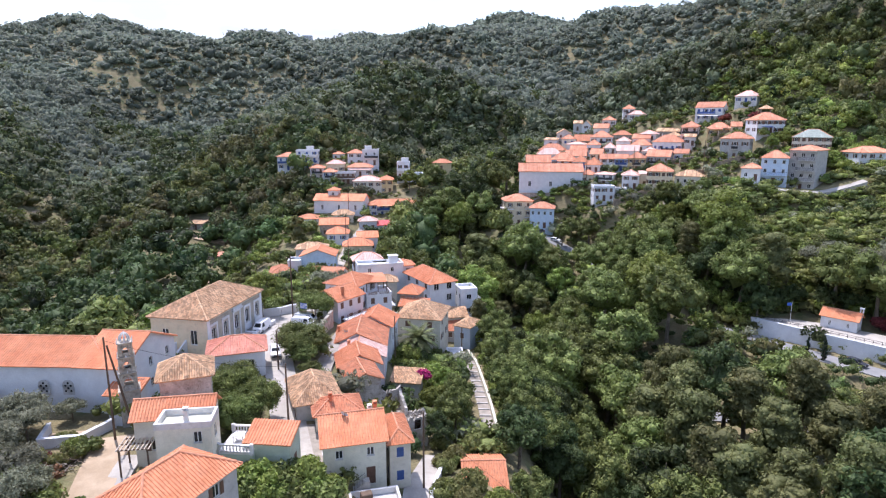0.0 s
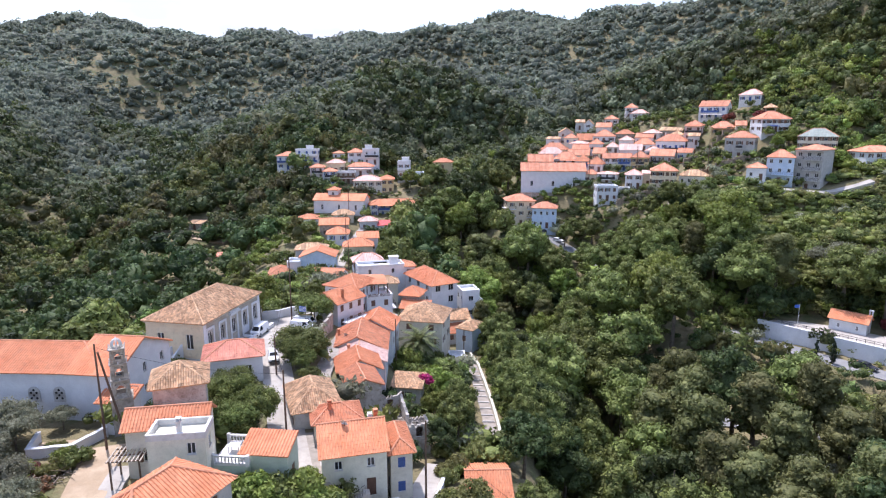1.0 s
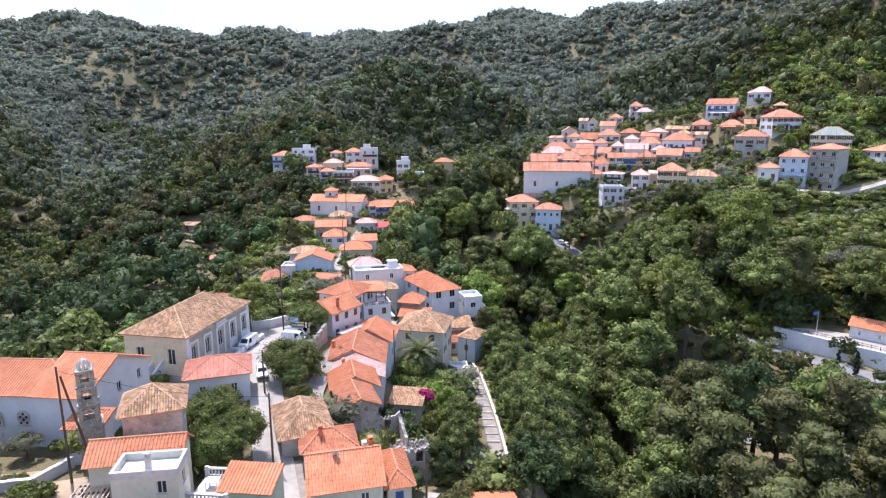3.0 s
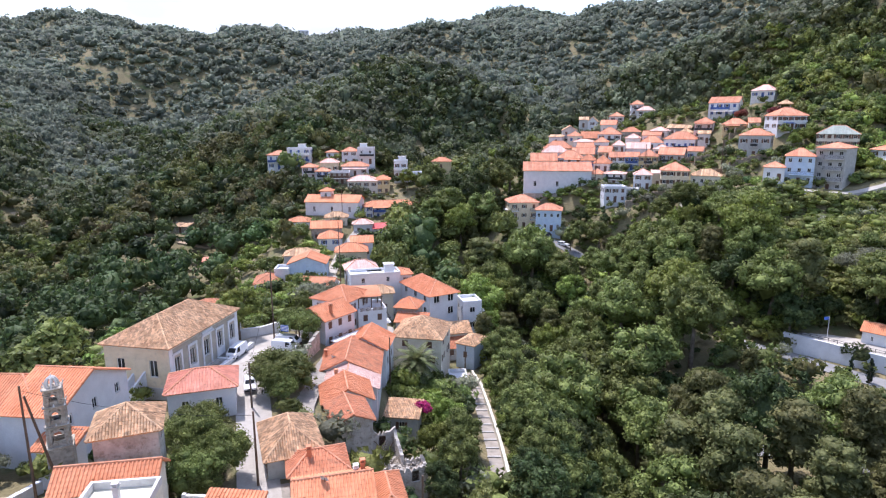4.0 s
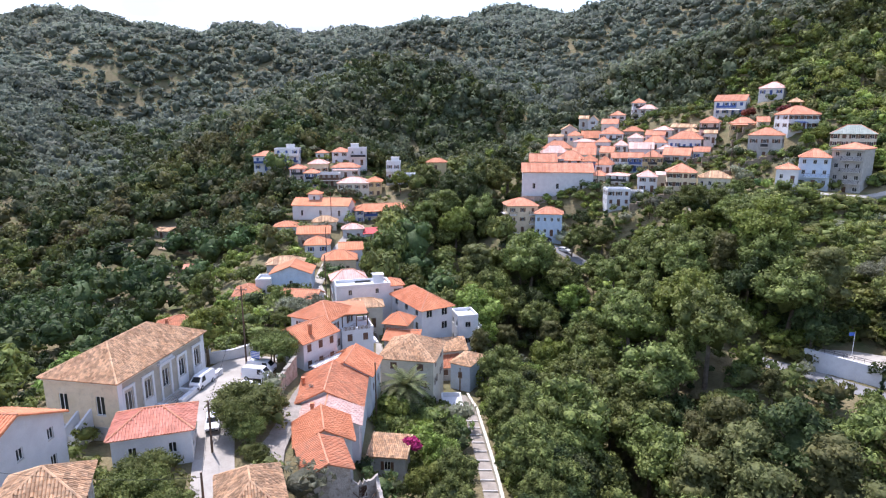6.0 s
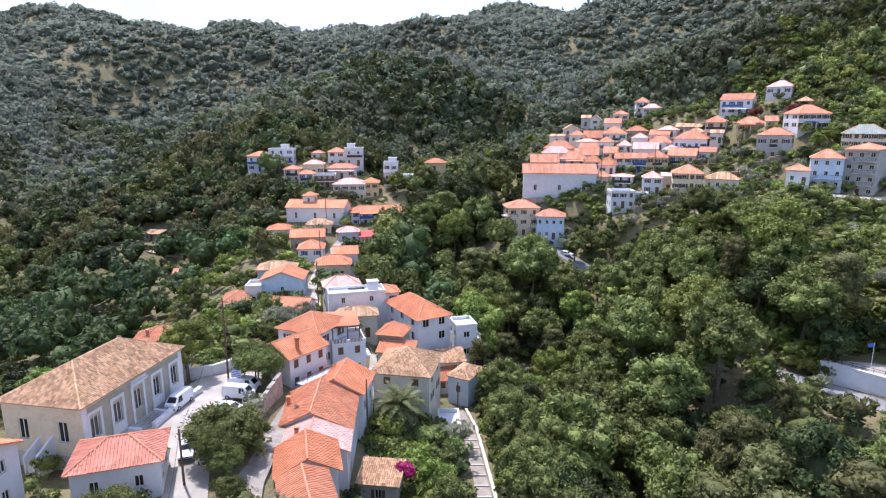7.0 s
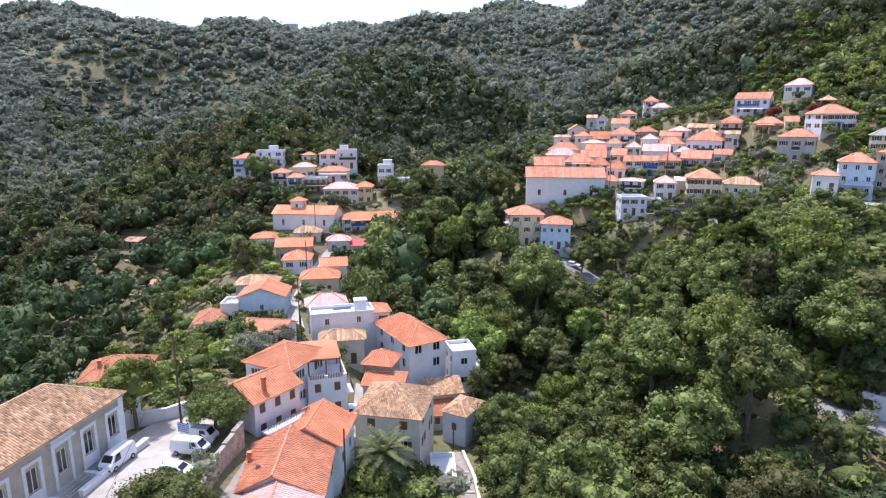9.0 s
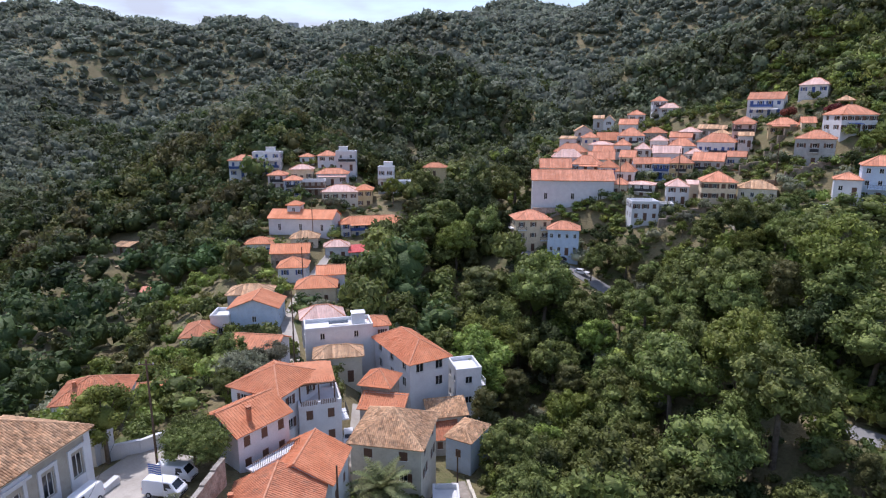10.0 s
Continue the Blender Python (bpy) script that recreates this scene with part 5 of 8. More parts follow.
    ("small sand-coloured cottage with orange hip roof wedged in the cluster", 56.7, 274.7, 6.0, 5.4, -10, 30.8, 34.0, "hip", "sand", "tile_hill", 1.8, (2, 2), 1, "blue", "x"),
    ("small lime-washed cottage with faded hip roof wedged in the cluster", 83.8, 245.4, 5.8, 5.4, -26, 26.8, 29.7, "hip", "lime", "tile_pink", 1.6, (2, 2), 1, "brown", "x"),
]
for label, x, y, w, d, turn, base, eave, roof, wall, tile, rise, cols, storeys, shut, along in UPPER:
    house(label, x, y, w, d, turn, base, eave, roof, wall, tile, rise or None, cols, storeys, shut, ribs=0, along=along, over=0.28, ww=0.9 if d < 8 else 1.05, group=HILL)


def ledge(parent, x, y, z, w, deep, mat="lime", rail="iron", turn=0):
    """A balcony slab with a closed dark railing, towards -y."""
    ob = boxpart("balcony", M[mat], parent, -w / 2, w / 2, -deep, 0, -0.16, 0)
    ob.matrix_basis = pose(x, y, z, 0, 0, turn)
    boxpart("railing", M[rail], ob, -w / 2, w / 2, -deep, -deep + 0.05, 0.12, 0.95)
    for sx in (-w / 2, w / 2 - 0.05):
        boxpart("railing", M[rail], ob, sx, sx + 0.05, -deep + 0.06, 0, 0.12, 0.95)
    return ob


def canopy(parent, x, y, z, w, deep, mat, drop=0.35, posts=True):
    """A sloping porch roof on two posts, towards -y."""
    v = [(x - w / 2, y, z), (x + w / 2, y, z), (x + w / 2, y - deep, z - drop), (x - w / 2, y - deep, z - drop)]
    v += [(a, b, c - 0.12) for a, b, c in v]
    ob = link("porch_roof", mesh_of("porch_roof", v, [(3, 2, 1, 0), (4, 5, 6, 7), (0, 1, 5, 4), (1, 2, 6, 5), (2, 3, 7, 6), (3, 0, 4, 7)], M[mat]), parent)
    for sx in (x - w / 2 + 0.1, x + w / 2 - 0.1) if posts else ():
        boxpart("post", M["wood"], ob, sx - 0.07, sx + 0.07, y - deep + 0.06, y - deep + 0.2, z - drop - 2.5, z - drop - 0.1)


def starting(text):
    return next(ob for label, ob in BUILT.items() if label.startswith(text))


mid, tall = starting("pale blue three"), starting("tall grey four")
for text, x, y, z, w, deep in (("two-storey stone mansion", 0.0, -4.0, 3.6, 2.0, 0.9), ("pale house with low roof", 0.4, -3.0, 2.0, 5.0, 1.1), ("white two-storey house with large", 1.0, -4.0, 2.8, 3.4, 1.0),
                               ("ochre terraced", 0.0, -3.2, 2.6, 3.0, 0.8), ("brown terraced", -1.0, -3.5, 2.8, 5.0, 1.1), ("white house with blue balcony", -1.0, -4.0, 2.8, 7.0, 1.5), ("pinkish house with red roof", 0.0, -3.2, 3.2, 6.0, 1.4),
                               ("tall white house with orange roof above", 0.0, -3.0, 2.7, 3.0, 1.0), ("lime-washed house with faded roof below", 0.6, -2.5, 2.7, 4.4, 1.2), ("blue and white terraced", 0.0, -2.8, 2.5, 4.2, 0.8), ("bright white house", 1.2, -3.7, 0.6, 6.0, 1.6)):
    ledge(starting(text), x, y, z, w, deep, rail="shutter_blue" if "blue" in text else "iron")
for text, x, y, z, w, deep, rail in (("white house with blue shutters and orange hip", 0.0, -3.5, 2.8, 8.0, 1.2, "shutter_blue"), ("white flat-roofed house with blue", 0.5, -3.0, 2.6, 7.0, 1.3, "shutter_blue"), ("white flat-roofed house with blue", 0.5, -3.0, 5.1, 7.0, 1.3, "frame"),
                                     ("tall pink-washed", 0.0, -2.8, 2.5, 4.0, 0.9, "wood"), ("tall pink-washed", 0.0, -2.8, 4.9, 4.0, 0.9, "iron"), ("house with dark wooden", 0.0, -2.7, 2.4, 7.2, 1.3, "wood"), ("white flat-roofed house with balconies", 0.0, -2.7, 3.4, 5.0, 1.2, "frame"),
                                     ("white flat-roofed house near", 0.4, -2.8, 3.1, 5.6, 1.2, "iron"), ("long white row house", 1.0, -3.0, 2.3, 15.0, 1.1, "shutter_blue"), ("broad house with tan", 0.0, -3.8, 0.2, 10.0, 1.6, "lime"), ("small white house with blue door", 0.0, -2.5, 2.4, 3.6, 0.9, "iron")):
    ledge(starting(text), x, y, z, w, deep, rail=rail)
for text, x, z in (("white flat-roofed house with blue", 1.0, 7.3), ("white flat-roofed house near", -1.0, 6.1), ("white flat-roofed house with balconies", 0.6, 6.6)):
    hut = boxpart("stair_hut", M["white"], starting(text), x - 1.4, x + 1.4, -1.0, 1.4, z, z + 1.9)
    boxpart("cap", M["lime"], hut, x - 1.55, x + 1.55, -1.15, 1.55, z + 1.9, z + 2.02)
canopy(starting("white house with orange hip roof"), 0.0, -2.8, 3.4, 9.0, 1.6, "tile_pink")
canopy(starting("long white row house"), 1.0, -3.0, 4.4, 15.0, 1.4, "tile_new")
canopy(starting("pinkish house with red roof"), 0.0, -3.2, 6.2, 6.4, 1.7, "tile_hill")
canopy(starting("white house with blue balcony"), 0.5, -5.6, 2.3, 8.0, 2.4, "frame", 0.2)
canopy(starting("large white house"), -1.5, -4.0, 2.6, 3.6, 1.8, "shutter_blue", 0.3)
canopy(starting("ochre house with orange hip roof on"), 0.0, -3.2, 3.2, 7.0, 2.0, "tile_hill")
canopy(starting("small house with blue front"), 1.0, -3.5, 2.7, 6.0, 1.6, "tile_hill")
canopy(starting("cream cottage with orange hip"), 0.0, -3.3, 2.9, 7.0, 1.8, "tile_worn")
for text, x, y, z in (("white terraced house", 1.2, 0.8, 1.6), ("white two-storey house with large", -1.6, 0.4, 2.2), ("ochre terraced", 2.0, 1.0, 1.3), ("bright white", -3.0, 0.6, 1.8), ("cream two-storey", 2.2, 1.0, 1.6), ("two-storey stone", 2.6, 0.8, 1.4), ("brown terraced", 3.0, 1.0, 1.4)):
    ob = starting(text)
    put_chimney(ob, x, y, {"w": 4.6, "o": 5.3, "b": 5.0, "c": 5.1, "t": 7.3}[text[0]] + z - 0.6, mat="lime")
pavilion = thing("pavilion", pose(123.8, 235.9, 44.1, 0, 0, -30), "open pavilion with a brown tiled roof on posts", "pavilion")
PLOTS.append((123.8, 235.9, 3.0, 3.0, 1, 0))
for a in (-1.6, 1.6):
    for b in (-1.9, 1.9):
        boxpart("post", M["stone"], pavilion, a - 0.2, a + 0.2, b - 0.2, b + 0.2, -7.0, 2.1)
roof_parts(pavilion, "hip", 3.8, 4.6, 2.1, 1.2, "tile_old", 0.6, 0.45, 0)
house("white house with orange hip roof at the hill's end", 135.6, 193.8, 11.4, 7.4, 6, 26.2, 31.6, "hip", "white", "tile_hill", 1.7, (4, 2), 2, "brown", ribs=0, group=HILL)
house("small hut with orange tiled roof in the bushes", 72.2, 188.0, 4.6, 4.0, -8, 15.2, 17.9, "hip", "sand", "tile_hill", 0.8, (1, 1), 1, "brown", False, ribs=0, name="hut", category="hut")
house("tiny lime-washed shed on the far terraces", -94.6, 229.0, 5.4, 4.0, -8, 0.4, 3.0, "shed", "stone", "tile_old", 0.6, (1, 1), 1, "brown", ribs=0, name="shed", category="shed")
house("pale house with a flat roof on the far ridge", -150.5, 700.0, 11.0, 7.0, 8, ground(-150.5, 700.0) + 3.5, ground(-150.5, 700.0) + 9.5, "flat", "lime", "tile_hill", None, (3, 2), 2, "none", ribs=0)
for pts in ([(-101, 194), (-89, 190)], [(-93, 209), (-82, 206.5)], [(-92, 219.5), (-80, 218)], [(-88, 229), (-75, 227)], [(-82, 184), (-72, 181)], [(-200, 292), (-184, 280)]):
    ribbon("ground_terrace", pts, 3.6, M["dirt"], "bare ochre soil on a narrow terrace", "ground", lift=0.35)
house("small whitewashed hut with a red tiled roof on the terraces", -76.5, 205.0, 3.6, 3.0, 14, -7.0, -4.4, "shed", "white", "tile_red", 0.6, (1, 0), 1, "none", False, ribs=0, name="hut", category="hut")
# chapel on its terrace
house("small white chapel with orange gable roof", 89.4, 128.6, 7.0, 4.2, -46, -4.9, -1.9, "gable", "white", "tile_new", 1.3, (2, 1), 1, "none", False, near=True, ww=0.5, wh=1.0, name="chapel", category="chapel")
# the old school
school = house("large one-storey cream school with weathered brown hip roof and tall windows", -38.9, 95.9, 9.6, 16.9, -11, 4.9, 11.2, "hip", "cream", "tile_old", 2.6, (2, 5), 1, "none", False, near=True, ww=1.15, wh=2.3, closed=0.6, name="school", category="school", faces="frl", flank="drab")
# ---- walls, poles, cars and other things of the village ----


def wall_run(name, pts, height, thick, mat, label, top=None, category="wall", cap=None):
    """A low wall along a line; its top follows the ground in steps, or lies between given heights."""
    v, f = [], []
    pts = [Vector((p[0], p[1], 0)) for p in pts]
    total = sum((b - a).length for a, b in zip(pts, pts[1:]))
    gone = 0.0
    ob = thing(name, pose(0, 0, 0), label, category)
    lengths, caps = [], []
    for a, b in zip(pts, pts[1:]):
        length = (b - a).length
        n = max(1, int(length / 2.0))
        ang = math.atan2(b.y - a.y, b.x - a.x)
        for i in range(n):
            c = a.lerp(b, (i + 0.5) / n)
            g = ground(c.x, c.y)
            k = (gone + length * (i + 0.5) / n) / total
            t = g + height if top is None else top[0] + (top[1] - top[0]) * k
            half = length / n / 2 + 0.02
            lo = min(g, ground(a.x, a.y), ground(b.x, b.y)) - 1.0
            lengths.append(bmesh.new())
            caps.append(bmesh.new())
            for target, z0, z1, th in ((lengths[-1], lo, t, thick), (caps[-1], t, t + 0.08, thick + 0.12)):
                bmesh.ops.create_cube(target, size=1.0, matrix=Matrix.Translation((c.x, c.y, (z0 + z1) / 2)) @ Matrix.Rotation(ang, 4, "Z") @ Matrix.Diagonal((2 * half, th, z1 - z0, 1)))
            KEEP_OUT.append((c.x, c.y, 1.3))
        gone += length
    for bm in lengths:
        part("wall", bm, M[mat], ob)
    for cm in caps:
        part("coping", cm, M[cap or mat], ob)
    return ob


def balustrade(name, a, b, z, label, mat="white"):
    a, b = Vector((*a, z)), Vector((*b, z))
    d = b - a
    length = d.length
    ob = thing(name, Matrix.Translation(a) @ Matrix.Rotation(math.atan2(d.y, d.x), 4, "Z"), label, "balustrade")
    boxpart("bottom_rail", M[mat], ob, 0, length, -0.12, 0.12, 0, 0.14)
    boxpart("top_rail", M[mat], ob, 0, length, -0.14, 0.14, 0.72, 0.88)
    bm = bmesh.new()
    tube(bm, (0, 0, 0.14), (0, 0, 0.42), 0.055, 0.095, 8)
    tube(bm, (0, 0, 0.42), (0, 0, 0.72), 0.095, 0.05, 8)
    me = bpy.data.meshes.new("baluster")
    bm.to_mesh(me)
    bm.free()
    me.materials.append(M[mat])
    n = max(2, int(length / 0.32))
    for i in range(n):
        link("baluster", me, ob, m=pose(length * (i + 0.5) / n, 0, 0))
    for s in (0.0, length):
        boxpart("pier", M[mat], ob, s - 0.16, s + 0.16, -0.16, 0.16, -0.2, 0.98)
    return ob


def pole(x, y, top, label="dark wooden utility pole with crossarm", base=None, lean=(0.0, 0.0), arm=False, r=0.14):
    z = ground(x, y) if base is None else base
    ob = thing("utility_pole", pose(x, y, z), label, "utility pole")
    bm = bmesh.new()
    h = top - z
    tube(bm, (0, 0, -1.0), (lean[0], lean[1], h), r, r * 0.65, 10)
    part("shaft", bm, M["wood"], ob)
    if arm:
        boxpart("crossarm", M["wood"], ob, lean[0] - 0.8, lean[0] + 0.8, lean[1] - 0.05, lean[1] + 0.05, h - 0.6, h - 0.48)
        for k in (-0.7, 0.0, 0.7):
            bm = bmesh.new()
            tube(bm, (lean[0] + k, lean[1], h - 0.48), (lean[0] + k, lean[1], h - 0.28), 0.045, 0.03, 6)
            part("insulator", bm, M["frame"], ob)
    KEEP_OUT.append((x, y, 0.6))
    return ob


def cable(a, b, sag=0.8, r=0.018):
    a, b = Vector(a), Vector(b)
    bm = bmesh.new()
    pts = [a.lerp(b, i / 12) - Vector((0, 0, sag * 4 * (i / 12) * (1 - i / 12))) for i in range(13)]
    for p, q in zip(pts, pts[1:]):
        tube(bm, p, q, r, n=4)
    me = bpy.data.meshes.new("overhead_cable")
    bm.to_mesh(me)
    bm.free()
    me.materials.append(M["rubber"])
    return tagged(new("overhead_cable", me), "thin black overhead cable between poles", "cable")


CAR_SHAPES = {
    "van": ([(0.0, 0.32), (0.0, 0.95), (0.28, 1.12), (0.95, 1.88), (1.3, 1.95), (4.15, 1.95), (4.4, 1.75), (4.4, 0.32)], 1.7, 1.0, 1.9, (0.75, 3.55), 2.05),
    "wagon": ([(0.0, 0.30), (0.0, 0.72), (1.15, 0.95), (1.85, 1.44), (2.3, 1.5), (3.7, 1.48), (4.2, 1.0), (4.3, 0.8), (4.3, 0.30)], 1.7, 0.95, 1.42, (0.8, 3.45), 3.9),
}


def car(shape, x, y, turn, label, paint="carpaint", category="car"):
    """A car whose nose points along -x of its own frame; turn about z."""
    prof, width, belt, roofline, axles, last = CAR_SHAPES[shape]
    ob = thing("van" if shape == "van" else "car", pose(x, y, ground(x, y) + 0.2, 0, 0, turn) @ Matrix.Translation((0, 0, 0)), label, category)
    ob.scale = (0.9, 0.9, 0.9)
    bm = bmesh.new()
    half = width / 2
    left, right = [], []
    for px, pz in prof:
        tuck = half - (0.16 if pz > belt + 0.2 else 0.0)
        left.append(bm.verts.new((px - 2.15, -tuck, pz)))
        right.append(bm.verts.new((px - 2.15, tuck, pz)))
    bm.faces.new(left[::-1])
    bm.faces.new(right)
    n = len(prof)
    for i in range(n):
        j = (i + 1) % n
        bm.faces.new((left[i], left[j], right[j], right[i]))
    bmesh.ops.recalc_face_normals(bm, faces=bm.faces)
    bmesh.ops.bevel(bm, geom=list(bm.edges), offset=0.05, segments=2, affect="EDGES")
    part("body", bm, M[paint], ob)
    # windscreen
    i0 = 2
    a, b = Vector((prof[i0][0] - 2.15, 0, prof[i0][1])), Vector((prof[i0 + 1][0] - 2.15, 0, prof[i0 + 1][1]))
    nrm = Vector((-(b.z - a.z), 0, b.x - a.x)).normalized()
    bm = bmesh.new()
    for s, w in ((0.10, half - 0.18), (0.90, half - 0.26)):
        p = a.lerp(b, s) + nrm * 0.012
        bm.verts.new((p.x, -w, p.z))
        bm.verts.new((p.x, w, p.z))
    bm.verts.ensure_lookup_table()
    bm.faces.new([bm.verts[k] for k in (0, 1, 3, 2)])
    part("windscreen", bm, M["glass"], ob)
    spans = ((1.0, 1.75),) if shape == "van" else ((1.75, 2.65), (2.72, 3.75))
    for side in (-1, 1):
        for s0, s1 in spans:
            bm = bmesh.new()
            y0, y1 = side * (half + 0.004), side * (half - 0.10)
            q = [(s0 - (0.3 if s0 < 2 else 0) - 2.15, y0, belt + 0.06), (s1 - 2.15, y0, belt + 0.06), (s1 - 2.15, y1, roofline - 0.08), (s0 + 0.12 - 2.15, y1, roofline - 0.08)]
            bm.faces.new([bm.verts.new(c) for c in q])
            part("side_window", bm, M["glass"], ob)
        for ax in axles:
            bm = bmesh.new()
            bmesh.ops.create_cone(bm, cap_ends=True, segments=18, radius1=0.31, radius2=0.31, depth=0.2, matrix=Matrix.Translation((ax - 2.15, side * (half - 0.06), 0.31)) @ Matrix.Rotation(math.pi / 2, 4, "X"))
            w = part("wheel", bm, M["rubber"], ob)
            bm = bmesh.new()
            bmesh.ops.create_cone(bm, cap_ends=True, segments=14, radius1=0.19, radius2=0.17, depth=0.03, matrix=Matrix.Translation((ax - 2.15, side * (half + 0.05), 0.31)) @ Matrix.Rotation(math.pi / 2, 4, "X"))
            part("rim", bm, M["grey"], w)
        boxpart("headlight", M["frame"], ob, -2.17, -2.13, side * 0.62 - 0.13, side * 0.62 + 0.13, 0.62, 0.78)
        boxpart("tail_light", M["red"], ob, 2.20, 2.265, side * 0.7 - 0.07, side * 0.7 + 0.07, 0.7, 1.0)
    boxpart("bumper", M["rubber"], ob, -2.2, -2.1, -half + 0.1, half - 0.1, 0.34, 0.5)
    boxpart("grille", M["rubber"], ob, -2.175, -2.12, -0.4, 0.4, 0.56, 0.7)
    KEEP_OUT.append((x, y, 3.2))
    return ob


car("van", -31.5, 99.4, 79, "white panel van parked beside the school steps", category="van")
car("van", -24.8, 101.6, 170, "white van with roof rack parked by the yard wall", category="van")
car("van", -25.0, 104.6, 171, "white van parked in the shade of a tree", category="van")
car("wagon", -24.4, 97.4, 172, "silver-white estate car parked by the yard wall")
car("wagon", -26.2, 88.6, 108, "white small car parked on the village street")
car("wagon", 38.4, 201.0, 140, "white car on the road below the guest house")
car("wagon", 29.4, 211.6, 8, "dark car parked in front of the guest house", "darkpaint")
car("wagon", 33.6, 207.6, 8, "dark car parked in front of the inn", "darkpaint")
car("wagon", -11.2, 127.0, 100, "white car parked in the narrow alley")
car("wagon", 84.0, 114.6, 118, "grey car parked under the white retaining wall", "darkpaint")

# church square: low white walls, garden, twin pole, bell tower
wall_run("garden_wall", [(-45.4, 63.6), (-44.2, 59.9), (-39.9, 60.6), (-38.4, 64.6)], 1.1, 0.35, "white", "low whitewashed garden wall in front of the church")
wall_run("stepped_wall", [(-38.6, 65.2), (-33.8, 64.6)], 1.5, 0.35, "white", "whitewashed stepped wall beside the bell tower")
pole(-36.6, 61.3, 17.6, "tall dark wooden pole with a lamp bracket")
bm = bmesh.new()
tube(bm, (-35.3, 63.4, 4.5), (-36.45, 61.5, 16.6), 0.15, 0.1, 10)
strut = thing("pole_strut", pose(0, 0, 0), "slanting timber strut bracing a tall pole", "strut")
part("shaft", bm, M["wood"], strut)


def bell_tower(x, y, turn, z):
    ob = thing("bell_tower", pose(x, y, z, 0, 0, turn), "slender pale stone bell tower with open arches and a rubble base", "bell tower")
    boxpart("base", M["stone"], ob, -1.1, 1.1, -1.1, 1.1, -2.0, 4.0, label="dark rubble stone base", bevel=0.06)
    boxpart("cornice", M["belfry"], ob, -1.18, 1.18, -1.18, 1.18, 4.0, 4.15)
    zz = 4.15
    for tier, (half, h) in enumerate(((0.68, 1.95), (0.60, 1.75), (0.52, 1.55))):
        for sx in (-1, 1):
            for sy in (-1, 1):
                bm = bmesh.new()
                box(bm, sx * half - 0.17, sx * half + 0.17, sy * half - 0.17, sy * half + 0.17, zz, zz + h, bevel=0.05)
                tube(bm, (sx * (half + 0.16), sy * (half + 0.16), zz + 0.1), (sx * (half + 0.16), sy * (half + 0.16), zz + h - 0.15), 0.1, 0.09, 8)
                part("pier", bm, M["belfry"], ob)
        for ang in (0, 90, 180, 270):
            bm = bmesh.new()
            w = half - 0.2
            for k in range(7):
                a0, a1 = math.pi * k / 7, math.pi * (k + 1) / 7
                mid = (a0 + a1) / 2
                cx, cz = w * 0.92 * math.cos(mid), zz + h - w - 0.3 + w * 0.92 * math.sin(mid)
                bmesh.ops.create_cube(bm, size=1.0, matrix=Matrix.Translation((cx, -half, cz)) @ Matrix.Rotation(-mid + math.pi / 2, 4, "Y") @ Matrix.Diagonal((w * 0.48, 0.4, 0.22, 1)))
            box(bm, -half, half, -half - 0.18, -half + 0.18, zz + h - 0.22, zz + h)
            box(bm, -w, w, -half - 0.08, -half + 0.08, zz, zz + 0.45)
            a = part("arch", bm, M["belfry"], ob)
            a.matrix_basis = pose(0, 0, 0, 0, 0, ang)
        boxpart("cornice", M["belfry"], ob, -half - 0.3, half + 0.3, -half - 0.3, half + 0.3, zz + h, zz + h + 0.16, bevel=0.04)
        for sx in (-1, 0, 1):
            for sy in (-1, 0, 1):
                if sx or sy:
                    bm = bmesh.new()
                    tube(bm, (sx * (half + 0.28), sy * (half + 0.28), zz + h + 0.16), (sx * (half + 0.28), sy * (half + 0.28), zz + h + 0.42), 0.09, 0.02, 6)
                    part("finial", bm, M["lime"], ob)
        zz += h + 0.16
    for k in range(8):
        bm = bmesh.new()
        prev = None
        for s in range(6):
            a = math.pi / 2 * s / 5
            p = Vector((0.56 * math.cos(a) * math.cos(k * math.pi / 4), 0.56 * math.cos(a) * math.sin(k * math.pi / 4), zz + 0.1 + 0.9 * math.sin(a)))
            if prev is not None:
                tube(bm, prev, p, 0.10, 0.09, 6)
            prev = p
        part("dome_rib", bm, M["lime"], ob)
    bm = bmesh.new()
    tube(bm, (0, 0, zz + 0.9), (0, 0, zz + 1.25), 0.1, 0.03, 8)
    part("finial", bm, M["lime"], ob)
    bm = bmesh.new()
    tube(bm, (0, 0, 6.2), (0, 0, 6.75), 0.34, 0.16, 12)
    part("bell", bm, M["iron"], ob)
    KEEP_OUT.append((x, y, 2.6))
    return ob


bell_tower(-36.95, 65.9, 28, 5.6)


def round_window(x, z, y=69.72):
    ob = thing("rosette_window", pose(x, y, z, 0, 0, -2), "grey arched church window with round stone openings", "window")
    bm = bmesh.new()
    tube(bm, (0, 0.02, 0.25), (0, -0.1, 0.25), 0.72, n=20)
    box(bm, -0.72, 0.72, -0.1, 0.02, -1.0, 0.25)
    part("surround", bm, M["grey"], ob)
    for dx, dz in ((0, 0.55), (-0.34, 0.2), (0.34, 0.2), (0, -0.12), (-0.34, -0.5), (0.34, -0.5)):
        bm = bmesh.new()
        tube(bm, (dx, -0.1, dz), (dx, -0.115, dz), 0.15, n=10)
        part("pane", bm, M["glass"], ob)


round_window(-49.7, 8.0)
round_window(-46.65, 8.0)

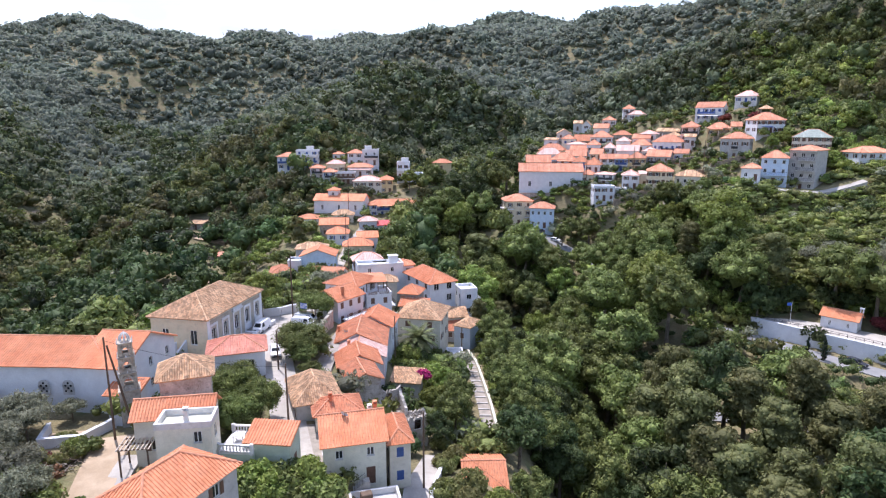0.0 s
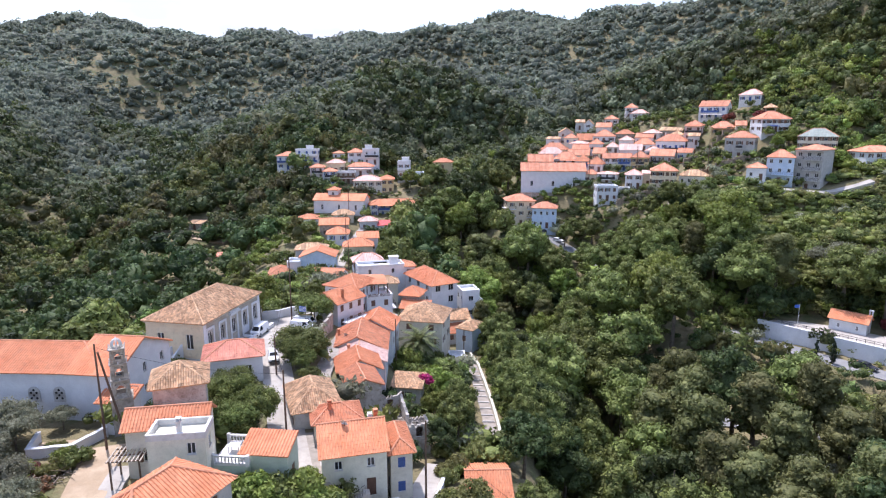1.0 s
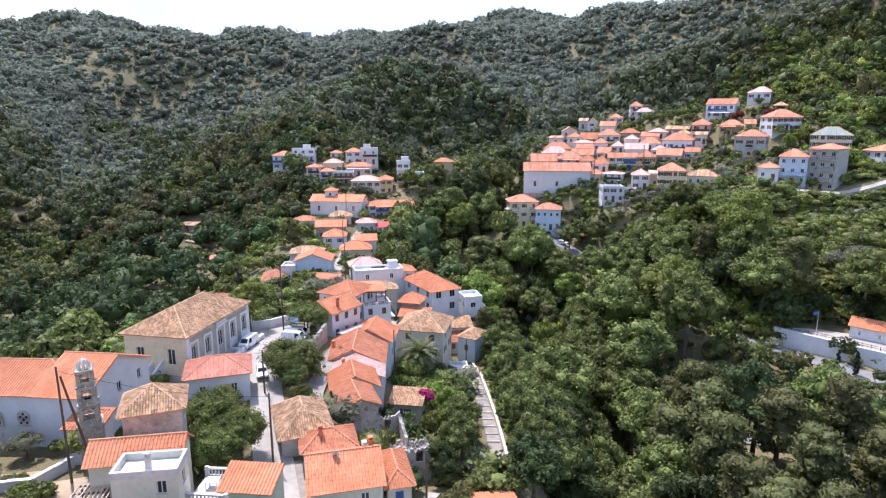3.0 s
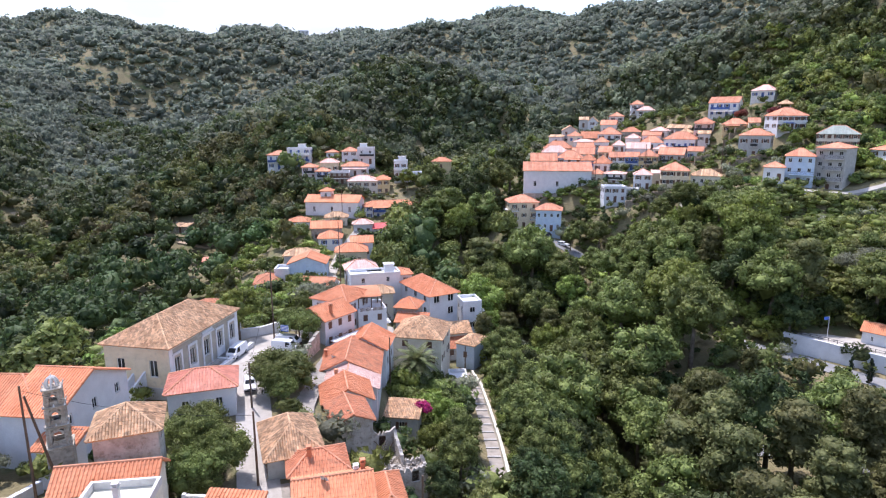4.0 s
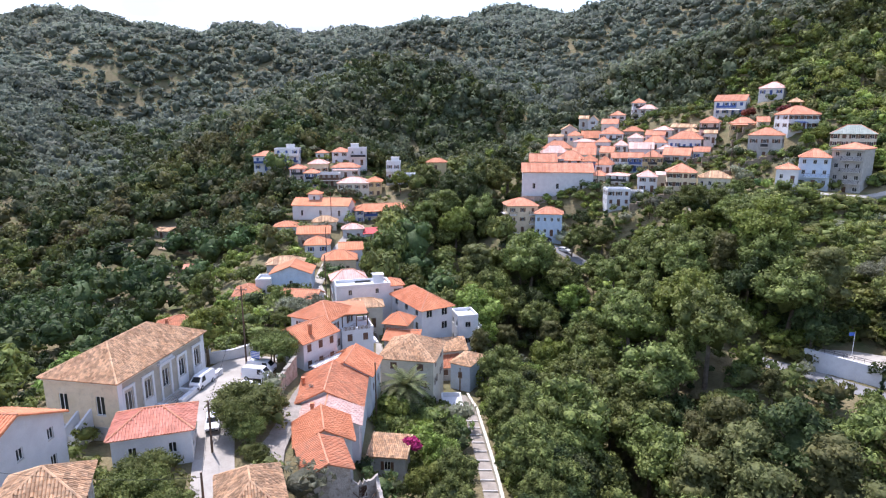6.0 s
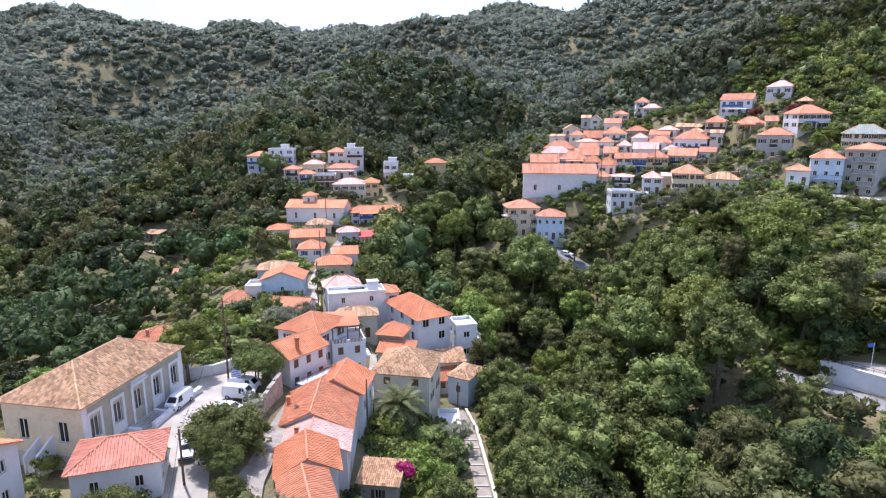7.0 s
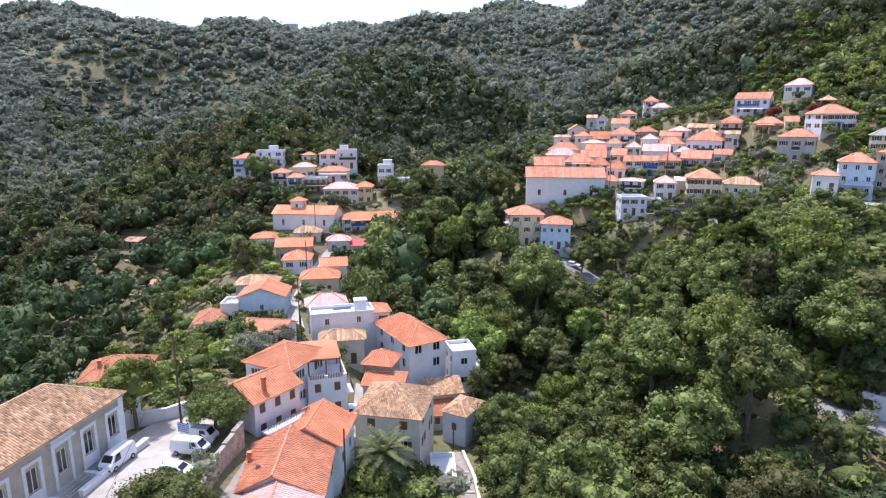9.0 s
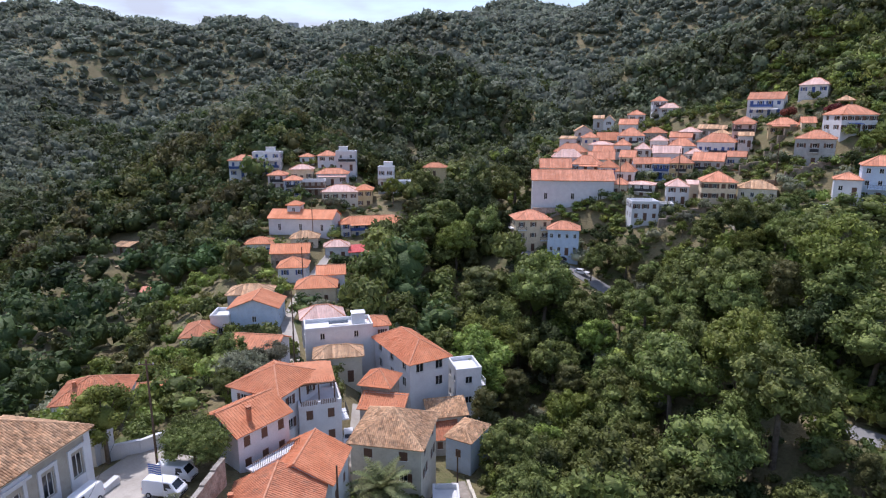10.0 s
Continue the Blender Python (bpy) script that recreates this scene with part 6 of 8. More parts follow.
# whitewashed outside stair between church and school
st = thing("garden_stair", pose(-41.2, 86.0, 4.4, 0, 0, 62), "whitewashed stone stair with solid parapets", "stairs")
for k in range(8):
    boxpart("step", M["white"], st, k * 0.42, k * 0.42 + 0.46, -0.7, 0.7, -0.6, 0.35 * k + 0.5)
for sy in (-0.85, 0.85):
    bm = bmesh.new()
    q = [bm.verts.new((x, sy + e, z)) for e in (-0.15, 0.15) for x, z in ((-0.2, -0.6), (3.6, -0.6), (3.6, 4.0), (3.0, 4.0), (-0.2, 1.4))]
    bm.faces.new(q[:5])
    bm.faces.new(q[5:][::-1])
    for k in range(5):
        bm.faces.new((q[k], q[5 + k], q[5 + (k + 1) % 5], q[(k + 1) % 5]))
    bmesh.ops.recalc_face_normals(bm, faces=bm.faces)
    part("parapet", bm, M["white"], st)

# cut brush heaped below the garden wall
heap = thing("brush_heap", pose(-40.2, 56.4, ground(-40.2, 56.4)), "heap of dry reddish-brown cut brush beside the footpath", "brush heap")
br = random.Random(9)
for k in range(110):
    bm = bmesh.new()
    a = Vector((br.uniform(-2.6, 2.4), br.uniform(-1.4, 1.4), br.uniform(-0.2, 0.5)))
    b = a + Vector((br.uniform(-1.6, 1.6), br.uniform(-1.2, 1.2), br.uniform(0.1, 0.9)))
    tube(bm, a, b, 0.06, 0.02, 5)
    part("branch", bm, M["pale_wood" if k % 4 == 0 else "bark"], heap)
dry = shrub("dry_bush", 143, 1.6, 0.8, M["rust_leaf"], "rust-brown dried-out bush beside the footpath", clumps=12, size=0.11)
dry.matrix_basis = pose(-42.8, 54.8, ground(-42.8, 54.8) - 0.3)
for k in range(22):
    x, y = -46.5 + (k * 37 % 80) * 0.1, 49.5 + (k * 53 % 80) * 0.1
    if math.hypot(x + 36.0, y - 56.0) > 3.2:
        copy_thing(dry, pose(x, y, ground(x, y) - 0.3, 0, 0, k * 50)).scale = (0.7 + 0.1 * (k % 5), 0.7 + 0.1 * (k % 4), 0.6 + 0.15 * (k % 3))
# pergola and terrace of the flat-roofed house
pergola = thing("pergola", pose(-31.0, 55.6, 5.3, 0, 0, 8), "timber pergola with a rail of slats beside the house", "pergola")
for sx in (-1.4, 1.3):
    for sy in (-1.2, 1.2):
        boxpart("post", M["wood"], pergola, sx - 0.07, sx + 0.07, sy - 0.07, sy + 0.07, -0.6, 3.0)
for k in range(9):
    boxpart("slat", M["pale_wood"], pergola, -1.6 + k * 0.38, -1.5 + k * 0.38, -1.5, 1.5, 3.08, 3.16)
for sy in (-1.2, 0.0, 1.2):
    boxpart("beam", M["wood"], pergola, -1.7, 1.6, sy - 0.05, sy + 0.05, 2.96, 3.08)
terr = thing("terrace", pose(-21.3, 58.0, 4.0, 0, 0, -4), "roof terrace with pale paving between two houses", "terrace")
boxpart("slab", M["lime"], terr, -1.7, 1.9, -2.2, 2.2, 3.0, 3.2)
boxpart("wall", M["green"], terr, -1.7, 1.9, -2.2, 2.2, -1.5, 2.99)
balustrade("balustrade", (-23.0, 56.0), (-19.5, 55.7), 7.2, "weathered white balustrade along a roof terrace", "lime")
balustrade("balustrade", (-22.8, 60.0), (-19.6, 59.8), 7.2, "weathered white balustrade at the back of a roof terrace", "lime")
table = thing("terrace_table", pose(-21.6, 58.2, 7.2), "white square table on a roof terrace", "table")
boxpart("tabletop", M["white"], table, -0.6, 0.6, -0.5, 0.5, 0.70, 0.76, bevel=0.02)
for sx in (-0.5, 0.5):
    for sy in (-0.4, 0.4):
        boxpart("leg", M["white"], table, sx - 0.04, sx + 0.04, sy - 0.04, sy + 0.04, 0, 0.70)

# front steps, tank and flat roof below the gable house
stairs = thing("outside_stairs", pose(-9.0, 58.4, 1.0, 0, 0, 14), "concrete outside stairs with an iron rail", "stairs")
for k in range(8):
    boxpart("step", M["concrete"], stairs, -1.6 + k * 0.28, 1.0, -0.9, 0.0, k * 0.2, k * 0.2 + 0.2)
bm = bmesh.new()
for k in range(8):
    box(bm, -1.5 + k * 0.28, -1.47 + k * 0.28, -0.88, -0.85, k * 0.2 + 0.2, k * 0.2 + 1.1)
tube(bm, (-1.5, -0.86, 1.3), (0.5, -0.86, 2.7), 0.03, n=6)
part("railing", bm, M["iron"], stairs)
house("low flat-roofed outbuilding in front of the gable house", -6.9, 55.4, 5.2, 4.6, 14, -1.4, 1.6, "flat", "grey", "tile_new", None, (0, 1), 1, "none", False)
tank = thing("water_tank", pose(-8.0, 56.2, 1.3, 0, 0, 20), "dark brown metal tank on a flat roof", "tank")
boxpart("body", M["wood"], tank, -0.6, 0.6, -0.45, 0.45, 0.15, 1.05, bevel=0.06)
for sx in (-0.45, 0.45):
    boxpart("foot", M["iron"], tank, sx - 0.05, sx + 0.05, -0.4, 0.4, 0.0, 0.15)

wall_run("lane_wall", [(-1.5, 50.0), (-1.2, 60.0), (0.4, 70.0)], 0.9, 0.3, "white", "low white wall along the lower lane")
for x, y, z in ((-17.2, 117.0, 6.6), (-11.0, 62.0, 8.4), (-16.8, 99.0, 5.0)):
    dish = thing("satellite_dish", pose(x, y, z, 0, 0, 160), "small white satellite dish on a house", "dish")
    bm = bmesh.new()
    bmesh.ops.create_cone(bm, cap_ends=False, segments=18, radius1=0.42, radius2=0.08, depth=0.14, matrix=Matrix.Rotation(1.1, 4, "X"))
    part("bowl", bm, M["frame"], dish)
    bm = bmesh.new()
    tube(bm, (0, 0, -0.9), (0, 0, 0), 0.025, n=6)
    part("mast", bm, M["iron"], dish)

# ruined house beside the rust-orange gable
ruin = thing("ruined_house", pose(-9.0, 78.6, -2.5, 0, 0, 17), "roofless ruined house with crumbling plaster walls, rubble and fallen beams", "ruin")
rr = random.Random(4)


def broken_wall(x0, x1, y0, y1, h, h2=None, mat="ruin"):
    """A wall whose top is ragged: one closed band with an uneven crown."""
    bm = bmesh.new()
    n, along = 16, abs(x1 - x0) > abs(y1 - y0)
    rings = []
    for k in range(n + 1):
        s = k / n
        top = (h + ((h2 or h) - h) * s) * (1 - 0.12 * rr.random()) - (0.35 if rr.random() < 0.2 else 0.0)
        if along:
            x = x0 + (x1 - x0) * s
            ring = [(x, y0, -2), (x, y1, -2), (x, y1, top - 0.1 * rr.random()), (x, y0, top)]
        else:
            y = y0 + (y1 - y0) * s
            ring = [(x0, y, -2), (x1, y, -2), (x1, y, top - 0.1 * rr.random()), (x0, y, top)]
        rings.append([bm.verts.new(c) for c in ring])
    for p, q in zip(rings, rings[1:]):
        for k in range(4):
            bm.faces.new((p[k], p[(k + 1) % 4], q[(k + 1) % 4], q[k]))
    bm.faces.new(rings[0])
    bm.faces.new(rings[-1][::-1])
    bmesh.ops.recalc_face_normals(bm, faces=bm.faces)
    return part("wall", bm, M[mat], ruin)


broken_wall(0.2, 3.6, 2.2, 2.6, 5.2)
broken_wall(3.3, 3.7, -2.2, 2.2, 3.4, 5.0)
broken_wall(-3.9, -3.5, -2.4, 0.6, 3.4)
broken_wall(-3.5, 3.3, -2.5, -2.1, 2.9)
# lower block in front: stone walls round a rubble-filled room
for dims in ((1.4, 5.9, -4.5, -4.15), (1.4, 1.75, -4.15, -2.4), (5.55, 5.9, -4.15, -2.0), (3.7, 5.55, -2.4, -2.05)):
    broken_wall(*dims, 3.6)
put_window(ruin, (1.9, 2.17, 2.9), 0, 0.85, 1.3, "brown", True)
put_window(ruin, (4.4, -4.53, 1.7), 0, 0.85, 1.3, "brown", True)
boxpart("sill_slab", M["lime"], ruin, 1.6, 3.0, -5.5, -4.5, 0.4, 0.55, label="pale concrete canopy slab")
boxpart("rubble_bed", M["stone"], ruin, -3.5, 3.3, -2.1, 2.2, -1.5, 2.0)
boxpart("rubble_bed", M["stone"], ruin, 1.75, 5.55, -4.15, -2.4, -1.5, 2.7)
for k in range(22):
    bm = bmesh.new()
    a = Vector((rr.uniform(-3.0, 2.8), rr.uniform(-1.8, 1.6), rr.uniform(2.0, 2.4)))
    b = a + Vector((rr.uniform(-2.0, 2.2), rr.uniform(-1.2, 1.4), rr.uniform(0.1, 2.2)))
    tube(bm, a, b, 0.08, 0.06, 6)
    part("fallen_beam", bm, M["pale_wood" if k % 3 else "wood"], ruin)
bm = bmesh.new()
for k in range(320):
    c = (rr.uniform(-3.4, 3.2), rr.uniform(-2.0, 2.0), 2.0 + rr.uniform(0.0, 0.5)) if k < 230 else (rr.uniform(1.8, 5.5), rr.uniform(-4.1, -2.4), 2.7 + rr.uniform(0.0, 0.3))
    s = rr.uniform(0.08, 0.26)
    bmesh.ops.create_cube(bm, size=s, matrix=Matrix.Translation(c) @ Euler((rr.random() * 3, rr.random() * 3, rr.random() * 3)).to_matrix().to_4x4())
rub = part("rubble", bm, M["stone"], ruin)
rub["kind"] = "stuff"
house("garden store with a faded brown tiled lean-to roof", -6.0, 94.2, 4.6, 3.4, -8, -4.6, -1.5, "shed", "grey", "tile_old", 0.9, (1, 0), 1, "brown", False, near=True, name="shed", category="shed")

# school: window surrounds, pilasters, doorway and steps
for k in range(5):
    u = -8.45 + 16.9 * (k + 0.5) / 5
    isd = k == 2
    bm = bmesh.new()
    w, z0, z1 = (1.0, 0.0, 4.9) if isd else (0.9, 0.7, 4.75)
    for s in (-1, 1):
        box(bm, 4.8, 4.92, u + s * w - 0.17, u + s * w + 0.17, z0, z1)
    box(bm, 4.8, 4.94, u - w - 0.17, u + w + 0.17, z1, z1 + 0.35)
    if not isd:
        box(bm, 4.8, 4.9, u - w + 0.17, u + w - 0.17, 0.7, 1.95)
    else:
        box(bm, 4.8, 5.25, u - w - 0.5, u + w + 0.5, z1 + 0.35, z1 + 0.6)
        box(bm, 4.8, 5.1, u - w - 0.3, u + w + 0.3, z1 + 0.6, z1 + 0.95)
    part("window_surround" if not isd else "door_surround", bm, M["white"], school)
boxpart("plinth", M["grey"], school, -4.86, 4.88, -8.52, 8.52, -3.4, 0.55)
boxpart("cornice", M["sand"], school, -4.98, 4.98, -8.62, 8.62, 5.85, 6.12)
for s in (-1, 1):
    boxpart("pilaster", M["white"], school, 4.79, 4.9, s * 8.1 - 0.35, s * 8.1 + 0.35, 0.5, 5.85)
steps = thing("school_steps", school.matrix_basis @ pose(4.9, 0, 0), "broad stone steps up to the school door", "steps")
for k in range(5):
    boxpart("step", M["concrete"], steps, 0.0, 1.5 - k * 0.28, -2.0, 2.0, k * 0.16 - 0.3, k * 0.16 - 0.14)
for s in (-1, 1):
    boxpart("cheek_wall", M["white"], steps, 0.0, 1.6, s * 2.25 - 0.22, s * 2.25 + 0.22, -1.0, 0.7)
wall_run("terrace_wall", [(-32.2, 94.0), (-30.6, 103.8)], 0.8, 0.5, "white", "low white wall along the school front")
wall_run("square_wall", [(-36.2, 108.2), (-31.6, 110.4), (-29.2, 113.0), (-27.6, 117.0)], 1.7, 0.35, "white", "whitewashed wall at the end of the square")
house("small white store at the corner of the square", -36.4, 109.6, 3.2, 2.8, -11, 4.2, 6.9, "flat", "white", "tile_new", None, (1, 1), 1, "none", False, name="store", category="store")
wall_run("yard_wall", [(-20.6, 91.5), (-20.8, 98.0), (-20.2, 104.6)], 2.2, 0.4, "stone", "weathered grey retaining wall beside parked cars", top=(6.0, 7.0))
flag = thing("flagpole", pose(-23.2, 98.2, ground(-23.2, 98.2)), "slim white flagpole with a blue and white striped flag", "flagpole")
bm = bmesh.new()
tube(bm, (0, 0, -0.3), (0, 0, 6.6), 0.05, 0.03, 8)
part("shaft", bm, M["frame"], flag)
for k in range(9):
    bm = bmesh.new()
    for s in range(8):
        x0, x1 = 0.04 + s * 0.19, 0.04 + (s + 1) * 0.19
        q = [bm.verts.new((x, 0.08 * math.sin(x * 4), 5.3 + k * 0.13 - 0.1 * x + d)) for x, d in ((-x0, 0), (-x1, 0), (-x1, 0.13), (-x0, 0.13))]
        bm.faces.new(q)
    part("stripe", bm, M["flag_blue"] if k % 2 == 0 else M["frame"], flag)
flag.scale = (0.75, 0.75, 0.85)
pole(-27.8, 106.4, 16.8, arm=True)
pole(-18.9, 67.6, 12.0)
pole(-24.3, 83.2, 10.6)
pole(-2.2, 62.0, 8.6, "dark wooden utility pole beside the lane")
pole(-8.9, 105.4, 5.6)
pole(-20.6, 136.0, 9.0)
pole(-24.2, 150.0, 11.6)
pole(-30.6, 186.0, 11.4)
pole(-34.0, 214.4, 17.8)
pole(4.0, 121.0, -2.0)
pole(89.0, 206.4, 35.0)
pole(52.2, 219.4, 30.4)
pole(71.4, 226.4, 32.0)
cable((-18.9, 67.6, 11.6), (-24.3, 83.2, 10.2))
cable((-24.3, 83.2, 10.2), (-27.8, 106.4, 16.2))
cable((-36.6, 61.3, 17.2), (-18.9, 67.6, 11.6))
cable((-2.2, 62.0, 8.2), (24.0, 40.0, 3.0), 3.0)

# awning roof, balustrade and balcony of the white two-storey house
wing = thing("terrace_canopy", b1b.matrix_basis @ pose(0, 0, 0), "orange tiled canopy on dark timber posts over a terrace", "canopy")
for sx, sy in ((-2.3, -1.6), (0.0, -1.9), (2.0, -1.2), (2.0, 2.2)):
    boxpart("post", M["wood"], wing, sx - 0.08, sx + 0.08, sy - 0.08, sy + 0.08, 5.6, 8.0)
v, f = [], []
slope(v, f, (-3.0, -1.6, 8.2), (2.2, -1.0, 7.7), (-3.0, 3.4, 9.0), (2.2, 3.4, 8.7), 0.3, 0.42)
link("tiled_roof", mesh_of("tiled_roof", v, f, M["tile_new"]), wing)
boxpart("beam", M["wood"], wing, -2.6, 2.2, -1.5, -1.35, 7.75, 7.9)
for x0 in (-2.3, 0.1):
    boxpart("balustrade_panel", M["shutter_brown"], wing, x0, x0 + 2.0, -2.88, -2.83, 5.75, 6.35, label="brown pierced balustrade panel")
    for k in range(9):
        boxpart("baluster", M["white"], wing, x0 + 0.1 + 0.22 * k, x0 + 0.2 + 0.22 * k, -2.91, -2.88, 5.75, 6.35)
boxpart("balustrade_panel", M["shutter_brown"], wing, 2.63, 2.68, -2.0, 1.6, 5.75, 6.35, label="brown pierced balustrade panel")
balcony(b1b, 2.62, -0.6, 2.9, 3.0, 1.0, turn=90)
wing2 = thing("gallery_stairs", pose(-16.9, 108.9, 2.6, 0, 0, 54), "white gallery with dark rail along the gabled wing", "gallery")
boxpart("slab", M["white"], wing2, -3.0, 3.4, -1.3, 0.0, 1.9, 2.1)
boxpart("wall", M["white"], wing2, -3.0, 3.4, -1.3, -0.9, -3.0, 1.89)
bm = bmesh.new()
for k in range(28):
    box(bm, -2.95 + k * 0.23, -2.92 + k * 0.23, -1.26, -1.22, 2.1, 3.0)
box(bm, -3.0, 3.4, -1.28, -1.2, 3.0, 3.06)
part("railing", bm, M["wood"], wing2)
# balconies of the tall house over the gorge, guest house and the grey houses
balcony(bgw, 2.1, 0.4, 4.0, 4.0, 1.1, rail="frame", turn=90)
balcony(bgw, 2.1, 0.4, 7.0, 4.0, 1.1, rail="frame", turn=90)
for k in (1, 2):
    for sx in (-3.2, 3.2):
        balcony(hotel, sx, -4.2, 3.0 * k + 0.1, 2.4, 1.1)
    balcony(hotel, -4.9, 0.0, 3.0 * k + 0.1, 3.2, 1.1, turn=270)
for k in (1, 2, 3):
    balcony(tall, 1.0, -4.5, 3.12 * k, 4.8, 1.3, "grey")
balcony(mid, 0.6, -3.3, 3.0, 6.0, 1.4, "blue")
boxpart("roof_slab", M["grey"], tall, -3.8, 3.8, -5.6, -4.5, 12.0, 12.25)
# roof terrace of the white parapet house
stack = thing("roof_hut", pose(-13.0, 151.6, 5.2, 0, 0, 15), "small white stair hut on a flat roof", "roof hut")
boxpart("body", M["white"], stack, -1.1, 1.1, -0.9, 0.9, -0.3, 1.7, bevel=0.03)
boxpart("cap", M["white"], stack, -1.25, 1.25, -1.05, 1.05, 1.7, 1.82)
boxpart("solar_panel", M["glass"], stack, -5.2, -1.8, -1.2, 0.2, 0.35, 0.45)

# stepped lane parapet, chapel terrace wall
wall_run("lane_parapet", [(8.2, 82.0), (8.0, 92), (7.7, 99), (7.2, 107), (6.75, 116), (5.5, 123.5)], 0.9, 0.3, "sand", "pale parapet along the stepped lane")
lane_steps = thing("lane_steps", pose(0, 0, 0), "shallow concrete risers across the lane", "steps")
for k in range(12):
    yy_ = 88.5 + k * 2.7
    xx_ = 6.75 - max(0.0, yy_ - 92) * 0.05
    gz_ = ground(xx_, yy_) + 0.2
    boxpart("riser", M["grey"], lane_steps, xx_ - 0.95, xx_ + 0.95, yy_ - 0.12, yy_ + 0.12, gz_ - 0.3, gz_ + 0.1)
wall_run("retaining_wall", [(72.6, 135.0), (76.8, 130.0), (81.1, 124.8), (85.2, 120.2), (89.3, 115.6), (98.0, 105.5), (106, 96)], 4, 0.6, "white", "long whitewashed retaining wall below the chapel", top=(-4.3, -4.3))
TERRACE = [(72.8, 135.2), (77.0, 130.2), (81.3, 125.0), (85.4, 120.4), (89.5, 115.8), (98.2, 105.7)]
bm = bmesh.new()
rows = []
for i, (x, y) in enumerate(TERRACE):
    deep = (1.0, 6.0, 8.5, 9.0, 9.0, 8.0)[i]
    rows.append([bm.verts.new((x + 0.74 * k, y + 0.67 * k, z)) for k, z in ((0.2, -6.6), (0.2, -4.66), (0.2 + deep / 2, -4.62), (0.2 + deep, -4.6), (0.2 + deep, -6.6))])
for a, b in zip(rows, rows[1:]):
    for k in range(4):
        bm.faces.new((a[k], b[k], b[k + 1], a[k + 1]))
bm.faces.new(rows[0])
bm.faces.new(rows[-1][::-1])
bmesh.ops.recalc_face_normals(bm, faces=bm.faces)
me = bpy.data.meshes.new("pavement_chapel")
bm.to_mesh(me)
bm.free()
me.materials.append(M["concrete"])
tagged(new("pavement_chapel", me), "pale paved terrace round a small chapel", "pavement", kind="structure")
railing = thing("railing", pose(0, 0, 0), "thin dark iron railing along the chapel terrace", "railing")
for (xa, ya), (xb, yb) in zip(TERRACE, TERRACE[1:]):
    for z in (-3.95, -3.55):
        bm = bmesh.new()
        tube(bm, (xa + 0.3, ya + 0.3, z), (xb + 0.3, yb + 0.3, z), 0.04, n=6)
        part("rail", bm, M["iron"], railing)
    for k in range(4):
        bm = bmesh.new()
        x, y = xa + (xb - xa) * k / 4 + 0.3, ya + (yb - ya) * k / 4 + 0.3
        tube(bm, (x, y, -4.66), (x, y, -3.5), 0.045, n=6)
        part("post", bm, M["iron"], railing)
chflag = thing("flagpole", pose(80.2, 132.4, -5.0), "white flagpole beside the chapel terrace", "flagpole")
bm = bmesh.new()
tube(bm, (0, 0, -0.3), (0, 0, 5.2), 0.06, 0.04, 8)
part("shaft", bm, M["frame"], chflag)
boxpart("flag", M["flag_blue"], chflag, -1.1, -0.05, -0.02, 0.02, 4.3, 5.0)
bm = bmesh.new()
cote = thing("bellcote", pose(92.2, 126.4, -0.7, 0, 0, -46), "small white bellcote on the chapel gable", "bellcote")
box(bm, -0.35, -0.15, -0.25, 0.25, -0.6, 1.0)
box(bm, 0.15, 0.35, -0.25, 0.25, -0.6, 1.0)
box(bm, -0.42, 0.42, -0.3, 0.3, 1.0, 1.25)
part("frame", bm, M["white"], cote)
# dry stone terraces of the upper village and the left valley
for pts, h in (([(86, 220), (100, 221)], 3.2), ([(84, 226), (101, 228)], 3.0), ([(86, 209), (96, 207), (108, 208)], 2.6), ([(60, 225), (66, 226)], 2.0), ([(100, 234), (110, 236)], 2.4), ([(58, 203), (70, 203)], 2.6),
               ([(-108, 222), (-96, 221), (-86, 219)], 1.2), ([(-104, 232), (-92, 233)], 1.2), ([(-92, 206), (-80, 204)], 1.2), ([(-100, 196), (-88, 193)], 1.2), ([(-86, 198), (-76, 200)], 1.2)):
    wall_run("stone_terrace_wall", pts, h * 0.7, 0.6, "drystone", "dry stone terrace wall on the slope")
wall_run("church_podium", [(28.6, 224.6), (40, 223.6), (51.4, 222.8)], 3.0, 0.6, "stone", "dark stone podium wall below the white church", top=(15.0, 15.0))
wall_run("street_parapet", [(90, 187.2), (98, 181.6), (103, 180.4)], 0.9, 0.35, "white", "pale parapet along the upper street")


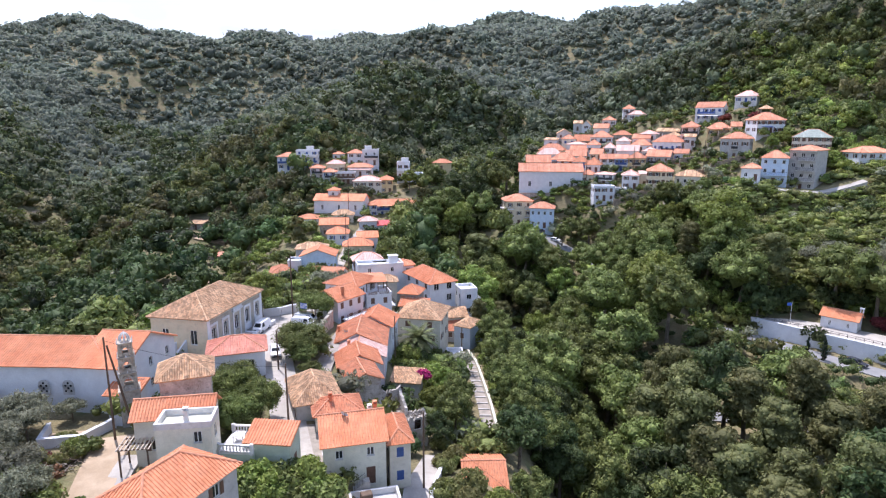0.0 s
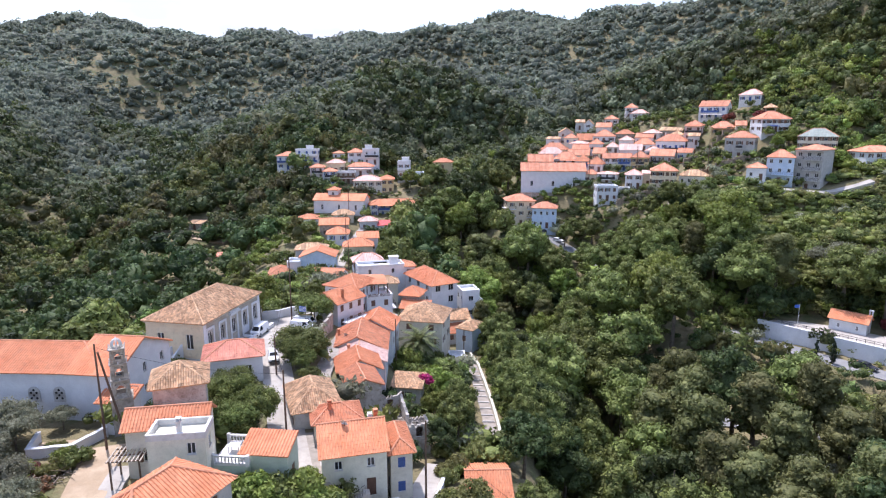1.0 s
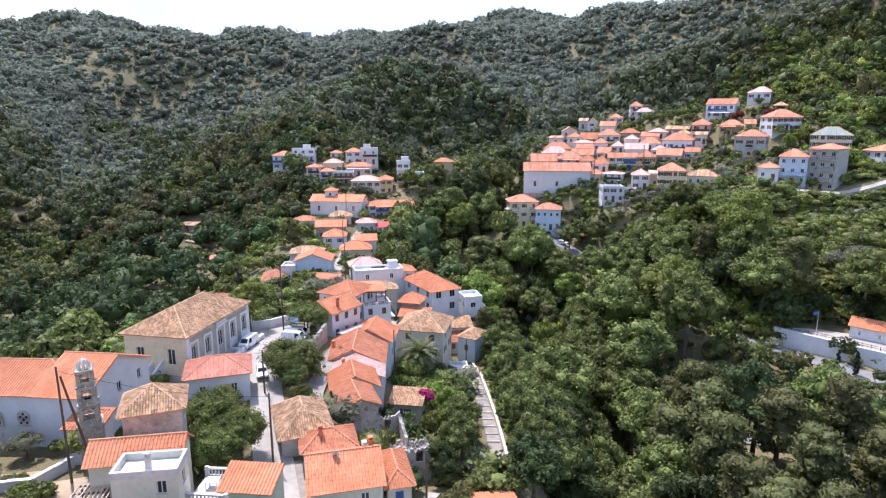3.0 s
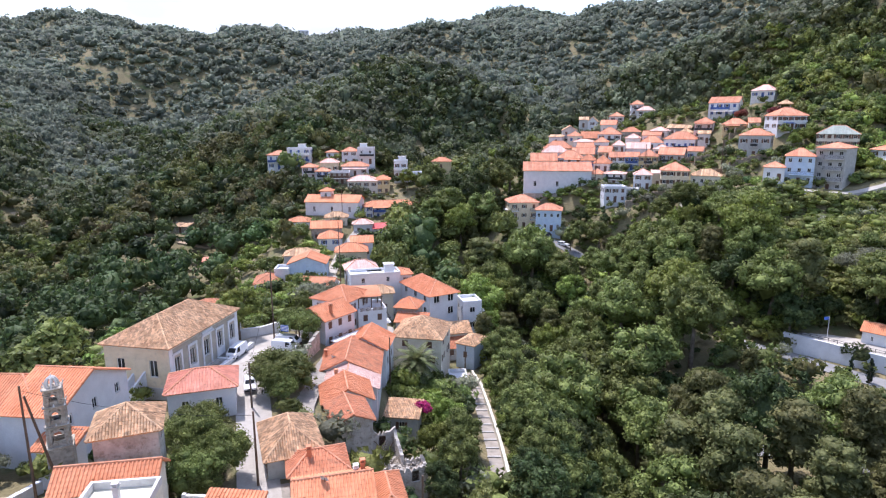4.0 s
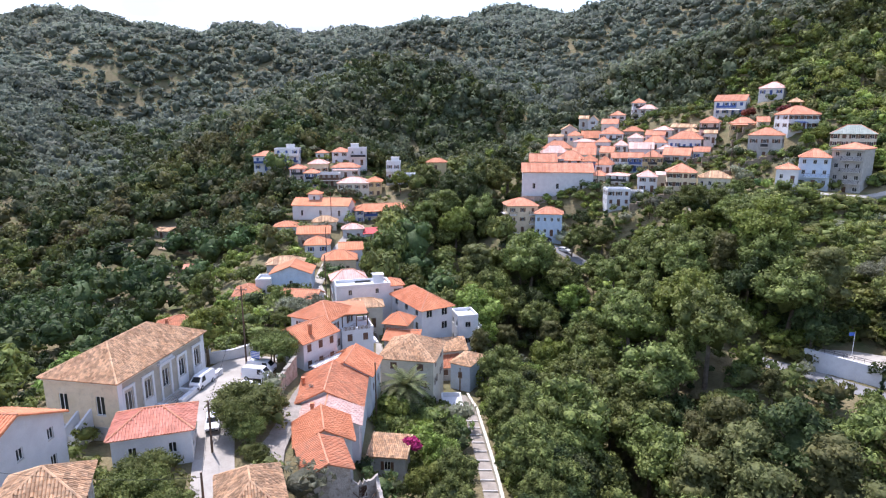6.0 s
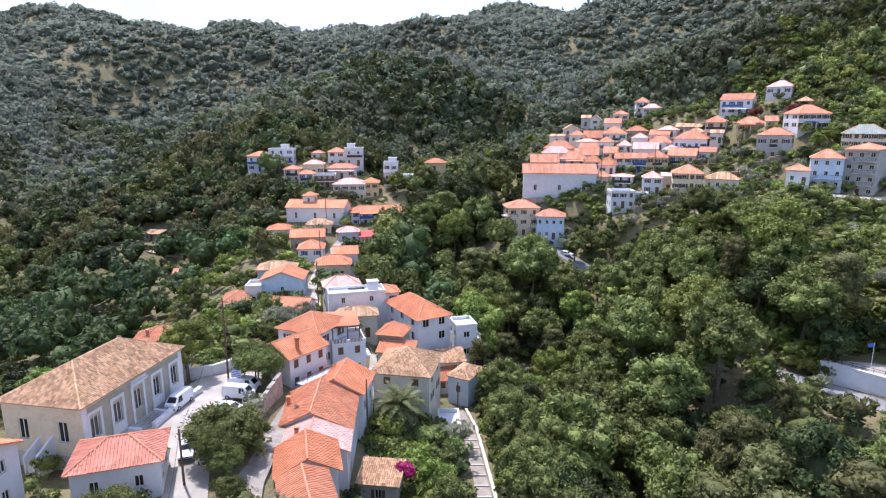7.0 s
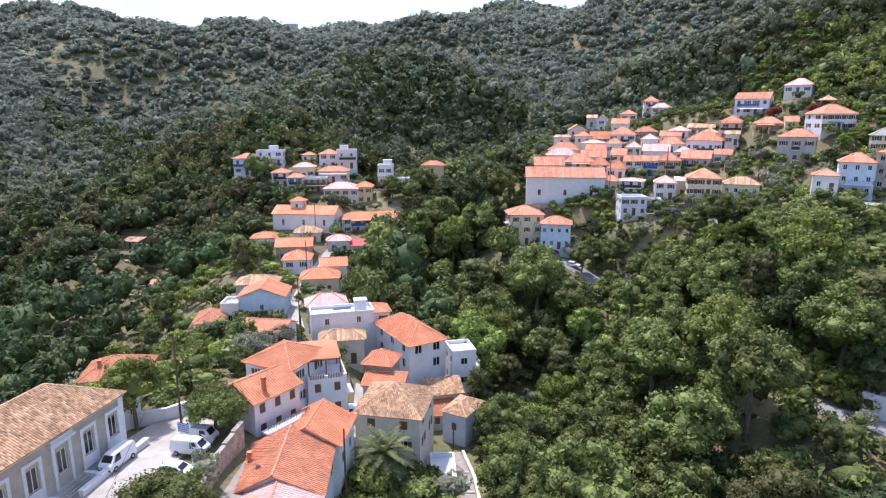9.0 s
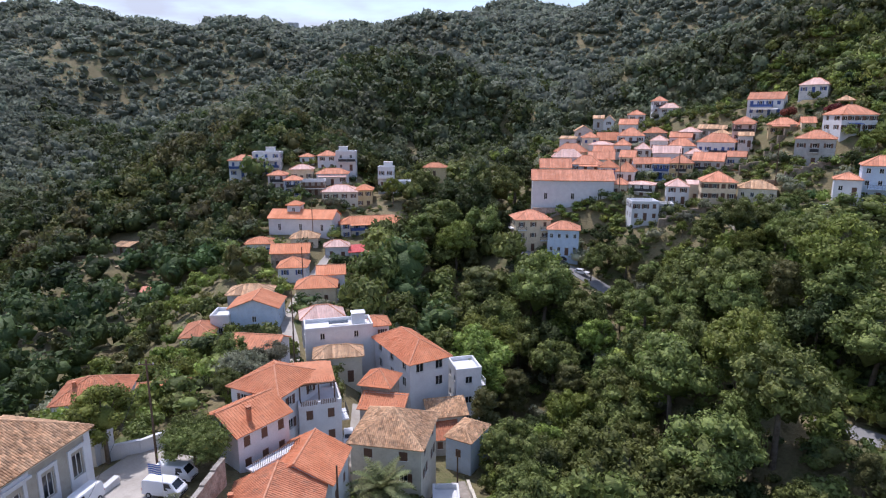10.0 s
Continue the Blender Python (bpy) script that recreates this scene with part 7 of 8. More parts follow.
# ---- single trees and plants ----
def palm(x, y, z, h):
    ob = thing("date_palm", pose(x, y, z), "date palm with a full head of arching fronds", "palm")
    bm = bmesh.new()
    for k in range(9):
        tube(bm, (0, 0, h * k / 9 - (0.6 if k == 0 else 0)), (0, 0, h * (k + 1) / 9), 0.36 - 0.012 * k, 0.30 - 0.012 * k, 10)
    part("trunk", bm, M["bark"], ob)
    prng = random.Random(3)
    for k in range(58):
        a = k * 2.399963
        rise = 1.25 - 1.75 * (k / 58)
        length = prng.uniform(3.9, 4.9)
        v, f = [], []
        p = Vector((0, 0, h))
        d = Vector((math.cos(a) * math.cos(rise), math.sin(a) * math.cos(rise), math.sin(rise)))
        n = 16
        for s in range(n):
            q = p + d * length / n
            side = d.cross(Vector((0, 0, 1))).normalized()
            up = side.cross(d).normalized()
            w = 0.75 * math.sin(math.pi * min(1.0, (s + 2) / (n + 1.5))) ** 0.7
            for sg in (-1, 1):
                i = len(v)
                tip = p + d * 0.35 + side * sg * w + up * 0.18 - Vector((0, 0, 0.25 * w))
                v += [p, q, tip + d * 0.06, tip - d * 0.02]
                f.append((i, i + 1, i + 2, i + 3))
            p = q
            d = (d + Vector((0, 0, -0.095))).normalized()
        link("frond", mesh_of("frond", v, f, M["palm"]), ob)
    KEEP_OUT.append((x, y, 3.0))
    return ob


palm(-4.9, 110.6, ground(-4.9, 110.6), 6.0)
for kind, x, y, s in (("street", -24.4, 66.4, 0.62), ("street", -22.6, 68.6, 0.60), ("street", -26.6, 71.2, 0.66), ("street", -27.8, 75.0, 0.62), ("street", -25.6, 68.8, 0.5), ("street", -23.4, 65.0, 0.4), ("street", -20.6, 84.6, 0.42), ("street", -22.4, 86.0, 0.5), ("street", -19.6, 91.0, 0.36), ("street", -18.6, 80.6, 0.3), ("bright", -34.2, 108.6, 0.80), ("bright", -36.4, 111.0, 0.6), ("street", -23.6, 106.0, 0.70), ("street", -24.6, 108.0, 0.62),
                      ("broad", -26.6, 124.0, 0.5), ("olive", -26.8, 130.4, 1.25), ("broad", -30.4, 137.0, 0.55), ("olive", -25.4, 139.0, 1.0), ("dark", -31.4, 148.6, 0.6), ("broad", -14.2, 128.4, 0.5), ("dark", -13.4, 124.4, 0.42),
                      ("olive", -48.4, 64.0, 0.9), ("olive", -44.6, 66.6, 0.6), ("olive", -51.4, 60.0, 0.8), ("olive", -53.6, 65.0, 0.7), ("olive", -41.6, 52.6, 0.9), ("olive", -45.2, 54.6, 1.0), ("olive", -38.6, 49.8, 0.8), ("olive", -46.6, 61.6, 0.9), ("olive", -49.6, 56.6, 0.7), ("olive", -56.0, 61.0, 0.8), ("olive", -58.0, 68.0, 0.8), ("olive", -47.6, 49.0, 0.7), ("olive", -52.6, 53.0, 0.8),
                      ("broad", 1.0, 100.6, 0.5), ("bright", 0.6, 94.4, 0.52), ("broad", 2.4, 88.6, 0.55), ("bright", -1.6, 87.2, 0.46), ("dark", 0.4, 105.6, 0.4), ("broad", 1.6, 79.6, 0.58), ("dark", -0.6, 74.8, 0.5),
                      ("bright", 72.0, 149.0, 0.75), ("bright", 76.0, 146.0, 0.62), ("olive", 93.4, 146.5, 1.25), ("olive", 99.6, 149.6, 1.2), ("olive", 103.4, 139.9, 1.3), ("cypress", 66.0, 168.0, 1.1), ("cypress", 70.6, 152.0, 1.0), ("cypress", 58.0, 148.0, 1.0), ("cypress", 79.0, 117.4, 0.5), ("cypress", 77.0, 119.8, 0.4), ("bright", 119.0, 213.0, 0.7), ("bright", 113.0, 209.0, 0.6), ("dark", 106.6, 204.0, 0.55),
                      ("broad", 44.0, 203.0, 0.95), ("broad", 49.0, 198.0, 1.0), ("dark", 46.0, 211.0, 0.7), ("bright", 62.0, 197.0, 0.4), ("broad", 67.0, 191.0, 0.5), ("broad", -4.0, 250.0, 1.3), ("bright", -8.0, 256.0, 0.9), ("dark", 6.0, 244.0, 1.6), ("dark", 12.0, 232.0, 1.5),
                      ("bright", -13.0, 234.0, 0.7), ("broad", 2.0, 226.0, 1.4), ("dark", -12.0, 262.0, 0.9), ("broad", 20.0, 236.0, 1.4), ("broad", 14.0, 219.0, 1.3), ("bright", 6.0, 214.0, 1.2), ("dark", 18.0, 225.0, 1.2), ("broad", -5.0, 216.0, 1.1), ("dark", -2.0, 236.0, 1.3), ("dark", 26.0, 246.0, 1.5), ("broad", 38.0, 246.0, 0.8), ("cypress", 84.0, 300.0, 0.8), ("broad", 53.0, 192.0, 0.9), ("bright", 58.0, 190.0, 0.9), ("broad", 63.0, 186.0, 0.9), ("broad", 55.0, 184.0, 0.95), ("dark", 68.0, 181.0, 0.9), ("bright", 74.0, 179.0, 0.8), ("broad", 80.0, 184.0, 0.75), ("broad", 85.0, 188.0, 0.6), ("dark", 51.5, 202.0, 0.5), ("bright", 64.0, 178.0, 0.9), ("broad", 78.0, 175.0, 0.8), ("broad", 40.0, 198.0, 0.8), ("dark", 90.0, 136.0, 0.7), ("dark", 95.0, 133.0, 0.75), ("broad", 100.0, 130.0, 0.8), ("dark", 85.0, 140.0, 0.7), ("broad", 104.0, 124.0, 0.8), ("dark", 93.0, 140.0, 0.8)):
    plant(kind, x, y, s * (0.68 if y > 170 and x > 30 else 0.85 if kind in ("broad", "bright", "dark") else 1.0), group="garden trees")
for k in range(14):      # trees crowding the parapet of the stepped lane
    for j, x in enumerate((11.2, 15.4)):
        y = 82.0 + 3.7 * k + 1.6 * j + (k * 7 % 5) * 0.4
        plant("dark" if (k + j) % 4 == 0 else "broad", x + (k * 3 % 4) * 0.6 - 0.6, y, (0.50, 0.62)[j] + 0.05 * (k * 5 % 4), group="trees beside the stepped lane")
for k in range(30):
    plant("shrub", 10.0 + (k * 7 % 5) * 0.3 - 0.055 * k, 80.0 + 1.5 * k, 0.6 + 0.12 * (k * 3 % 4), group="shrubs along the lane parapet")
plant("street", -22.2, 88.6, 0.86, group="garden trees", tall=0.72)
for k in range(16):
    plant("shrub", -22.5 + 0.75 * k + (k % 3) * 0.3, 52.6 + (k * 5 % 7) * 0.45, 1.0 + 0.25 * (k % 3), group="shrubs below the terrace")
for x, y, s in ((-46.0, 57.0, 1.0), (-42.0, 56.6, 0.9), (-48.0, 52.0, 1.3), (-39.8, 56.2, 0.8), (-44.0, 50.0, 1.3), (3.4, 62.0, 1.3), (1.8, 70.4, 1.2), (4.2, 74.2, 1.5), (0.2, 66.4, 0.9), (12.0, 66.0, 1.4)):
    plant("dry", x, y, s, group="dry shrubs on the slope")
gr = random.Random(21)
for k in range(60):      # overgrown gardens behind the square
    x, y = gr.uniform(-46, -24.5), gr.uniform(112.5, 150)
    if not on_plot(x, y) and all((x - a) ** 2 + (y - b) ** 2 > 6.0 for a, b in STREETS["village_up"]):
        plant("shrub", x, y, gr.uniform(0.8, 1.7), group="shrubs of the gardens behind the square")
for k in range(46):      # dry growth beside the lane and below the garden wall
    x, y = (-49 + gr.uniform(0, 12), gr.uniform(46, 62)) if k < 22 else (gr.uniform(-0.4, 9.5), gr.uniform(52, 80))
    if not on_plot(x, y) and all((x - a) ** 2 + (y - b) ** 2 > 7.0 for q in ("lower_lane", "church_path", "stepped_lane") for a, b in STREETS[q]):
        plant("dry" if k % 3 else "shrub", x, y, gr.uniform(0.6, 1.15), group="dry shrubs on the slope")
bloom = shrub("bougainvillea", 141, 1.3, 0.9, M["bloom"], "magenta flowering bougainvillea over a shed roof", size=0.16)
bloom.matrix_basis = pose(-3.2, 94.8, -2.0)
oleander = shrub("oleander", 142, 2.6, 1.9, M["oleander"], "reddish flowering oleander bush", clumps=14, size=0.22)
oleander.matrix_basis = pose(97.4, 127.0, -5.0)
copy_thing(oleander, pose(118.0, 231.6, 41.6, 0, 0, 40))
copy_thing(oleander, pose(114.6, 249.0, 41.0, 0, 0, 110))
copy_thing(oleander, pose(-42.4, 57.0, ground(-42.4, 57.0) - 0.6, 0, 0, 80)).scale = (0.6, 0.6, 0.45)
for k in range(26):
    x, y = -7.6 + (k * 37 % 100) * 0.105, 97.4 + (k * 61 % 100) * 0.165
    if not (-8.4 < x < -3.2 and 91.5 < y < 97) and not (0.2 < x and 113.5 < y):
        plant("shrub", x, y, 1.0 + 0.35 * (k % 4), group="garden shrubs round the palm")

# ---- woods ----
rng = np.random.default_rng(5)


def village(x, y):
    """True on the built-up spur and in the upper village, where only garden trees stand."""
    spine = -22 - max(0, y - 100) * 0.09
    if y < 260 and spine - (16 if y < 150 else 13) < x < spine + (26 if y < 150 else 14):
        return True
    return (y > 196 and 20 < x < 130 and y < 308 and y > 196 + max(0, 60 - x) * 0.15) or (186 < y < 200 and 90 < x < 122)


# open terraces among the woods
CLEARINGS = [(-86, 196, 4), (-78, 184, 3), (-96, 212, 3.5), (-95, 227, 6), (-80, 204, 5), (-93, 191, 5), (-104, 205, 4), (-112, 236, 5), *((-345 + 13 * k, 521 - 2 * k, 6) for k in range(9)), (205, 300, 16), (144, 250, 8), (156, 252, 7), (-193, 286, 12), (-205, 300, 9), (-182, 272, 7)]
spots = []
y = 36.0
while y < 215:
    x = -150.0
    while x < 175:
        px, py = x + rng.uniform(-2.2, 2.2), y + rng.uniform(-2.2, 2.2)
        if abs(px) < 0.80 * (py - 0) + 26 and not village(px, py) and free(px, py, 0.6) and all((px - a) ** 2 + (py - b) ** 2 > k * k for a, b, k in CLEARINGS):
            spots.append((px, py))
        x += 8.0
    y += 7.7
things, rest = [], {"a": [], "b": [], "c": [], "n": []}
for px, py in spots:
    if -60 < px < -30 and py < 80:
        continue
    r = rng.uniform()
    meadow = (px > 78 and 140 < py < 190 and px - 78 > (py - 150) * -0.4) or (px > 60 and py < 75)
    if meadow:
        if r < 0.22:
            rest["a"].append((px, py, ground(px, py) - 0.3, rng.uniform(0.3, 0.62)))
        continue
    pineland = px > 36 and py < 122
    low = 8 < px <= 38 and py < 108
    kind = ("pine" if r < 0.72 else "broad" if r < 0.84 else "dark") if pineland else ("broad" if r < 0.5 else "dark") if low else ("bright" if r < (0.13 if py < 140 else 0.24) else "broad" if r < 0.82 else "dark" if r < 0.92 else "pine")
    # left valley: its shade is imitated by the darkest leaf colour
    if px < -64 and r < 0.85:
        kind = "dark"
    sunny = -66 < px < -34 and 100 < py < 205
    if sunny and r < 0.55:
        rest["b"].append((px, py, ground(px, py) - 0.3, rng.uniform(0.35, 0.6)))
        continue
    size = rng.uniform(0.74, 1.36) * (0.8 if px < -34 else 1.0)
    if px < 22 and py < 82:
        size *= 0.6
    below = [-(px - a) * 0.6 - (py - b) * 0.8 for a, b in ((66, 138), (72, 131), (77, 124), (82, 116), (88, 109), (94, 101)) if abs((px - a) * 0.8 - (py - b) * 0.6) < 6]
    if any(-6 < d < 5 for d in below):
        continue
    if any(-2 < d < 24 for d in below) or any(abs(px - a) < 5.5 and 0 < b - py < 24 for a, b in ((35, 204), (40, 200), (45, 193))):      # trees shrunk to keep both roads in the camera's view
        size *= 0.4
    elif any(d < 33 for d in below if d > 0):
        size *= 0.62
    if px < 18 and 98 < py < 136:
        size *= 0.5
    if px > 45 and py > 172:
        size *= 0.42 if py > 188 and px < 95 else 0.7
    if px > 8 and py > 58 and len(things) < 150:
        things.append((kind, px, py, size))
    else:
        rest["n" if kind == "pine" else "c" if kind == "dark" else "a"].append((px, py, ground(px, py) - 0.2, size))
for kind, px, py, size in things:
    plant(kind, px, py, size, group="trees of the gorge")


def variant(seed, r, tall, clumps, per, size, shape="round", core=0.5, inner=True):
    v, f, f3, _ = cored(seed, r, tall, clumps, per, size, shape, core, inner)
    return v, f, f3, tall + 1.2


MID = [variant(200 + k, 4.3, 3.9, 14, 46, 0.42) for k in range(4)]
MIDPINE = [variant(220 + k, 3.6, 4.6, 18, 30, 0.42, "pine") for k in range(2)]


def far_variant(seed, clumps=8, per=9, size=0.55, lumps=0):
    """A distant crown: a rough dome with a few leaf clusters breaking its outline."""
    r2 = np.random.default_rng(seed)
    v, f, c, cr = crown_arrays(seed, 3.6, 3.1, clumps, per, size, loose=0.34)
    vs, f3, n = [v], [], len(v)
    for k in range(lumps + 1):
        iv, jf = ico(r2, 2.2 if k == lumps else cr[k] * 0.7, 0.95, 0.26)
        vs.append(iv if k == lumps else iv + c[k])
        f3.append(jf + n)
        n += len(iv)
    return np.concatenate(vs), f, np.concatenate(f3), 2.2


def near_variant(seed, r=3.6, tall=3.2, lumps=3, leaves=22):
    """A nearer crown: several rough lumps under loose leaf clusters."""
    r2 = np.random.default_rng(seed)
    v, f, c, cr = crown_arrays(seed, r, tall, lumps + 6, leaves, 0.36)
    vs, f3, n = [v], [], len(v)
    for k in range(lumps):
        iv, jf = ico(r2, cr[k] * 0.8, 0.85, 0.34)
        vs.append(iv + c[k])
        f3.append(jf + n)
        n += len(iv)
    iv, jf = ico(r2, r * 0.58, tall / r, 0.3)
    vs.append(iv)
    f3.append(jf + n)
    return np.concatenate(vs), f, np.concatenate(f3), tall + 0.6


FAR = [far_variant(240 + k) for k in range(8)]
NEARER = [near_variant(280 + k) for k in range(6)]
BUSH = [variant(260 + k, 4.3, 3.4, 7, 24, 0.44, core=0.62, inner=False) for k in range(5)]
LOW = [variant(320 + k, 3.6, 2.2, 6, 20, 0.42, core=0.62, inner=False) for k in range(4)]
TUFT = [variant(360 + k, 3.6, 2.0, 4, 13, 0.42, core=0.7, inner=False) for k in range(5)]
THICKET = NEARER[:3] + LOW[:3]
# low scrub and small trees over the near slopes
joined_woods("hillside_trees", rest["a"], MID, M["leaf_a"], "dense green broadleaf trees on the valley slopes")
joined_woods("sunny_trees", rest["b"], MID, M["leaf_b"], "low light green trees on the slope below the school")
joined_woods("evergreen_trees", [p for p in rest["c"] if p[1] < 135], MID, M["leaf_c"], "dark green trees on the valley slopes, shade put into their leaves")
joined_woods("valley_evergreens", [(*p[:3], p[3] * 1.45) for p in rest["c"] if p[1] >= 135], NEARER, M["leaf_c"], "dark green trees in the far valley, shade put into their leaves")
joined_woods("pine_trees", rest["n"], MIDPINE, M["needle"], "olive-green pine trees on the valley slopes")
far = []
y = 190.0
while y < 860:
    step = 4.1 + (y - 190) * 0.0052
    x = -0.76 * y - 12
    while x < 0.76 * y + 12:
        px, py = x + rng.uniform(-0.45, 0.45) * step, y + rng.uniform(-0.45, 0.45) * step
        x += step
        if 26 < px < 172 and py < 310 and rng.uniform() < 0.6:
            continue
        if py < 216 and abs(px) < 150 and px < 175:
            continue
        if village(px, py) or not free(px, py, 0.5) if py < 320 else False:
            continue
        far.append((px, py, step))
    y += step * 0.92
# steep faces carry more crowns to the square metre of plan
ax, ay = np.array([p[0] for p in far]), np.array([p[1] for p in far])
steep = np.hypot(hills(ax + 1.5, ay) - hills(ax - 1.5, ay), hills(ax, ay + 1.5) - hills(ax, ay - 1.5)) / 3.0
for k in np.nonzero((steep > 0.5) & (ay < 480))[0]:
    px, py, step = far[k]
    for m in range(1 if steep[k] < 0.8 else 2):
        far.append((px + rng.uniform(-0.6, 0.6) * step, py + rng.uniform(-0.6, 0.6) * step, step))
fx, fy = np.array([p[0] for p in far]), np.array([p[1] for p in far])
hz = hills(fx, fy)
# only crowns seen from the camera's path are kept; far ridge sides stay grass
seen = np.zeros(len(far), bool)
for ex, ey, ez in ((0.0, 0.0, 42.0), (2.0, 49.0, 44.0), (0.0, 25.0, 52.0)):
    clear = np.ones(len(far), bool)
    for k in np.linspace(0.3, 0.985, 34):
        clear &= hills(ex + (fx - ex) * k, ey + (fy - ey) * k) - 2.0 < ez + (hz + 12.0 - ez) * k
    seen |= clear
# woods grow in patches: size, kind and gaps drift slowly over the slopes
patch = np.sin(fx / 23.0 + 2 * np.sin(fy / 31.0)) + np.sin(fy / 19.0 + 1.6 * np.sin(fx / 37.0))
swell = 1 + 0.22 * np.sin(fx / 9.0 + 1.5 * np.sin(fy / 14.0)) * np.sin(fy / 11.0)
pick = rng.uniform(0, 1, len(far))
groups, nearer = {"a": [], "b": [], "c": [], "d": []}, {"a": [], "b": [], "c": [], "d": []}
for (px, py, step), h, q, sw, r, vis in zip(far, hz, patch, swell, pick, seen):
    if not vis:
        continue
    if any((px - a) ** 2 + (py - b) ** 2 < k * k for a, b, k in CLEARINGS) and r < 0.8:
        continue
    if px < -120 and 380 < py < 640 and (h / 6.0) % 1.0 > 0.8 and r < 0.6:      # terraces of the olive groves
        continue
    hill = -110 < px < 70 and 285 < py < 440
    # kind a, with haze in its leaf colour, takes over with distance
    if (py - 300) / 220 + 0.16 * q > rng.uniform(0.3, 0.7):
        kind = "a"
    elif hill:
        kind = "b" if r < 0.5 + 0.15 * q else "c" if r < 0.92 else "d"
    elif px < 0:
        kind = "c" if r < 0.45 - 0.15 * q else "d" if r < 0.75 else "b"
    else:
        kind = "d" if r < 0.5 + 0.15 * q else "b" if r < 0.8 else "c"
    (nearer if py < 300 else groups)[kind].append((px, py, h - 0.30 * step, (0.9 + 0.1 * sw) * step / 4.3 * min(1.7, max(0.55, rng.normal(1.0, 0.26)))))
FARTHEST = [far_variant(340 + k, 5, 6, 0.8) for k in range(8)]
joined_woods("ridge_woods", [p for p in groups["a"] if p[1] > 470], FARTHEST, M["wood_far"], "woods on the far ridges, haze paled into the leaf colour", flat=0.85, vary=0.12)
joined_woods("mountain_woods", [p for p in groups["a"] if p[1] <= 470], FAR, M["wood_far"], "dense mixed woods on the mountain slopes, haze in the leaf colour", vary=0.14)
# both woods carry mid-distance haze in their leaf colour
joined_woods("mountain_pines", groups["b"], FAR, M["wood_mid"], "pine woods on the mountain slopes, greyed for haze")
joined_woods("mountain_broadleaf", groups["d"], FAR, M["wood_mid"], "broadleaf woods on the lower slopes, their green greyed for haze")
joined_woods("mountain_oaks", groups["c"], FAR, M["leaf_c"], "dark oak woods on the mountain slopes")

LANES = [(a, b, 2.6) for line in STREETS.values() for p, q in zip(line, line[1:]) for a, b in [(p[0] + (q[0] - p[0]) * i / 10, p[1] + (q[1] - p[1]) * i / 10) for i in range(11)]]
LANES += [(5.0, 67.4, 4.8), (4.8, 62.6, 4.0), (4.6, 58.6, 3.6)]
LANES += [(-30, y, 5.5) for y in range(88, 114, 3)] + [(81 + i * 2.8, 133.5 - i * 2.6, 6.0) for i in range(7)] + [(-21.3, 58.0, 3.0), (-31.0, 55.6, 2.4), (-36.3, 65.9, 2.0), (-41.8, 62.2, 4.6), (-40.6, 57.6, 3.4), (-43.6, 58.2, 2.4), (-8.4, 78.2, 4.8), (-5.0, 75.6, 2.6), (-24.5, 99.0, 4.0), (-24.5, 103.0, 5.0)]
joined_woods("slope_pines", nearer["b"], NEARER, M["needle"], "pine trees on the slopes round the village")
joined_woods("slope_oaks", nearer["c"], NEARER, M["leaf_c"], "dark oaks on the slopes round the village")
joined_woods("slope_trees", nearer["d"] + nearer["a"], NEARER, M["leaf_a"], "green broadleaf trees on the slopes round the village")
def growth(x, y):
    """How many plants a patch of ground carries: more where it is steep."""
    k = math.hypot(ground(x + 1.5, y) - ground(x - 1.5, y), ground(x, y + 1.5) - ground(x, y - 1.5)) / 3.0
    return 1 + (k > 0.5) + (k > 0.85)


# undergrowth and young trees closing the slopes below and above the upper village
under = {"a": [], "b": [], "c": []}
y = 132.0
while y < 312:
    x = 26.0
    while x < 172:
        px, py = x + rng.uniform(-1.5, 1.5), y + rng.uniform(-1.5, 1.5)
        x += 3.7
        if on_plot(px, py) or any((px - a) ** 2 + (py - b) ** 2 < r * r for a, b, r in LANES) or (33 < px < 47 and 184 < py < 204):
            continue
        r = rng.uniform()
        built = village(px, py) and py > 203
        if (px > 82 and 140 < py < 187) or (py < 150 and px < 60) or (built and py > 226 and r < 0.3):
            continue
        r = rng.uniform()
        grown = 0.34 if 196 < py < 208 and 50 < px < 96 else 0.5 if built else 0.55 if py > 184 and 45 < px < 122 else 1.0
        for m in range(growth(px, py)):
            qx, qy = (px, py) if m == 0 else (px + rng.uniform(-1.6, 1.6), py + rng.uniform(-1.6, 1.6))
            under["a" if r < 0.3 else "b" if r < 0.86 else "c"].append((qx, qy, ground(qx, qy) - 0.4, grown * rng.uniform(0.5, 0.95)))
    y += 3.7
joined_woods("slope_thicket", under["a"], THICKET, M["leaf_a"], "dense green thicket on the slopes round the houses")
joined_woods("bright_thicket", under["b"], THICKET, M["leaf_b"], "dense light green thicket on the slopes round the houses")
joined_woods("dark_thicket", under["c"], THICKET, M["leaf_c"], "dark green thicket on the slopes round the houses")
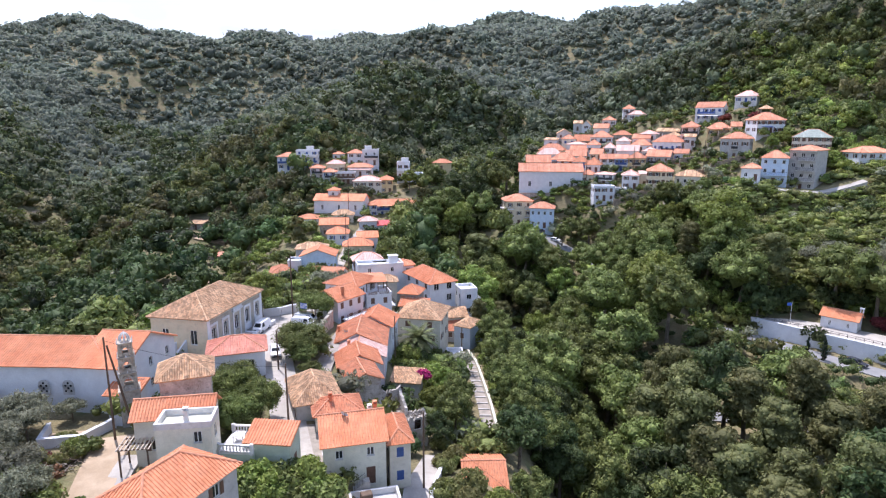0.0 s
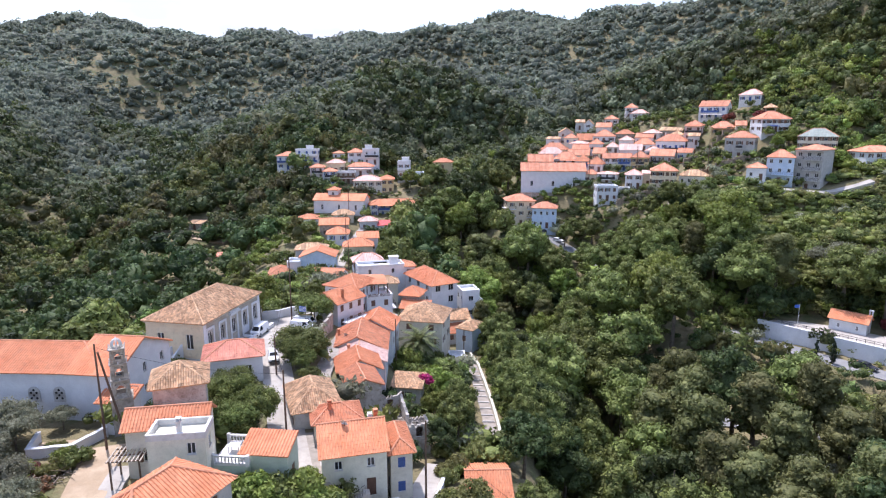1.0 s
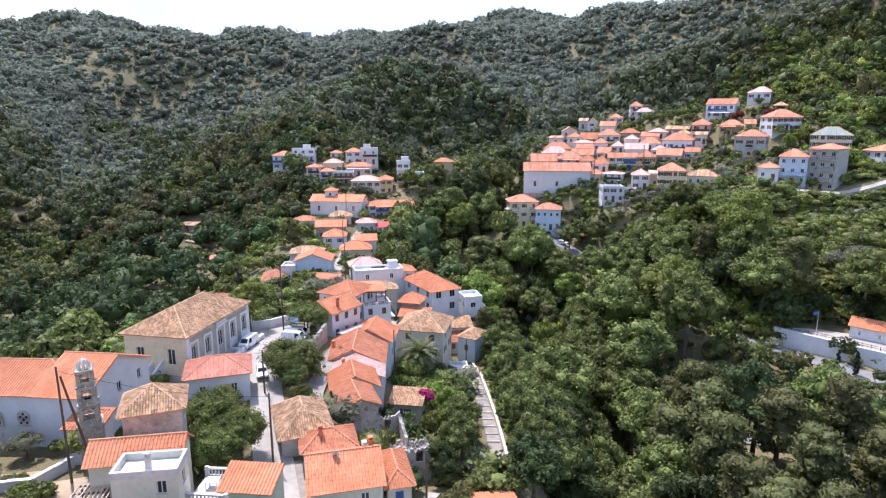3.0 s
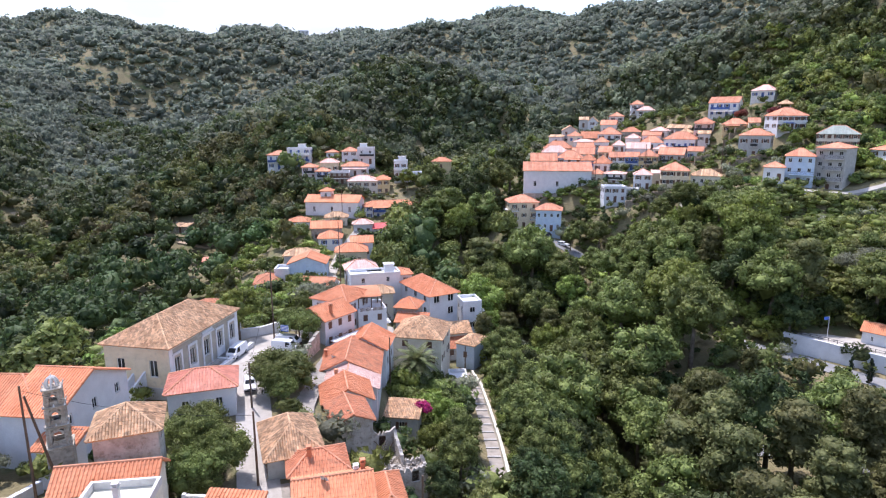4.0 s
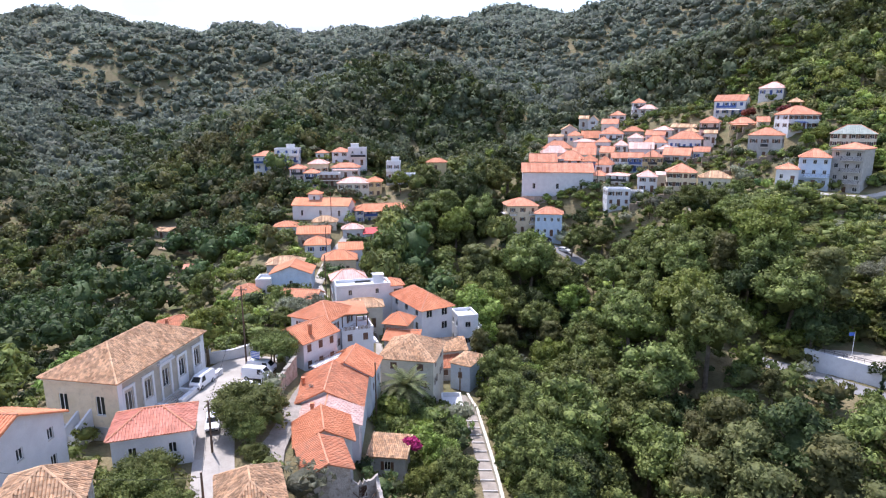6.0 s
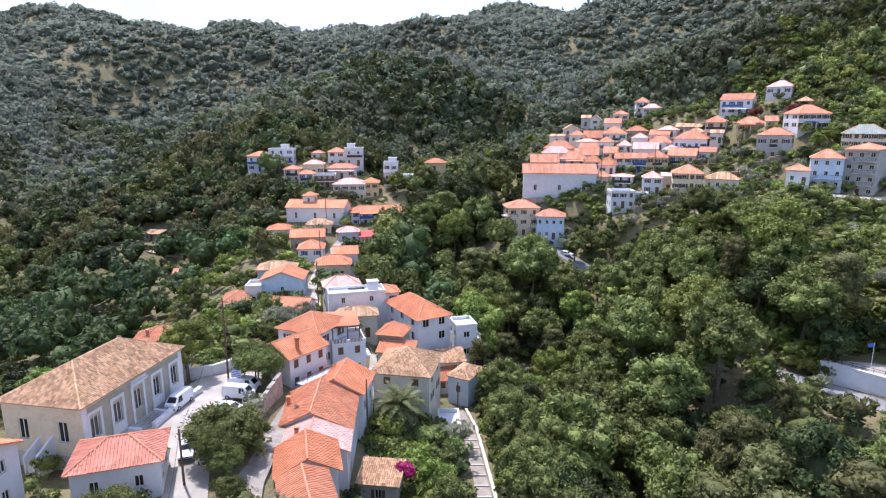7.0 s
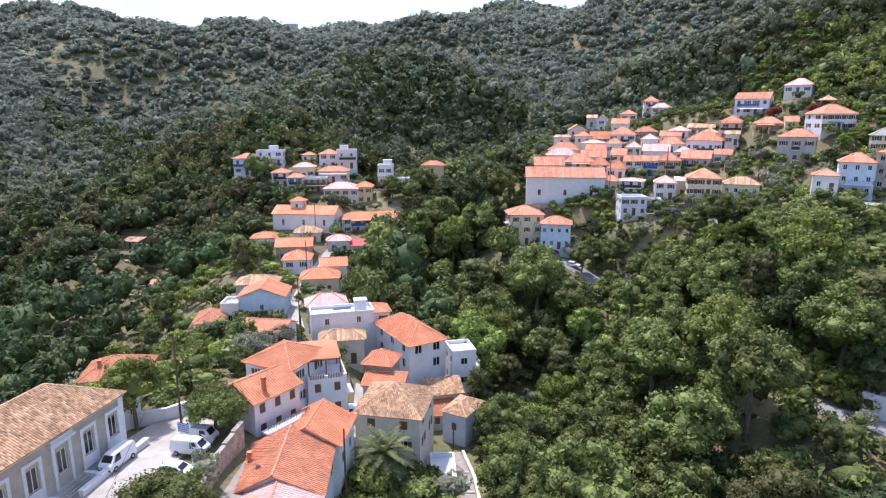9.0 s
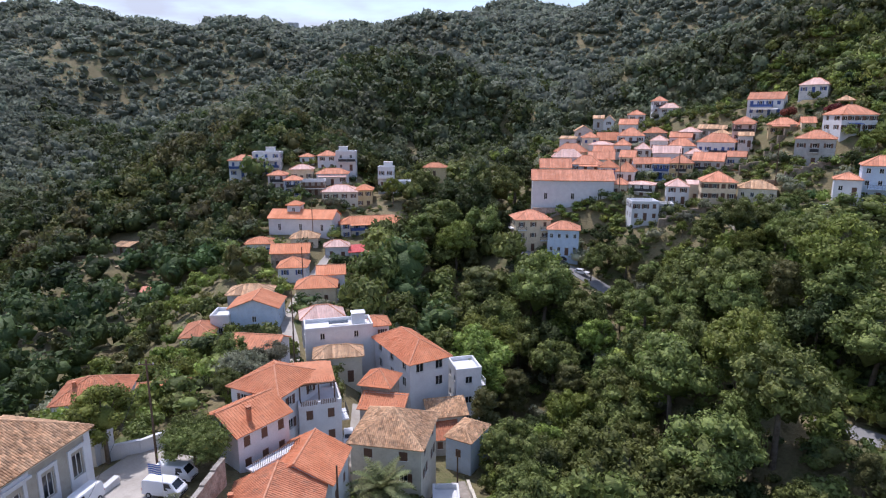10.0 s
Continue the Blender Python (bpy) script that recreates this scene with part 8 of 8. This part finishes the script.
# bushes and small garden trees between the houses and on the banks
bank = {"a": [], "b": [], "c": [], "o": [], "s": []}
y = 40.0
while y < 312:
    x = (-150.0 if y < 216 else -60.0) if y < 270 else 30.0
    while x < 150:
        px, py = x + rng.uniform(-1.2, 1.2), y + rng.uniform(-1.2, 1.2)
        x += 3.0
        if abs(px) > 0.8 * py + 20:
            continue
        if not village(px, py) and not (84 < px and 138 < py < 200) and rng.uniform() < 0.5:
            continue
        if on_plot(px, py) or any((px - a) ** 2 + (py - b) ** 2 < r * r for a, b, r in LANES):
            continue
        r = rng.uniform()
        if -37 < px < -12 and py < 118 and r < 0.2:
            continue
        big = rng.uniform(0.2, 0.42) if r < 0.8 else rng.uniform(0.45, 0.75)
        if px > 86 and 138 < py < 182:
            if r < 0.8:
                if r < 0.74:
                    continue
                bank["a"].append((px, py, ground(px, py) - 0.3, rng.uniform(0.34, 0.6)))
                continue
        if -70 < px < -30 and 100 < py < 205 and r < 0.75:
            bank["b" if r < 0.6 else "s"].append((px, py, ground(px, py) - 0.25, rng.uniform(0.25, 0.5)))
            continue
        bank["a" if r < 0.62 else "c" if r < 0.84 else "o" if r < 0.88 else "a"].append((px, py, ground(px, py) - 0.25, big))
    y += 3.0
for a, b in ((66, 138), (70, 133), (74, 128), (78, 122), (82, 116), (86, 111), (90, 106), (94, 101)):
    for k in range(4, 26, 2):
        px, py = a - 0.6 * k + rng.uniform(-1.5, 1.5), b - 0.8 * k + rng.uniform(-1.5, 1.5)
        r = rng.uniform()
        if k > 5 or r < 0.4:
            bank["a" if r < 0.5 else "c" if r < 0.7 else "s"].append((px, py, ground(px, py) - 0.3, rng.uniform(0.4, 0.85) * (0.5 if k < 12 else 1.0)))
cover = {"s": [], "a": [], "b": []}
y = 134.0
while y < 192:
    x = 76.0
    while x < 158:
        px, py = x + rng.uniform(-1.1, 1.1), y + rng.uniform(-1.1, 1.1)
        x += 2.0
        if on_plot(px, py) or any((px - a) ** 2 + (py - b) ** 2 < r * r for a, b, r in LANES) or px > 0.78 * py + 20:
            continue
        q = math.sin(px / 7 + 1.5 * math.sin(py / 9)) + rng.uniform(-0.7, 0.7)
        lush = rng.uniform() < 0.4
        for m in range(growth(px, py)):
            qx, qy = (px, py) if m == 0 else (px + rng.uniform(-1.2, 1.2), py + rng.uniform(-1.2, 1.2))
            cover[("b" if lush else "s") if q > -1.0 else "b" if q > -1.35 else "a"].append((qx, qy, ground(qx, qy) - rng.uniform(0.4, 1.0), rng.uniform(0.42, 0.78)))
    y += 2.0
joined_woods("meadow_growth", cover["s"], TUFT, M["scrub"], "yellow-green grass tufts and scrub on the open slope", flat=0.95, vary=0.1)
joined_woods("meadow_bushes", cover["a"], LOW, M["leaf_a"], "green bushes on the open slope")
joined_woods("meadow_thicket", cover["b"], TUFT, M["leaf_b"], "light green bushes on the open slope", flat=0.95, vary=0.1)
joined_woods("village_bushes", [p for p in bank["a"] if p[1] >= 150], LOW, M["leaf_a"], "green bushes between the upper houses")
joined_woods("garden_bushes", [p for p in bank["a"] if p[1] < 150], BUSH, M["leaf_a"], "green bushes between houses and on banks")
joined_woods("sunny_bushes", bank["b"], BUSH, M["leaf_b"], "light green bushes on the slope below the school")
joined_woods("evergreen_bushes", bank["c"], BUSH, M["leaf_c"], "dark green bushes between houses and on banks")
joined_woods("olive_bushes", bank["o"], BUSH, M["olive"], "grey-green olive bushes on terraces")
joined_woods("dry_scrub", bank["s"], BUSH, M["scrub"], "yellow-green scrub on the open slope")
# the pattern trees stand in the gorge too
for k, ob in enumerate(o for pool in KINDS.values() for o in pool):
    px, py = 14.0 + 5.2 * (k % 5), 40.0 + 7.0 * (k // 5)
    ob.matrix_basis = pose(px, py, ground(px, py) - 0.2)
